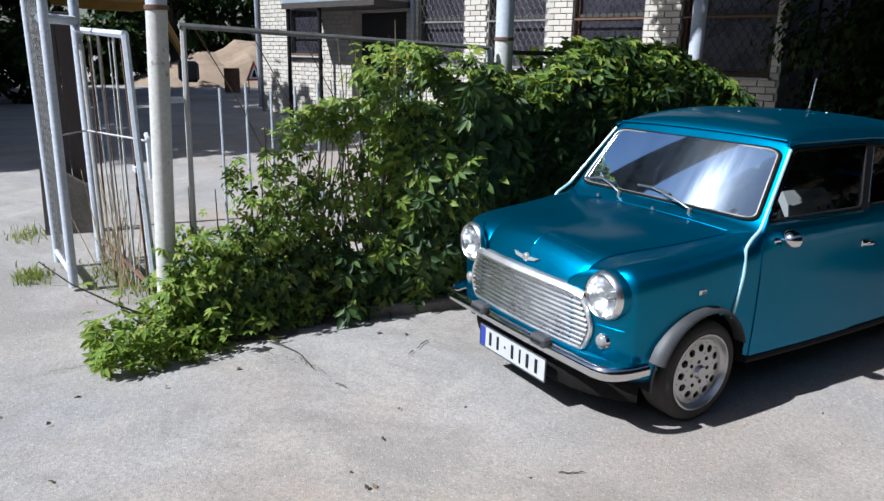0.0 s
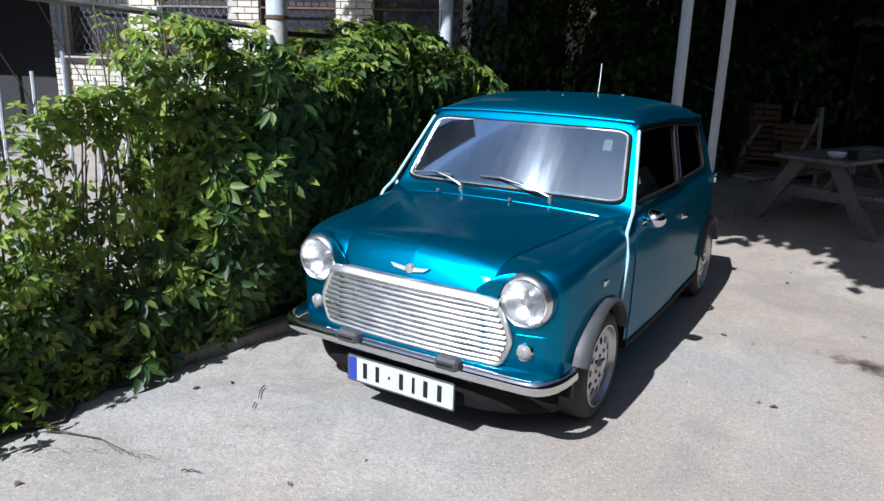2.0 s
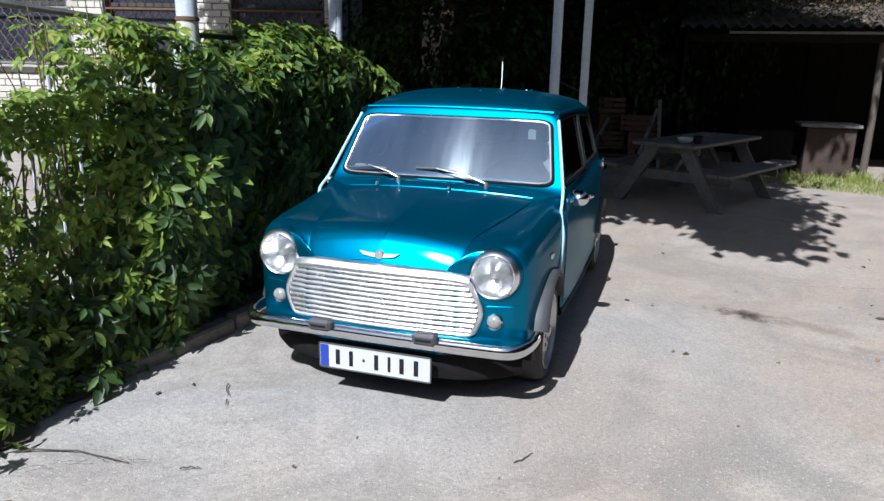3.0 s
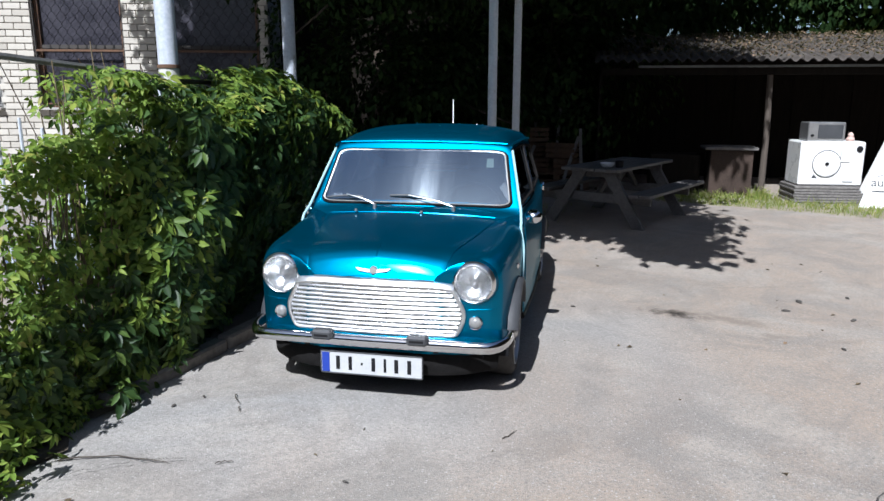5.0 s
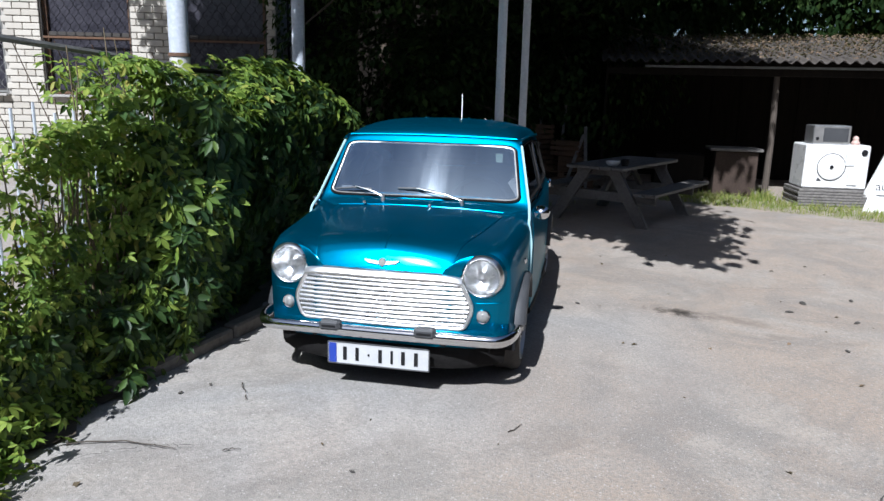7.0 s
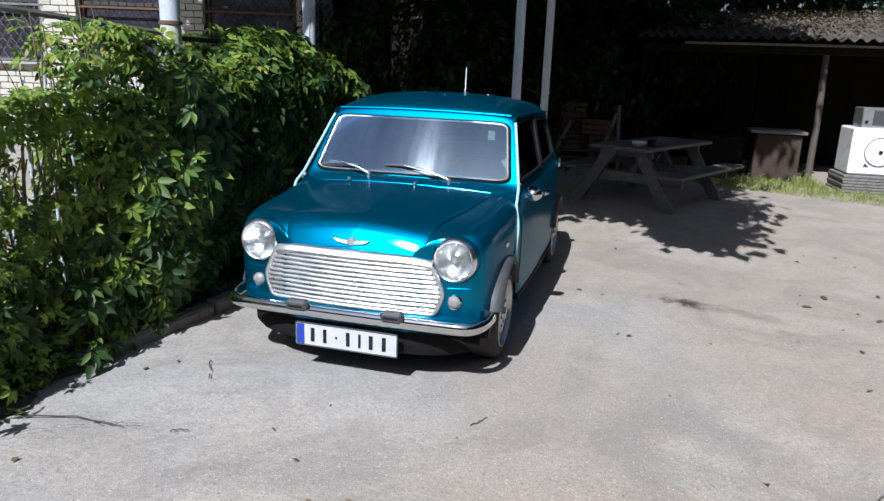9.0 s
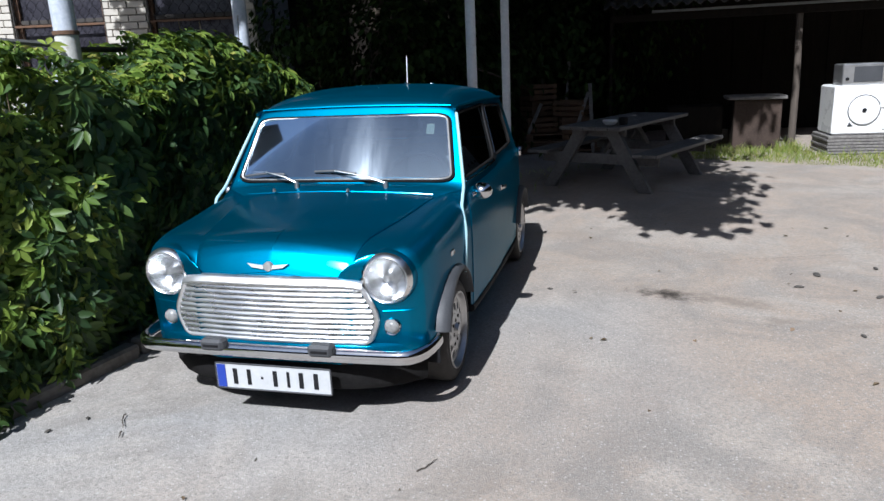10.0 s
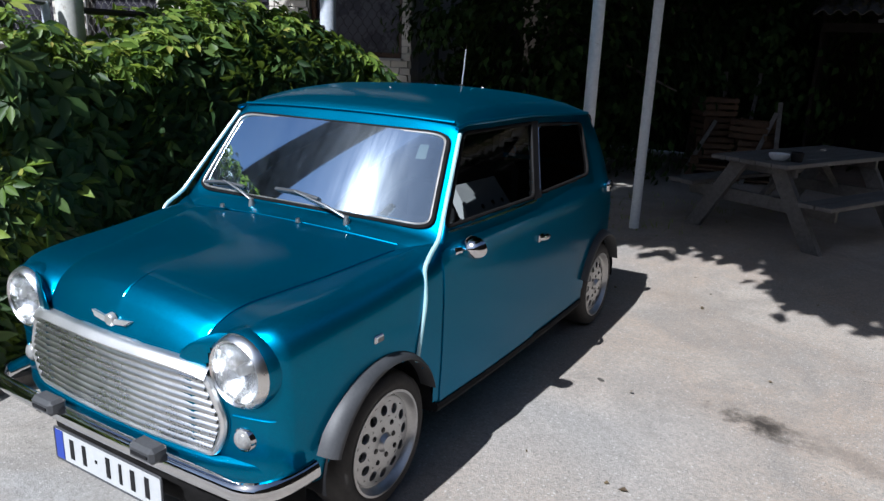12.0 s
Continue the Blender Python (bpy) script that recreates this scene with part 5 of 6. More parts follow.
def build_building():
    holes = WIN + [DOOR]
    # solid wall cut into blocks round the openings
    us = sorted({WALL_L, WALL_R} | {h[0] for h in holes} | {h[1] for h in holes})
    g = Geo()
    for u0, u1 in zip(us, us[1:]):
        mid = (u0 + u1) / 2
        cuts = [(h[2], h[3]) for h in holes if h[0] < mid < h[1]]
        z = 0.0
        for c0, c1 in sorted(cuts):
            if c0 > z + 0.01:
                g.box((mid, 0.215, (z + c0) / 2), (u1 - u0, 0.35, c0 - z), WALL_M, 0.0)
            z = c1
        g.box((mid, 0.215, (z + WALL_TOP) / 2), (u1 - u0, 0.35, WALL_TOP - z), WALL_M, 0.0)
    g.box((WALL_L + 0.2, 4.4, WALL_TOP / 2), (0.4, 8.0, WALL_TOP), WALL_M, 0.0)
    g.box((WALL_R - 0.2, 4.4, WALL_TOP / 2), (0.4, 8.0, WALL_TOP), WALL_M, 0.0)
    g.box(((WALL_L + WALL_R) / 2, 8.4, WALL_TOP / 2), (WALL_R - WALL_L, 0.4, WALL_TOP), WALL_M, 0.0)
    wall = solo("wall_north", g, MORTAR, "white brick facade of a low building, partly shaded", "wall", kind="structure", sharp=0)
    solo("roof", Geo().box(((WALL_L + WALL_R) / 2, 4.2, WALL_TOP + 0.1), (WALL_R - WALL_L + 0.5, 9.0, 0.2), WALL_M), CONCRETE, "flat grey roof slab of the brick building", "roof", kind="structure")
    # added near-black sheet: the unlit room's darkness is its colour
    solo("dark_room_sheet", Geo().box((-4.3, 1.4, 1.9), (13.0, 0.05, 3.7), WALL_M), INSIDE, "added dark sheet for the unlit room behind the windows", "wall", kind="structure")
    # bricks
    rng = random.Random(8)
    bl, bh, j = 0.25, 0.088, 0.012
    proto = []
    for k in range(3):
        proto.append(Geo().box((0, 0, 0), (bl, 0.05, bh), None, 0.006).mesh("brick", 0))
    joined = Geo()
    count = 0
    for r in range(int(3.7 / (bh + j))):
        z = 0.05 + r * (bh + j)
        u = WALL_L + (0 if r % 2 else -(bl + j) / 2)
        while u < WALL_R:
            u0, u1 = max(u, WALL_L), min(u + bl, WALL_R)
            for h in holes:
                if h[2] - 0.03 < z < h[3] + 0.02:
                    if u0 < h[0] < u1:
                        u1 = h[0] - 0.004
                    elif u0 < h[1] < u1:
                        u0 = h[1] + 0.004
                    elif u0 >= h[0] and u1 <= h[1]:
                        u1 = u0
            w = u1 - u0
            if w > 0.05:
                uc = (u0 + u1) / 2
                m = WALL_M @ Matrix.Translation((uc, 0.022 + rng.gauss(0, 0.0015), z))
                if abs(w - bl) < 0.01 and -3.9 < uc < 0.75 and 1.3 < z < 3.0 and count < 295:
                    ob = new("brick", proto[count % 3])
                    if not proto[count % 3].materials:
                        proto[count % 3].materials.append(BRICK)
                    ob.parent = wall
                    ob.matrix_basis = m
                    count += 1
                else:
                    joined.box((0, 0, 0), (w, 0.05, bh), m, 0.005)
            u += bl + j
    part("brickwork", joined, BRICK, wall, sharp=0, kind="stuff")

    # windows
    for k, (u0, u1, z0, z1) in enumerate(WIN):
        win = thing("window_%d" % (k + 1), "dark window behind a wrought iron lattice in the brick wall", "window", tuple(WALL_M @ Vector(((u0 + u1) / 2, 0.1, z0))), kind="structure")
        fr = Geo()
        d = 0.16
        for uu in (u0 + 0.035, u1 - 0.035):
            fr.box((uu, d, (z0 + z1) / 2), (0.07, 0.08, z1 - z0), WALL_M)
        for zz in (z0 + 0.035, z1 - 0.035):
            fr.box(((u0 + u1) / 2, d, zz), (u1 - u0 - 0.14, 0.08, 0.07), WALL_M)
        wf = part("window_frame", fr, RUST if k in (3, 4) else DARKIRON, win)
        if z1 > 3:
            part("transom", Geo().box(((u0 + u1) / 2, d, 2.26), (u1 - u0 - 0.14, 0.07, 0.06), WALL_M), DARKIRON, win)
        ob = part("pane", Geo().box(((u0 + u1) / 2, d + 0.02, (z0 + z1) / 2), (u1 - u0 - 0.13, 0.006, z1 - z0 - 0.13), WALL_M, 0.0), REFLECTPANE, wf)
        ob.visible_shadow = False
        part("window_sill", Geo().box(((u0 + u1) / 2, -0.03, z0 - 0.02), (u1 - u0 + 0.06, 0.16, 0.035), WALL_M), CONCRETE, win)
        gr = thing("window_lattice", "iron lattice fixed over the window", "lattice", tuple(WALL_M @ Vector(((u0 + u1) / 2, 0.02, z0))), group="window lattices")
        mt = GREYPIPE if k in (1, 2) else DARKIRON
        n = 19
        step = (u1 - u0 - 0.06) / n
        for i in range(n):
            uc = u0 + 0.03 + (i + 0.5) * step
            pts, zz, q = [], z0 + 0.02, 0
            while zz < z1 - 0.02:
                sg = 1 if (q % 2) == (i % 2) else -1
                pts.append(WALL_M @ Vector((uc + sg * step * 0.40, 0.045, zz)))
                pts.append(WALL_M @ Vector((uc + sg * step * 0.40, 0.045, zz + 0.055)))
                zz += 0.110
                q += 1
            part("lattice_bar", Geo().tube(pts, 0.0042 if mt is GREYPIPE else 0.0036, 4), WEATHERED if mt is GREYPIPE else BLACK, gr, sharp=0)
        for zz in (z0 + 0.03, 2.20 if z1 > 3 else 2.0, z1 - 0.03):
            part("lattice_rail", Geo().box(((u0 + u1) / 2, 0.04, zz), (u1 - u0 - 0.02, 0.02, 0.035), WALL_M), RUST if mt is DARKIRON else WEATHERED, gr)
        for uu in (u0 + 0.012, u1 - 0.012):
            part("lattice_stile", Geo().box((uu, 0.04, (z0 + z1) / 2), (0.024, 0.02, z1 - z0), WALL_M), WEATHERED if mt is GREYPIPE else mt, gr)

    # entrance: recessed dark door under a grey sheet-metal canopy, down pipes
    dr = thing("door_1", "dark recessed entrance door under a canopy", "door", tuple(WALL_M @ Vector((-6.45, 0.2, 0))), kind="structure")
    part("door_panel", Geo().box((-6.45, 0.34, 1.22), (1.78, 0.05, 2.44), WALL_M), INSIDE, dr)
    cn = thing("entrance_canopy", "grey sheet-metal box canopy over the entrance", "canopy", tuple(WALL_M @ Vector((-7.0, -0.5, 2.6))))
    part("fascia", Geo().box((-6.95, -1.05, 2.86), (3.1, 0.04, 0.50), WALL_M), SHEET, cn)
    part("soffit", Geo().box((-6.95, -0.54, 2.55), (3.14, 1.06, 0.12), WALL_M), DARKIRON, cn)
    for uu in (-8.5, -5.4):
        part("side_cheek", Geo().box((uu, -0.52, 2.86), (0.04, 1.02, 0.50), WALL_M), SHEET, cn)
    for uu in (-8.40, -7.25):
        part("canopy_post", Geo().tube([WALL_M @ Vector((uu, -0.98, 0)), WALL_M @ Vector((uu, -0.98, 2.52))], 0.045, 10), BLACK, cn)
    for uu in (-11.05, -5.30):
        solo("down_pipe", Geo().tube([WALL_M @ Vector((uu, -0.07, 0.1)), WALL_M @ Vector((uu, -0.07, 6.3))], 0.05, 10), SHEET, "grey rain pipe on the brick wall", "pipe")


# the panes' grey-violet reflection is put into their own colour
REFLECTPANE = surface("reflection_toned_window_pane", (0.022, 0.021, 0.028), (0.050, 0.047, 0.060), (0.18, 0.4), 3, 40, 0.05, dist=0.002)
SHEET = surface("grey_sheet_metal", (0.20, 0.23, 0.28), (0.30, 0.33, 0.38), (0.4, 0.6), 4, 50, 0.08, dist=0.003)
build_building()


# ---- open shed with its corrugated roof ----
def build_shed():
    y0, y1, x0, x1 = 8.45, 11.2, 1.15, 9.5
    shed = thing("open_shed", "open-fronted timber shed with a corrugated roof", "shed", (4.5, 9.8, 0))
    for x in (3.65, 6.1, 8.6):
        part("shed_post", Geo().tube([(x, y0 + 0.1, -0.02), (x + 0.01, y0 + 0.11, 1.0), (x - 0.02, y0 + 0.1, 1.92)], [0.050, 0.046, 0.043], 10), POSTWOOD, shed)
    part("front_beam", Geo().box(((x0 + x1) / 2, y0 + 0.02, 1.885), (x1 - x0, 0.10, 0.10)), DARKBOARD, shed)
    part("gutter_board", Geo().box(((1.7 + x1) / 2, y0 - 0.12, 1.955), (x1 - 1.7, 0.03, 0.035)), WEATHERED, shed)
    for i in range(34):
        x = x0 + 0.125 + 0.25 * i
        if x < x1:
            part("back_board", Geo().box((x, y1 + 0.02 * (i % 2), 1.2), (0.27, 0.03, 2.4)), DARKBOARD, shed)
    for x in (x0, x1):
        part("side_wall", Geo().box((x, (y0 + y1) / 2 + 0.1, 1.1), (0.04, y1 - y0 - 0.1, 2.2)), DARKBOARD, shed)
    # corrugated sheets
    for i in range(8):
        vs, fs = [], []
        n, sx0 = 48, x0 - 0.1 + 1.06 * i
        for a in range(n + 1):
            x = sx0 + 1.10 * a / n
            w = 0.026 * math.cos(2 * math.pi * (x - x0) / 0.155)
            for t in (0, 0.2, 0.4, 0.6, 0.8, 1.0):
                vs.append((x, lerp(y0 - 0.32, y1 + 0.15, t), 2.035 + 0.58 * t + w + 0.006 * (i % 2)))
        for a in range(n):
            for b in range(5):
                fs.append((a * 6 + b, a * 6 + b + 1, (a + 1) * 6 + b + 1, (a + 1) * 6 + b))
        gg = Geo().add(vs, fs)
        m = len(vs)
        gg.add([(v[0], v[1], v[2] - 0.009) for v in vs], [q[::-1] for q in fs])
        edge = [(a * 6, (a + 1) * 6, m + (a + 1) * 6, m + a * 6) for a in range(n)]
        gg.f.extend(edge)
        part("roof_sheet", gg, ETERNIT, shed, sharp=60)
    rng = random.Random(21)
    lit = []
    for _ in range(6500):
        t = rng.random() ** 0.8
        x = rng.uniform(x0, x1)
        lit.append(((x, lerp(y0 - 0.1, y1, t), 2.05 + 0.58 * t + 0.035 + rng.uniform(0, 0.02)), (rng.gauss(0, 0.3), rng.gauss(0, 0.3), 1), rng.uniform(0.03, 0.07)))
    part("leaf_litter", scatter_leaves(lit, simple_leaf, rng), LITTER, shed, "dry leaves and moss on the roof", kind="stuff")


# near-black board tone: deep shade is put into the colour
DARKBOARD = surface("shade_dark_board", (0.008, 0.007, 0.006), (0.020, 0.016, 0.013), (0.85, 0.95), 4, 40, 0.3, dist=0.004, stretch=(4, 4, 0.5), spec=0.08)
ETERNIT = surface("old_corrugated_cement", (0.034, 0.028, 0.023), (0.105, 0.090, 0.078), (0.85, 0.95), 2.5, 40, 0.3, dist=0.004)
LITTER = leaf_material("dry_leaf", [(0.0, (0.065, 0.040, 0.026)), (0.6, (0.125, 0.082, 0.054)), (1.0, (0.20, 0.135, 0.088))], 0.1, 0.8)
build_shed()


# ---- picnic table ----
def build_table():
    u, v = Vector((0.432, 0.902, 0)).normalized(), Vector((-0.902, 0.432, 0)).normalized()
    o = Vector((1.40, 5.90, RISE))
    m = Matrix(((u.x, v.x, 0, o.x), (u.y, v.y, 0, o.y), (0, 0, 1, o.z), (0, 0, 0, 1)))
    tb = thing("picnic_table", "weathered grey timber picnic table with attached benches", "picnic table", tuple(o))
    rng = random.Random(4)
    for i in range(5):
        part("top_board", Geo().box((rng.gauss(0, 0.008), -0.284 + 0.142 * i, 0.660), (1.77, 0.134, 0.038), m, 0.006), TABLEWOOD, tb)
    for sv in (1, -1):
        for i in range(2):
            part("bench_board", Geo().box((0.03 + rng.gauss(0, 0.006), sv * (0.560 + 0.130 * i), 0.400), (1.86, 0.124, 0.038), m, 0.006), TABLEWOOD, tb)
    for su in (-0.71, 0.64):
        s = 1 if su > 0 else -1
        for sv in (1, -1):
            part("leg", Geo().slab([(su - 0.026, sv * 0.09, 0.641), (su - 0.026, sv * 0.24, 0.641), (su - 0.026, sv * 0.645, -0.01), (su - 0.026, sv * 0.50, -0.01)], (0.052, 0, 0), m), TABLEWOOD, tb)
        part("cross_bar", Geo().box((su - s * 0.048, 0, 0.325), (0.04, 1.36, 0.11), m, 0.006), TABLEWOOD, tb)
        part("top_bearer", Geo().box((su - s * 0.048, 0, 0.60), (0.04, 0.62, 0.08), m, 0.006), TABLEWOOD, tb)
        part("brace", Geo().slab([(su * 0.93, -0.022, 0.34), (su * 0.80, -0.022, 0.34), (0.10 * s, -0.022, 0.640), (0.24 * s, -0.022, 0.640)], (0, 0.044, 0), m), TABLEWOOD, tb)
    # a bowl and a dark jug left on the table
    c = m @ Vector((-0.66, -0.13, 0.680))
    solo("ash_bowl", Geo().lathe([(0.0, 0.0), (0.05, 0.002), (0.075, 0.025), (0.082, 0.052), (0.078, 0.054), (0.068, 0.03), (0.0, 0.012)], Matrix.Translation(c), 20), PAPER, "pale round dish on the picnic table", "dish")
    c = m @ Vector((-0.60, -0.25, 0.680))
    solo("dark_mug", Geo().lathe([(0.0, 0.0), (0.04, 0.0), (0.045, 0.03), (0.048, 0.075), (0.043, 0.077), (0.04, 0.01), (0.0, 0.008)], Matrix.Translation(c), 18), BLACK, "small black mug on the picnic table", "mug")


build_table()


# ---- things by the shed ----
def build_clutter():
    before = set(bpy.data.objects)
    # washing machine lying on its side on a stack of slabs
    rot = Matrix.Translation((3.94, 7.74, 0)) @ Matrix.Rotation(radians(4), 4, "Z")
    st = thing("slab_stack", "low stack of weathered boards under the old washing machine", "stack", (4.4, 8.2, 0))
    for i in range(6):
        part("slab", Geo().box((0.45 + 0.01 * (i % 2), 0.28, 0.02 + 0.040 * i), (0.98, 0.66, 0.035), rot, 0.006), WOOD, st)
    up = rot @ Matrix.Translation((0, 0, 0.065))
    wm = thing("washing_machine", "old white washing machine lying on its side", "washing machine", (4.25, 8.0, 0.24))
    part("casing", Geo().box((0.45, 0.30, 0.49), (0.86, 0.56, 0.62), up, 0.02), WHITE, wm)
    f = up @ Matrix.Translation((0.38, 0.015, 0.49)) @ Matrix.Rotation(radians(90), 4, "X")
    drum = part("drum_cover", Geo().lathe([(0.0, 0.02), (0.03, 0.02), (0.035, 0.012), (0.17, 0.010), (0.185, 0.002), (0.185, -0.01)], f, 36), WHITE, wm)
    part("drum_ring", Geo().tube([f @ Vector((0.188 * math.cos(a), 0.188 * math.sin(a), 0.004)) for a in np.linspace(0, 2 * math.pi, 36, endpoint=False)], 0.006, 6, closed=True), FLARE, wm)
    part("hub_cap", Geo().lathe([(0.0, 0.03), (0.026, 0.028), (0.030, 0.0)], f, 16), BLACK, drum)
    part("port", Geo().lathe([(0.0, 0.02), (0.035, 0.02), (0.045, 0.0)], up @ Matrix.Translation((0.80, 0.015, 0.70)) @ Matrix.Rotation(radians(90), 4, "X"), 20), BLACK, wm)
    part("control_box", Geo().box((0.62, 0.012, 0.60), (0.13, 0.02, 0.17), up, 0.004), PAPER, wm)
    part("motor_plate", Geo().box((0.68, 0.012, 0.36), (0.14, 0.02, 0.24), up, 0.004), PAPER, wm)
    part("bracket", Geo().slab([(0.20, 0.01, 0.29), (0.27, 0.01, 0.29), (0.22, 0.01, 0.34)], (0, 0.01, 0), up), FLARE, wm)
    # small oven on top
    ov = thing("small_oven", "grey tabletop oven standing on the washing machine", "oven", tuple(up @ Vector((0.35, 0.25, 0.80))))
    part("casing", Geo().box((0.36, 0.25, 0.935), (0.50, 0.34, 0.26), up, 0.012), ALU, ov)
    part("door_glass", Geo().box((0.41, 0.078, 0.935), (0.33, 0.01, 0.19), up, 0.006), FLARE, ov)
    part("dial", Geo().lathe([(0.0, 0.02), (0.018, 0.02), (0.022, 0.0)], up @ Matrix.Translation((0.17, 0.08, 0.88)) @ Matrix.Rotation(radians(90), 4, "X"), 14), BLACK, ov)
    solo("cloth_bundle", Geo().lathe([(0.0, 0.0), (0.05, 0.0), (0.06, 0.03), (0.035, 0.06), (0.04, 0.09), (0.02, 0.12), (0.0, 0.125)], up @ Matrix.Translation((0.73, 0.2, 0.80)), 14), PINK, "small pale cloth bundle beside the oven", "bundle")
    # rusty box with a wooden lid
    bx = thing("steel_box", "rusty brown steel box with a flat lid beside the shed post", "box", (3.15, 8.55, 0))
    part("box_body", Geo().box((3.16, 8.62, 0.34), (0.62, 0.50, 0.68), None, 0.012), SHADEBOX, bx)
    part("lid", Geo().box((3.14, 8.60, 0.71), (0.76, 0.60, 0.045), None, 0.008), WOOD, bx)
    # board sign
    m = Matrix.Translation((4.66, 7.38, 0)) @ Matrix.Rotation(radians(-8), 4, "Z") @ Matrix.Rotation(radians(-14), 4, "X")
    sg = thing("sandwich_board", "white sandwich board with grey lettering", "sign", (5.05, 7.6, 0))
    front = part("front_panel", Geo().slab([(0, 0, 0), (0.86, 0, 0), (0.60, 0, 0.95), (0.27, 0, 0.95)], (0, 0.02, 0), m), WHITE, sg)
    m2 = Matrix.Translation((4.72, 7.80, 0)) @ Matrix.Rotation(radians(-8), 4, "Z") @ Matrix.Rotation(radians(12), 4, "X")
    part("rear_panel", Geo().slab([(0, 0, 0), (0.86, 0, 0), (0.60, 0, 0.95), (0.27, 0, 0.95)], (0, 0.02, 0), m2), WHITE, sg)
    txt = bpy.data.curves.new("lettering", "FONT")
    txt.body, txt.size, txt.extrude = "auto", 0.17, 0.002
    ob = new("lettering", txt)
    txt.materials.append(FLARE)
    ob.parent = front
    ob.matrix_basis = m @ Matrix.Translation((0.13, -0.004, 0.30)) @ Matrix.Rotation(radians(90), 4, "X")
    part("car_outline", Geo().tube([m @ Vector((0.20 + 0.30 * t, -0.004, 0.425 + 0.05 * math.sin(math.pi * t))) for t in np.linspace(0, 1, 9)], 0.005, 5), FLARE, front)
    part("small_print", Geo().box((0.30, -0.002, 0.23), (0.30, 0.003, 0.02), m, 0.0), FLARE, front)
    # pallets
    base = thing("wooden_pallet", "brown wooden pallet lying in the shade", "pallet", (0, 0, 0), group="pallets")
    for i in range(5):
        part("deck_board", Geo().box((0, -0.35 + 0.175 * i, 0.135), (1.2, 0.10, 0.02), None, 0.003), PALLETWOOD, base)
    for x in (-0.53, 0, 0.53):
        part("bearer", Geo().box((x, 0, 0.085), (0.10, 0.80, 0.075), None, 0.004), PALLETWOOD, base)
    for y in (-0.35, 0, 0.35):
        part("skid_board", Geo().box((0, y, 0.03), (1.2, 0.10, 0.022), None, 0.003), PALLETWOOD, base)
    rng = random.Random(9)
    spots = []
    for k in range(2):
        spots.append(Matrix.Translation((0.40 + rng.gauss(0, 0.03), 8.55 + rng.gauss(0, 0.03), 0.147 * k)) @ Matrix.Rotation(radians(12 + rng.gauss(0, 3)), 4, "Z"))
    base.matrix_basis = spots[0]
    for s in spots[1:]:
        copy_thing(base, s)
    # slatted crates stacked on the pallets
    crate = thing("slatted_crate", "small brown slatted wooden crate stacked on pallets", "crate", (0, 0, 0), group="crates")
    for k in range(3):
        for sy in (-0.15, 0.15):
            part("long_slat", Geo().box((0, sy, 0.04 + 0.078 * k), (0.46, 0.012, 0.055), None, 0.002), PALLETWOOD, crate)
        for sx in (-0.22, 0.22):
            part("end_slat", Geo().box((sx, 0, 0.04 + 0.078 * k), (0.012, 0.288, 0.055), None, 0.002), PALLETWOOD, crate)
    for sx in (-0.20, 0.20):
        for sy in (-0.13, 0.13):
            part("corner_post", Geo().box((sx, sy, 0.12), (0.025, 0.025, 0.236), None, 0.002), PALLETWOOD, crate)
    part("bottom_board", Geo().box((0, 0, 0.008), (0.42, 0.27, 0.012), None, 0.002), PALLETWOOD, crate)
    cs = []
    for cx, cy, a, n in ((0.12, 8.42, 40, 3), (0.68, 8.33, 8, 2)):
        for k in range(n):
            cs.append(Matrix.Translation((cx + rng.gauss(0, 0.035), cy + rng.gauss(0, 0.03), 0.293 + 0.24 * k)) @ Matrix.Rotation(radians(a + rng.gauss(0, 14)), 4, "Z"))
    crate.matrix_basis = cs[0]
    for s in cs[1:]:
        copy_thing(crate, s)
    for (x, y, h, t) in ((0.46, 8.72, 1.32, 0.05), (0.24, 8.72, 1.32, -0.10), (0.93, 8.15, 1.0, -0.06), (0.58, 8.10, 0.92, 0.30), (-0.15, 8.15, 0.80, 0.42)):
        solo("timber_batten", Geo().box((0, 0, h / 2), (0.05, 0.03, h), Matrix.Translation((x, y, 0)) @ Matrix.Rotation(t, 4, "Y") @ Matrix.Rotation(-0.08, 4, "X"), 0.003), WOOD, "rough batten leaning among the pallets", "batten", group="battens")
    # added backdrop: blocks bright sky between the trees, keeps the back dark
    solo("yard_backdrop", Geo().box((-1.9, 10.7, 1.9), (6.6, 0.06, 3.8)), DARKBOARD, "added dark backdrop closing the sky gaps behind the trees", "fence", kind="structure")
    solo("dark_crate", Geo().box((2.35, 8.75, 0.30), (0.75, 0.5, 0.6), None, 0.01), DARKBOARD, "crate under the shed roof, its shade put into the colour", "crate")
    for ob in bpy.data.objects:
        if ob not in before and ob.parent is None:
            ob.matrix_basis = Matrix.Translation((0, 0, RISE)) @ ob.matrix_basis


# brown steel dimmed in colour, in place of the tree's shade on it
SHADEBOX = surface("shaded_brown_steel", (0.030, 0.021, 0.017), (0.070, 0.050, 0.040), (0.7, 0.9), 3, 40, 0.2, dist=0.003, spec=0.2)
PINK = surface("pale_pink_cloth", (0.45, 0.30, 0.26), (0.58, 0.44, 0.38), (0.85, 0.95), 12, 90, 0.3, dist=0.006)
build_clutter()


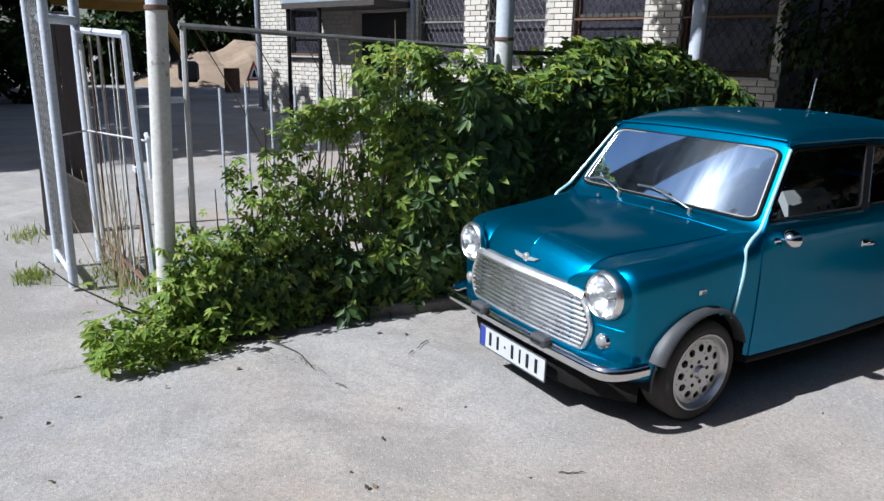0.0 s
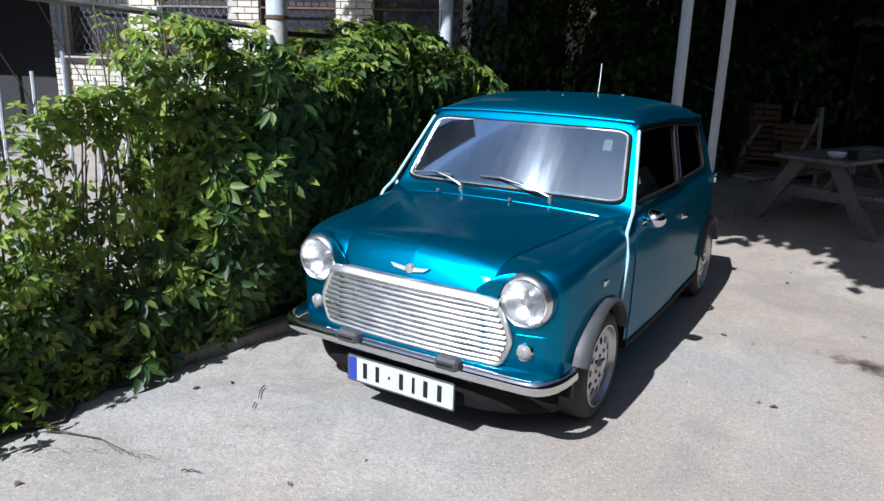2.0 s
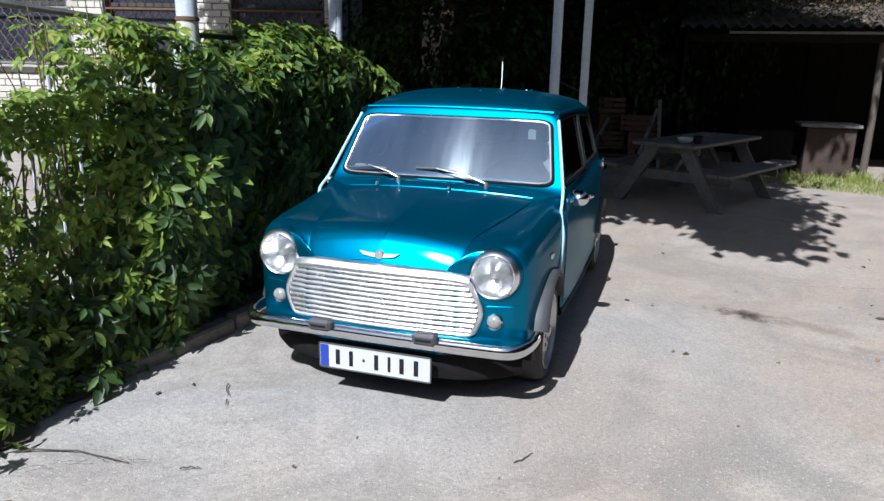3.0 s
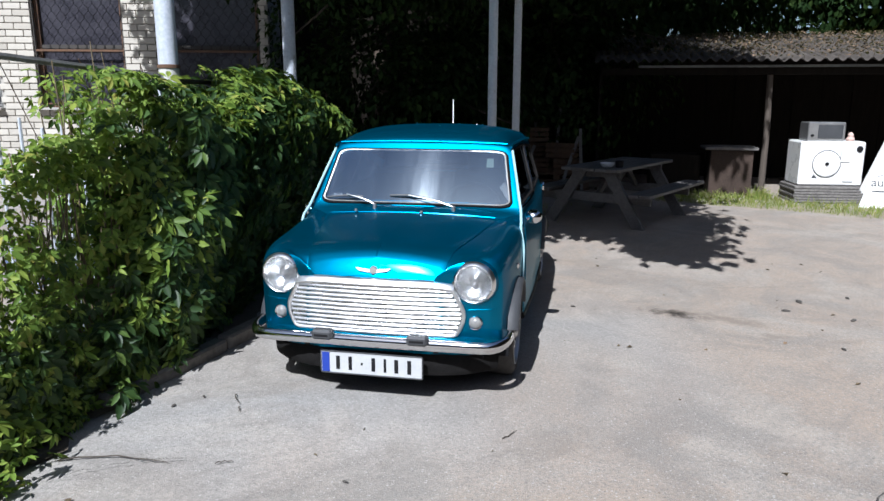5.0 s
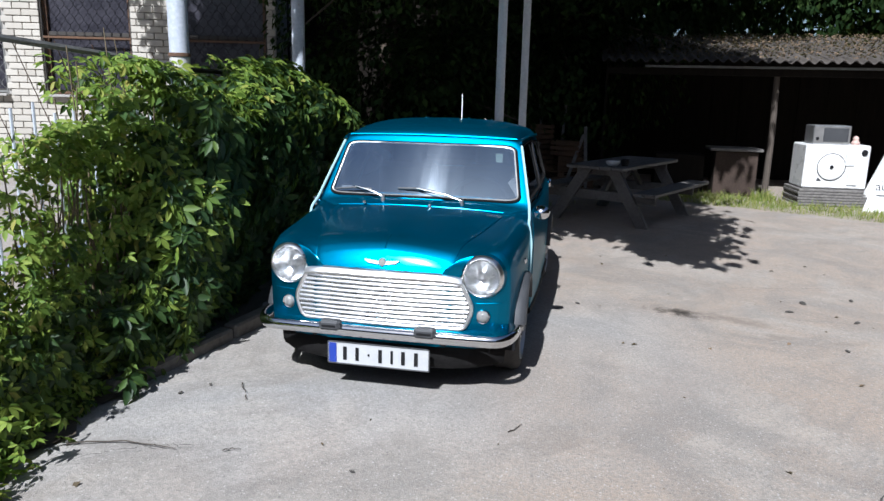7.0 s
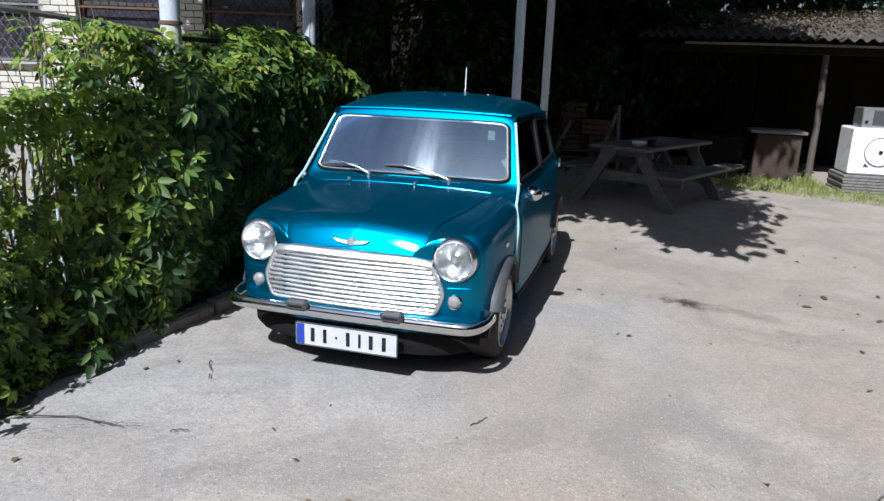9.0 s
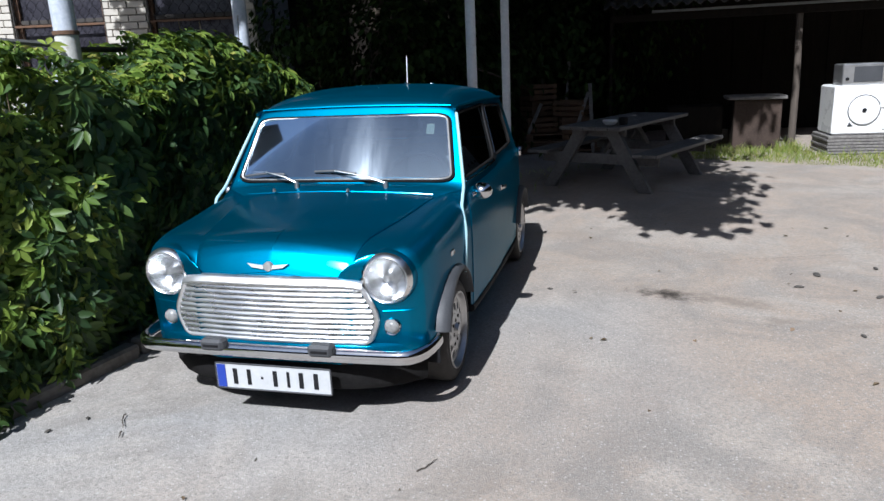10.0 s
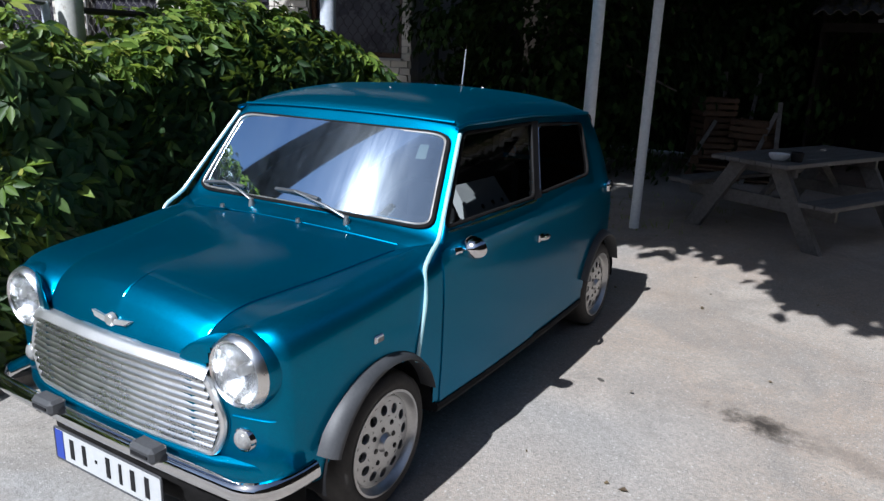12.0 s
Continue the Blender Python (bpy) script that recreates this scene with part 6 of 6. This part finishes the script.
# ---- grass and weeds ----
def build_grass():
    rng = random.Random(17)

    def blades(name, spots, label):
        vs, fs = [], []
        for x, y, h in spots:
            a, b = rng.uniform(0, 2 * math.pi), rng.uniform(0, 2 * math.pi)
            w, l = rng.uniform(0.003, 0.006), h * rng.uniform(0.2, 0.8)
            dx, dy = math.cos(a) * w, math.sin(a) * w
            ex, ey = math.cos(b) * l, math.sin(b) * l
            n = len(vs)
            vs += [(x - dx, y - dy, 0), (x + dx, y + dy, 0), (x + dx * 0.7 + ex * 0.4, y + dy * 0.7 + ey * 0.4, h * 0.65), (x - dx * 0.7 + ex * 0.4, y - dy * 0.7 + ey * 0.4, h * 0.65), (x + ex, y + ey, h)]
            fs += [(n, n + 1, n + 2, n + 3), (n + 3, n + 2, n + 4)]
        me = bpy.data.meshes.new(name)
        me.from_pydata(vs, [], fs)
        ob = part(name, me, GRASS, None, kind="stuff")
        return tagged(ob, label, "grass", kind="stuff")

    spots = []
    for _ in range(15000):
        x = rng.uniform(2.0, 7.5)
        edge = 7.12 - 0.42 * (x - 3) + 0.16 * noise.noise((x * 2.3, 0.4, 3.0))
        y = lerp(edge, 8.5 - 0.02 * x, rng.random() ** 1.25)
        if 3.78 < x < 4.78 and y > 7.68:
            continue
        spots.append((x, y, abs(rng.gauss(0.04, 0.03)) * min(1.3, 0.5 + 1.5 * (y - edge)) + 0.015))
    for _ in range(240):
        spots.append((3.52 + rng.gauss(0, 0.10), 8.1 + rng.gauss(0, 0.10), rng.uniform(0.06, 0.22)))
    blades("grass", spots, "thin sunlit grass strip before the shed")
    spots = []
    for cx, cy, r, n in ((-3.05, -1.95, 0.10, 260), (-4.35, -1.93, 0.14, 160), (-2.85, -1.45, 0.22, 240), (-2.5, -1.35, 0.16, 200), (0.4, 6.4, 0.4, 110), (0.2, 5.2, 0.25, 140), (-0.9, 5.6, 0.9, 260)):
        for _ in range(n):
            spots.append((cx + rng.gauss(0, r), cy + rng.gauss(0, r * 0.6), abs(rng.gauss(0.03, 0.03)) + 0.012))
    stalks = Geo()
    for _ in range(46):
        x, y = -2.72 + rng.gauss(0, 0.20), -1.40 + rng.gauss(0, 0.05)
        h, a, l = rng.uniform(0.2, 0.75), rng.uniform(0, 2 * math.pi), rng.uniform(0.05, 0.35)
        stalks.tube([(x, y, 0), (x + 0.3 * l * math.cos(a), y + 0.3 * l * math.sin(a), 0.6 * h), (x + l * math.cos(a), y + 0.5 * l * math.sin(a), h)], [0.0035, 0.003, 0.0015], 4)
    solo("dry_stalks", stalks, STRAW, "dry straw-coloured stalks caught in the wicket gate", "stalks", kind="stuff")
    blades("weed_tufts", spots, "dry grass tufts growing through the asphalt")


STRAW = surface("dry_straw", (0.26, 0.20, 0.11), (0.46, 0.38, 0.23), (0.8, 0.95), 12, 60, 0.2)
build_grass()


# ---- trees ----
def build_tree(name, label, at, height, blobs, leaves, seed, size=(0.09, 0.15), trunk_r=0.18, limbs=True):
    rng = random.Random(seed)
    t = thing(name, label, "tree", at)
    base = Vector(at)
    top = base + Vector((rng.gauss(0, 0.3), rng.gauss(0, 0.3), height * 0.6))
    g = Geo()
    pts = [base + Vector((0, 0, -0.05))] + [base.lerp(top, k) + Vector((rng.gauss(0, 0.06), rng.gauss(0, 0.06), 0)) for k in (0.25, 0.5, 0.75, 1.0)]
    g.tube(pts, [trunk_r * 1.25, trunk_r, trunk_r * 0.85, trunk_r * 0.65, trunk_r * 0.45], 10)
    part("trunk", g, BARK, t)
    if limbs:
        lg = Geo()
        for c, r in blobs:
            c = Vector(c)
            s = base.lerp(top, rng.uniform(0.55, 1.0))
            mid = s.lerp(c, 0.5) + Vector((rng.gauss(0, 0.2), rng.gauss(0, 0.2), 0.25))
            lg.tube([s, mid, c], [trunk_r * 0.38, trunk_r * 0.26, 0.03], 7)
            for _ in range(3):
                e = c + Vector((rng.gauss(0, r[0] * 0.5), rng.gauss(0, r[1] * 0.5), rng.gauss(0, r[2] * 0.4)))
                lg.tube([mid.lerp(c, rng.uniform(0.3, 1.0)), e], [0.03, 0.01], 5)
        part("limb_work", lg, BARK, t)
    spots = []
    total = sum(r[0] * r[1] for _, r in blobs)
    for c, r in blobs:
        c = Vector(c)
        n = int(leaves * r[0] * r[1] / total)
        clumps = []
        for _ in range(max(6, n // 26)):
            d = Vector((rng.gauss(0, 1), rng.gauss(0, 1), rng.gauss(0, 1))).normalized() * rng.random() ** 0.45
            clumps.append(c + Vector((d.x * r[0], d.y * r[1], d.z * r[2])))
        for _ in range(n):
            q = rng.choice(clumps) + Vector((rng.gauss(0, 0.17), rng.gauss(0, 0.17), rng.gauss(0, 0.12)))
            out = (q - c).normalized() + Vector((0, 0, 0.7))
            spots.append((q, out, rng.uniform(*size)))
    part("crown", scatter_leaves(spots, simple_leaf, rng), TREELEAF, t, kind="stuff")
    return t


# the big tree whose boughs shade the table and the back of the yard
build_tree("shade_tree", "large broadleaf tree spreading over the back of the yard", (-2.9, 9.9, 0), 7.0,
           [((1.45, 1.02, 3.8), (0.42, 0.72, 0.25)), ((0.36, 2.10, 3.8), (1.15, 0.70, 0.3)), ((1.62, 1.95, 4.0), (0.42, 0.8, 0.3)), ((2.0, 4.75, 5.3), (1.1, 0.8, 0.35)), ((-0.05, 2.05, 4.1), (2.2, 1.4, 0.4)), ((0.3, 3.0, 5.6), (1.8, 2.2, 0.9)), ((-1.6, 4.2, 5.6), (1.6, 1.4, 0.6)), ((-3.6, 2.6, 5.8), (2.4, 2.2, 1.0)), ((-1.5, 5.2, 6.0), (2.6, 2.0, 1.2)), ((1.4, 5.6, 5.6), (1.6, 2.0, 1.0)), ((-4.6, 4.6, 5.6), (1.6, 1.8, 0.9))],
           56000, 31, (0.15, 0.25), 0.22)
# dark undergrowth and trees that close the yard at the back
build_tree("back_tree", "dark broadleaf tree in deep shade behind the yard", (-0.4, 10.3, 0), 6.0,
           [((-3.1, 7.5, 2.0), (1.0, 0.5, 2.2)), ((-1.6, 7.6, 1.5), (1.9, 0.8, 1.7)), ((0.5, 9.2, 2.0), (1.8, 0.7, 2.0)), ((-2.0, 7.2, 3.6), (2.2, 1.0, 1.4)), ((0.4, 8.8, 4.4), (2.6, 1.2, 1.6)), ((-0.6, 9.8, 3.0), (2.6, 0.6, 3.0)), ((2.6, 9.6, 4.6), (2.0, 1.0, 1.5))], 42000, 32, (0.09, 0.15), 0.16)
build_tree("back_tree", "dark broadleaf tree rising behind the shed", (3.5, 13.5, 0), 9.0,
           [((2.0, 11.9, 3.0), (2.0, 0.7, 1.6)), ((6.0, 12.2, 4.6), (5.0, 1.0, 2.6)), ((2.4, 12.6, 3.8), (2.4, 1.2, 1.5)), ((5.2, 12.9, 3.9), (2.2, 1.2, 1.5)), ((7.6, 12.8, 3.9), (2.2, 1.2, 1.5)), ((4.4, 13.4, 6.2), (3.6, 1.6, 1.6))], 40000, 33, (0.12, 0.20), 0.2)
# street trees beyond the gate; the first two unseen, added to shade the road
build_tree("street_tree", "unseen broadleaf tree added to shade the road", (-15.0, -7.0, 0), 9.0,
           [((-12.0, -4.5, 7.0), (2.6, 2.4, 1.0)), ((-16.5, -4.3, 7.2), (3.2, 2.5, 1.2)), ((-12.5, -8.5, 7.2), (3.2, 3.0, 1.3)), ((-17.5, -8.5, 7.4), (3.4, 3.2, 1.3))], 20000, 34, (0.34, 0.55), 0.24)
build_tree("street_tree", "unseen broadleaf tree added to shade the road", (-24.0, -7.0, 0), 9.0,
           [((-22.0, -3.4, 7.2), (3.4, 3.2, 1.3)), ((-27.5, -2.5, 7.2), (3.4, 3.6, 1.3)), ((-23.0, -9.0, 7.4), (3.6, 3.4, 1.3)), ((-29.0, -8.5, 7.4), (3.6, 3.4, 1.3))], 16000, 36, (0.36, 0.58), 0.24)
build_tree("street_bush", "low dark bush in the shade beyond the gate", (-21.0, -3.2, 0), 3.0,
           [((-21.0, -4.4, 1.7), (1.5, 2.4, 1.8)), ((-21.5, -1.5, 1.3), (1.2, 1.2, 1.4)), ((-19.0, -4.6, 0.9), (1.2, 1.4, 1.0))], 5200, 51, (0.20, 0.34), 0.12)
build_tree("street_tree", "low dark bushy tree beyond the gate", (-24.5, -4.2, 0), 5.0,
           [((-24.5, -4.6, 2.0), (1.6, 2.2, 2.0)), ((-25.5, -2.2, 3.2), (1.6, 2.0, 1.6)), ((-26, -6.5, 3.2), (1.6, 2.4, 2.4))], 4200, 39, (0.26, 0.42), 0.2)
build_tree("street_bush", "low dark bush in the shade across the road", (-33.2, 2.6, 0), 3.2,
           [((-33.2, 2.4, 1.6), (1.0, 2.4, 1.7)), ((-33.4, -1.0, 1.5), (1.0, 2.2, 1.6))], 3200, 57, (0.24, 0.40), 0.12)
for k, (x, y) in enumerate(((-34.5, 13.0), (-38.5, 9.3), (-35.5, 5.5), (-34.5, -1.0), (-34.0, -7.5), (-33.0, -14.0))):
    build_tree("street_tree", "dark bushy tree on the far side of the road", (x, y, 0), 7.0,
               [((x, y, 2.4), (1.6, 3.6, 2.4)), ((x - 1.0, y + 1.0, 5.6), (1.8, 3.8, 2.2)), ((x + 0.5, y - 2.0, 3.6), (1.6, 2.6, 2.2))], 3600, 40 + k, (0.34, 0.55), 0.25)


# ---- beyond the fence: sand, warning sign, drum, digger arm ----
def build_street():
    n = 26
    vs, fs = [], []
    for j in range(n + 1):
        for i in range(n + 1):
            x, y = -33 + (i / n - 0.5) * 8.0, 9.5 + (j / n - 0.5) * 14.0
            r = math.hypot((x + 33) / 4.0, (y - 9.5) / 7.0)
            h = max(0, 1 - r) ** 0.85 * 2.25 + 0.9 * noise.noise((x * 0.8, y * 0.8, 1)) * max(0, 1 - r)
            vs.append((x, y, h - 0.02))
    for j in range(n):
        for i in range(n):
            fs.append((j * (n + 1) + i, j * (n + 1) + i + 1, (j + 1) * (n + 1) + i + 1, (j + 1) * (n + 1) + i))
    solo("sand_mound", Geo().add(vs, fs), SAND, "large mound of brown sand beside the road", "sand", sharp=0)
    kb = Geo().box((-21.5, 4.0, 0.05), (0.2, 22, 0.12), Matrix.Rotation(radians(6), 4, "Z"))
    solo("road_kerb", kb, CONCRETE, "pale concrete kerb along the road", "kerb", kind="structure")
    sg = thing("roadworks_sign", "triangular roadworks warning sign on a low stand", "road sign", (-25.5, 6.3, 0))
    c = Vector((-25.2, 6.35, 0))
    d, up = Vector((-0.45, 0.89, 0)), Vector((0, 0, 1))
    def tri(s, z0, off):
        o = Vector((0.89, 0.45, 0)) * off
        return [c - d * s + up * z0 + o, c + d * s + up * z0 + o, c + up * (z0 + s * 1.75) + o]
    part("red_border", Geo().slab(tri(0.42, 0.45, 0), (-0.02, -0.01, 0)), REDPAINT, sg)
    part("white_field", Geo().slab(tri(0.28, 0.525, 0.012), (-0.006, -0.003, 0)), WHITE, sg)
    part("black_figure", Geo().slab([c + d * a + up * z + Vector((0.89, 0.45, 0)) * 0.02 for a, z in ((-0.14, 0.58), (0.14, 0.58), (0.05, 0.72), (0.02, 0.86), (-0.06, 0.80))], (-0.004, -0.002, 0)), BLACK, sg)
    for s in (-0.3, 0.3):
        part("stand_leg", Geo().tube([c + d * s, c + d * s + up * 0.6], 0.02, 6), DARKIRON, sg)
    solo("steel_drum", Geo().lathe([(0.0, 0.0), (0.29, 0.0), (0.29, 0.3), (0.305, 0.31), (0.29, 0.32), (0.29, 0.6), (0.305, 0.61), (0.29, 0.62), (0.29, 0.9), (0.0, 0.9)], Matrix.Translation((-25.6, 5.6, 0)), 24), RUST, "rusty brown steel drum beside the warning sign", "drum")
    dg = thing("digger_arm", "yellow excavator with its arm lowered beyond the gate", "excavator", (-27.5, -1.2, 0))
    part("boom", Geo().tube([(-28.5, -3.4, 2.6), (-28.2, -1.2, 3.5), (-28.0, 1.0, 3.25), (-27.9, 2.6, 3.2), (-27.8, 3.3, 3.3)], [0.45, 0.42, 0.36, 0.34, 0.30], 6), YELLOW, dg)
    part("stick", Geo().tube([(-27.8, 3.25, 3.4), (-27.3, 4.3, 1.2)], [0.22, 0.13], 6), YELLOW, dg)
    part("bucket", Geo().box((-27.2, 4.35, 0.72), (0.7, 0.7, 0.8), None, 0.12), DARKIRON, dg)
    part("cab", Geo().box((-29.0, -4.2, 1.9), (2.0, 1.8, 2.2), None, 0.15), YELLOW, dg)
    part("track", Geo().box((-29.0, -4.2, 0.4), (2.6, 2.2, 0.8), None, 0.25), DARKIRON, dg)
    bf = thing("board_panel", "weathered brown board panel leaning beyond the gate", "panel", (-4.4, -1.6, 0))
    for k in (1, 2):
        part("board", Geo().box((-4.45 + 0.006 * k, -1.735 + 0.135 * k, 1.05), (0.03, 0.13, 1.62), None, 0.004), BROWNBOARD, bf)
    solo("stone_slab", Geo().slab([(-4.35, -1.80, -0.02), (-4.28, -1.40, -0.02), (-4.28, -1.42, 0.40), (-4.35, -1.78, 0.66)], (-0.08, 0.02, 0)), DIRTKERB, "leaning grey concrete slab behind the gate", "slab")


SAND = surface("brown_sand", (0.17, 0.125, 0.085), (0.30, 0.225, 0.155), (0.9, 0.98), 1.2, 20, 0.5, dist=0.05)
REDPAINT = surface("faded_red_paint", (0.42, 0.05, 0.03), (0.55, 0.10, 0.06), (0.5, 0.7), 4, 40, 0.05)
YELLOW = surface("worn_yellow_paint", (0.36, 0.17, 0.03), (0.58, 0.30, 0.05), (0.45, 0.65), 1.5, 20, 0.1)
BROWNBOARD = surface("weathered_brown_board", (0.052, 0.040, 0.038), (0.11, 0.084, 0.076), (0.8, 0.95), 2, 30, 0.2, stretch=(5, 5, 0.4))
build_street()


# ---- marks and twigs on the asphalt ----
def build_twigs():
    rng = random.Random(6)

    def twig(p0, p1, r, label="thin dry twig lying on the asphalt"):
        a, b = Vector(p0), Vector(p1)
        s = (b - a).cross(Vector((0, 0, 1))).normalized()
        k = (b - a).length
        pts = [a.lerp(b, t) + s * k * 0.05 * math.sin(5 * t + p0[0] * 9) + Vector((0, 0, r + 0.006 * math.sin(9 * t) ** 2)) for t in np.linspace(0, 1, 7)]
        solo("twig", Geo().tube(pts, [r, r, r, r * 0.9, r * 0.8, r * 0.7, r * 0.4], 5), TWIGBARK, label, "twig", group="twigs on the asphalt")

    twig((-1.12, -0.83, 0), (-0.66, -0.745, 0), 0.0032, "long thin dry twig lying on the asphalt")
    twig((-0.46, -0.73, 0), (-0.39, -0.70, 0), 0.0026)
    twig((0.69, -0.27, 0), (0.75, -0.18, 0), 0.0026)
    twig((-0.71, -0.06, 0), (-0.64, -0.18, 0), 0.0028)
    twig((-0.62, -0.20, 0), (-0.60, -0.25, 0), 0.0028)
    for x, y, r in ((2.61, 2.37, 0.030), (2.59, 1.31, 0.016), (0.12, -0.76, 0.009), (3.0, 2.55, 0.020), (2.45, 2.1, 0.022), (2.85, 1.95, 0.022), (0.95, 1.9, 0.014), (-0.95, -0.25, 0.012), (-0.86, -0.12, 0.010)):
        solo("soil_crumb", Geo().lathe([(0.0, 0.5 * r), (0.6 * r, 0.38 * r), (r, 0.0), (0.9 * r, -0.2 * r)], Matrix.Translation((x, y, 0.004)) @ Matrix.Rotation(rng.uniform(0, 6), 4, "Z") @ Matrix.Diagonal((1.5, 0.7, 0.7, 1)), 9), TAR, "small dark crumb of soil on the asphalt", "crumb", group="crumbs on the asphalt")
    spots = []
    for _ in range(150):
        x, y = rng.uniform(-1.3, 5.0), rng.uniform(-2.2, 7.0)
        if abs(x) < 0.8 and -0.1 < y < 3.1:
            continue
        spots.append(((x, y, 0.006), (rng.gauss(0, 0.2), rng.gauss(0, 0.2), 1), rng.uniform(0.02, 0.045)))
    me = scatter_leaves(spots, simple_leaf, rng)
    solo("fallen_leaves", me, LITTER, "a few dry leaves scattered on the asphalt", "leaves", kind="stuff")

    # petals blown on to the car roof
    spots = [((x, y, roof_height(y) - 0.10 * x * x + 0.004), (rng.gauss(0, 0.2), 0, 1), 0.016) for x, y in ((-0.11, 1.52), (0.14, 1.62), (0.22, 1.95), (-0.2, 1.8), (0.05, 1.4), (0.3, 1.7))]
    solo("fallen_petals", scatter_leaves(spots, simple_leaf, rng), PAPER, "a few pale petals lying on the car roof", "petals", kind="stuff")
    # cracks
    for seed, pts in ((1, ((-1.25, -1.95), (-1.22, -1.4), (-1.24, -0.84))), (2, ((-1.0, -0.95), (-0.80, -0.80), (-0.60, -0.74))), (3, ((1.3, -1.2), (2.1, -0.6), (2.6, 0.4))), (4, ((2.0, 2.6), (3.1, 2.9), (4.4, 2.6)))):
        rr = random.Random(seed)
        vs = []
        for (x0, y0), (x1, y1) in zip(pts, pts[1:]):
            for i in range(14):
                t = i / 14
                x, y = lerp(x0, x1, t) + rr.gauss(0, 0.008), lerp(y0, y1, t) + rr.gauss(0, 0.008)
                d = Vector((y1 - y0, x0 - x1, 0)).normalized() * rr.uniform(0.0008, 0.0026)
                vs += [(x - d.x, y - d.y, 0.0145), (x + d.x, y + d.y, 0.0145)]
        g = Geo().add(vs, [(2 * i, 2 * i + 1, 2 * i + 3, 2 * i + 2) for i in range(len(vs) // 2 - 1)])
        solo("asphalt_crack", g, TAR, "fine dark crack in the asphalt", "crack", group="asphalt cracks", sharp=0)
    # soil strip under the hedge
    west, east = [], []
    for i in range(28):
        s = -0.10 + 0.205 * i
        p, d = fence_at(s)
        nr = Vector((d.y, -d.x, 0))
        west.append(p - nr * (0.35 + 0.05 * math.sin(i * 1.9)))
        east.append(p + nr * (lerp(0.24, 0.50, min(1, max(0, s / 2.3))) + 0.06 * math.sin(i * 2.7) + 0.04 * math.sin(i * 0.9)))
    vs = [(q.x, q.y, 0.010) for q in west] + [((a.x + b.x) / 2, (a.y + b.y) / 2, 0.035) for a, b in zip(west, east)] + [(q.x, q.y, 0.010) for q in east]
    n = len(west)
    fs = [(i, i + 1, n + i + 1, n + i) for i in range(n - 1)] + [(n + i, n + i + 1, 2 * n + i + 1, 2 * n + i) for i in range(n - 1)]
    solo("soil_bed", Geo().add(vs, fs), SOIL, "dark soil strip under the hedge with leaf litter", "soil", kind="structure", sharp=0)
    fl = []
    for _ in range(46):
        y = -0.37 + rng.gauss(0, 0.06)
        fl.append(((-1.50 + rng.gauss(0, 0.05), y - 0.05, 0.68 + rng.gauss(0, 0.06)), (1, -0.3, 0.3), rng.uniform(0.014, 0.024)))
    solo("blue_flowers", scatter_leaves(fl, palmate, rng), BLUEPETAL, "pale blue wild flowers among the hedge stems", "flowers", kind="stuff")


TWIGBARK = surface("dark_twig_bark", (0.030, 0.023, 0.018), (0.070, 0.055, 0.042), (0.8, 0.95), 20, 90, 0.3, dist=0.002)
TAR = surface("black_tar", (0.040, 0.036, 0.032), (0.085, 0.076, 0.066), (0.85, 0.97), 14, 80, 0.5, dist=0.01)
SOIL = surface("dark_soil", (0.040, 0.031, 0.023), (0.105, 0.083, 0.060), (0.9, 0.98), 9, 60, 0.8, dist=0.02)
BLUEPETAL = surface("pale_blue_petal", (0.22, 0.30, 0.62), (0.36, 0.44, 0.72), (0.6, 0.8), 30, 90, 0.1)
build_twigs()


# ---- plain unseen walls where the walk never looks, added to darken reflections ----
solo("wall_east", Geo().box((9.0, -1.0, 3.8), (0.25, 26.0, 7.6)), DARKBOARD, "unseen dark wall added to darken reflections in the yard", "wall", kind="structure")
solo("wall_south", Geo().box((-8.0, -14.0, 2.4), (39.0, 0.25, 4.8)), DARKBOARD, "unseen dark wall added to darken reflections in the yard", "wall", kind="structure")
solo("wall_west", Geo().box((-26.6, -14.1, 19.0), (3.2, 3.6, 38.0)), DARKBOARD, "plain dark end of a tall neighbouring building", "wall", kind="structure")
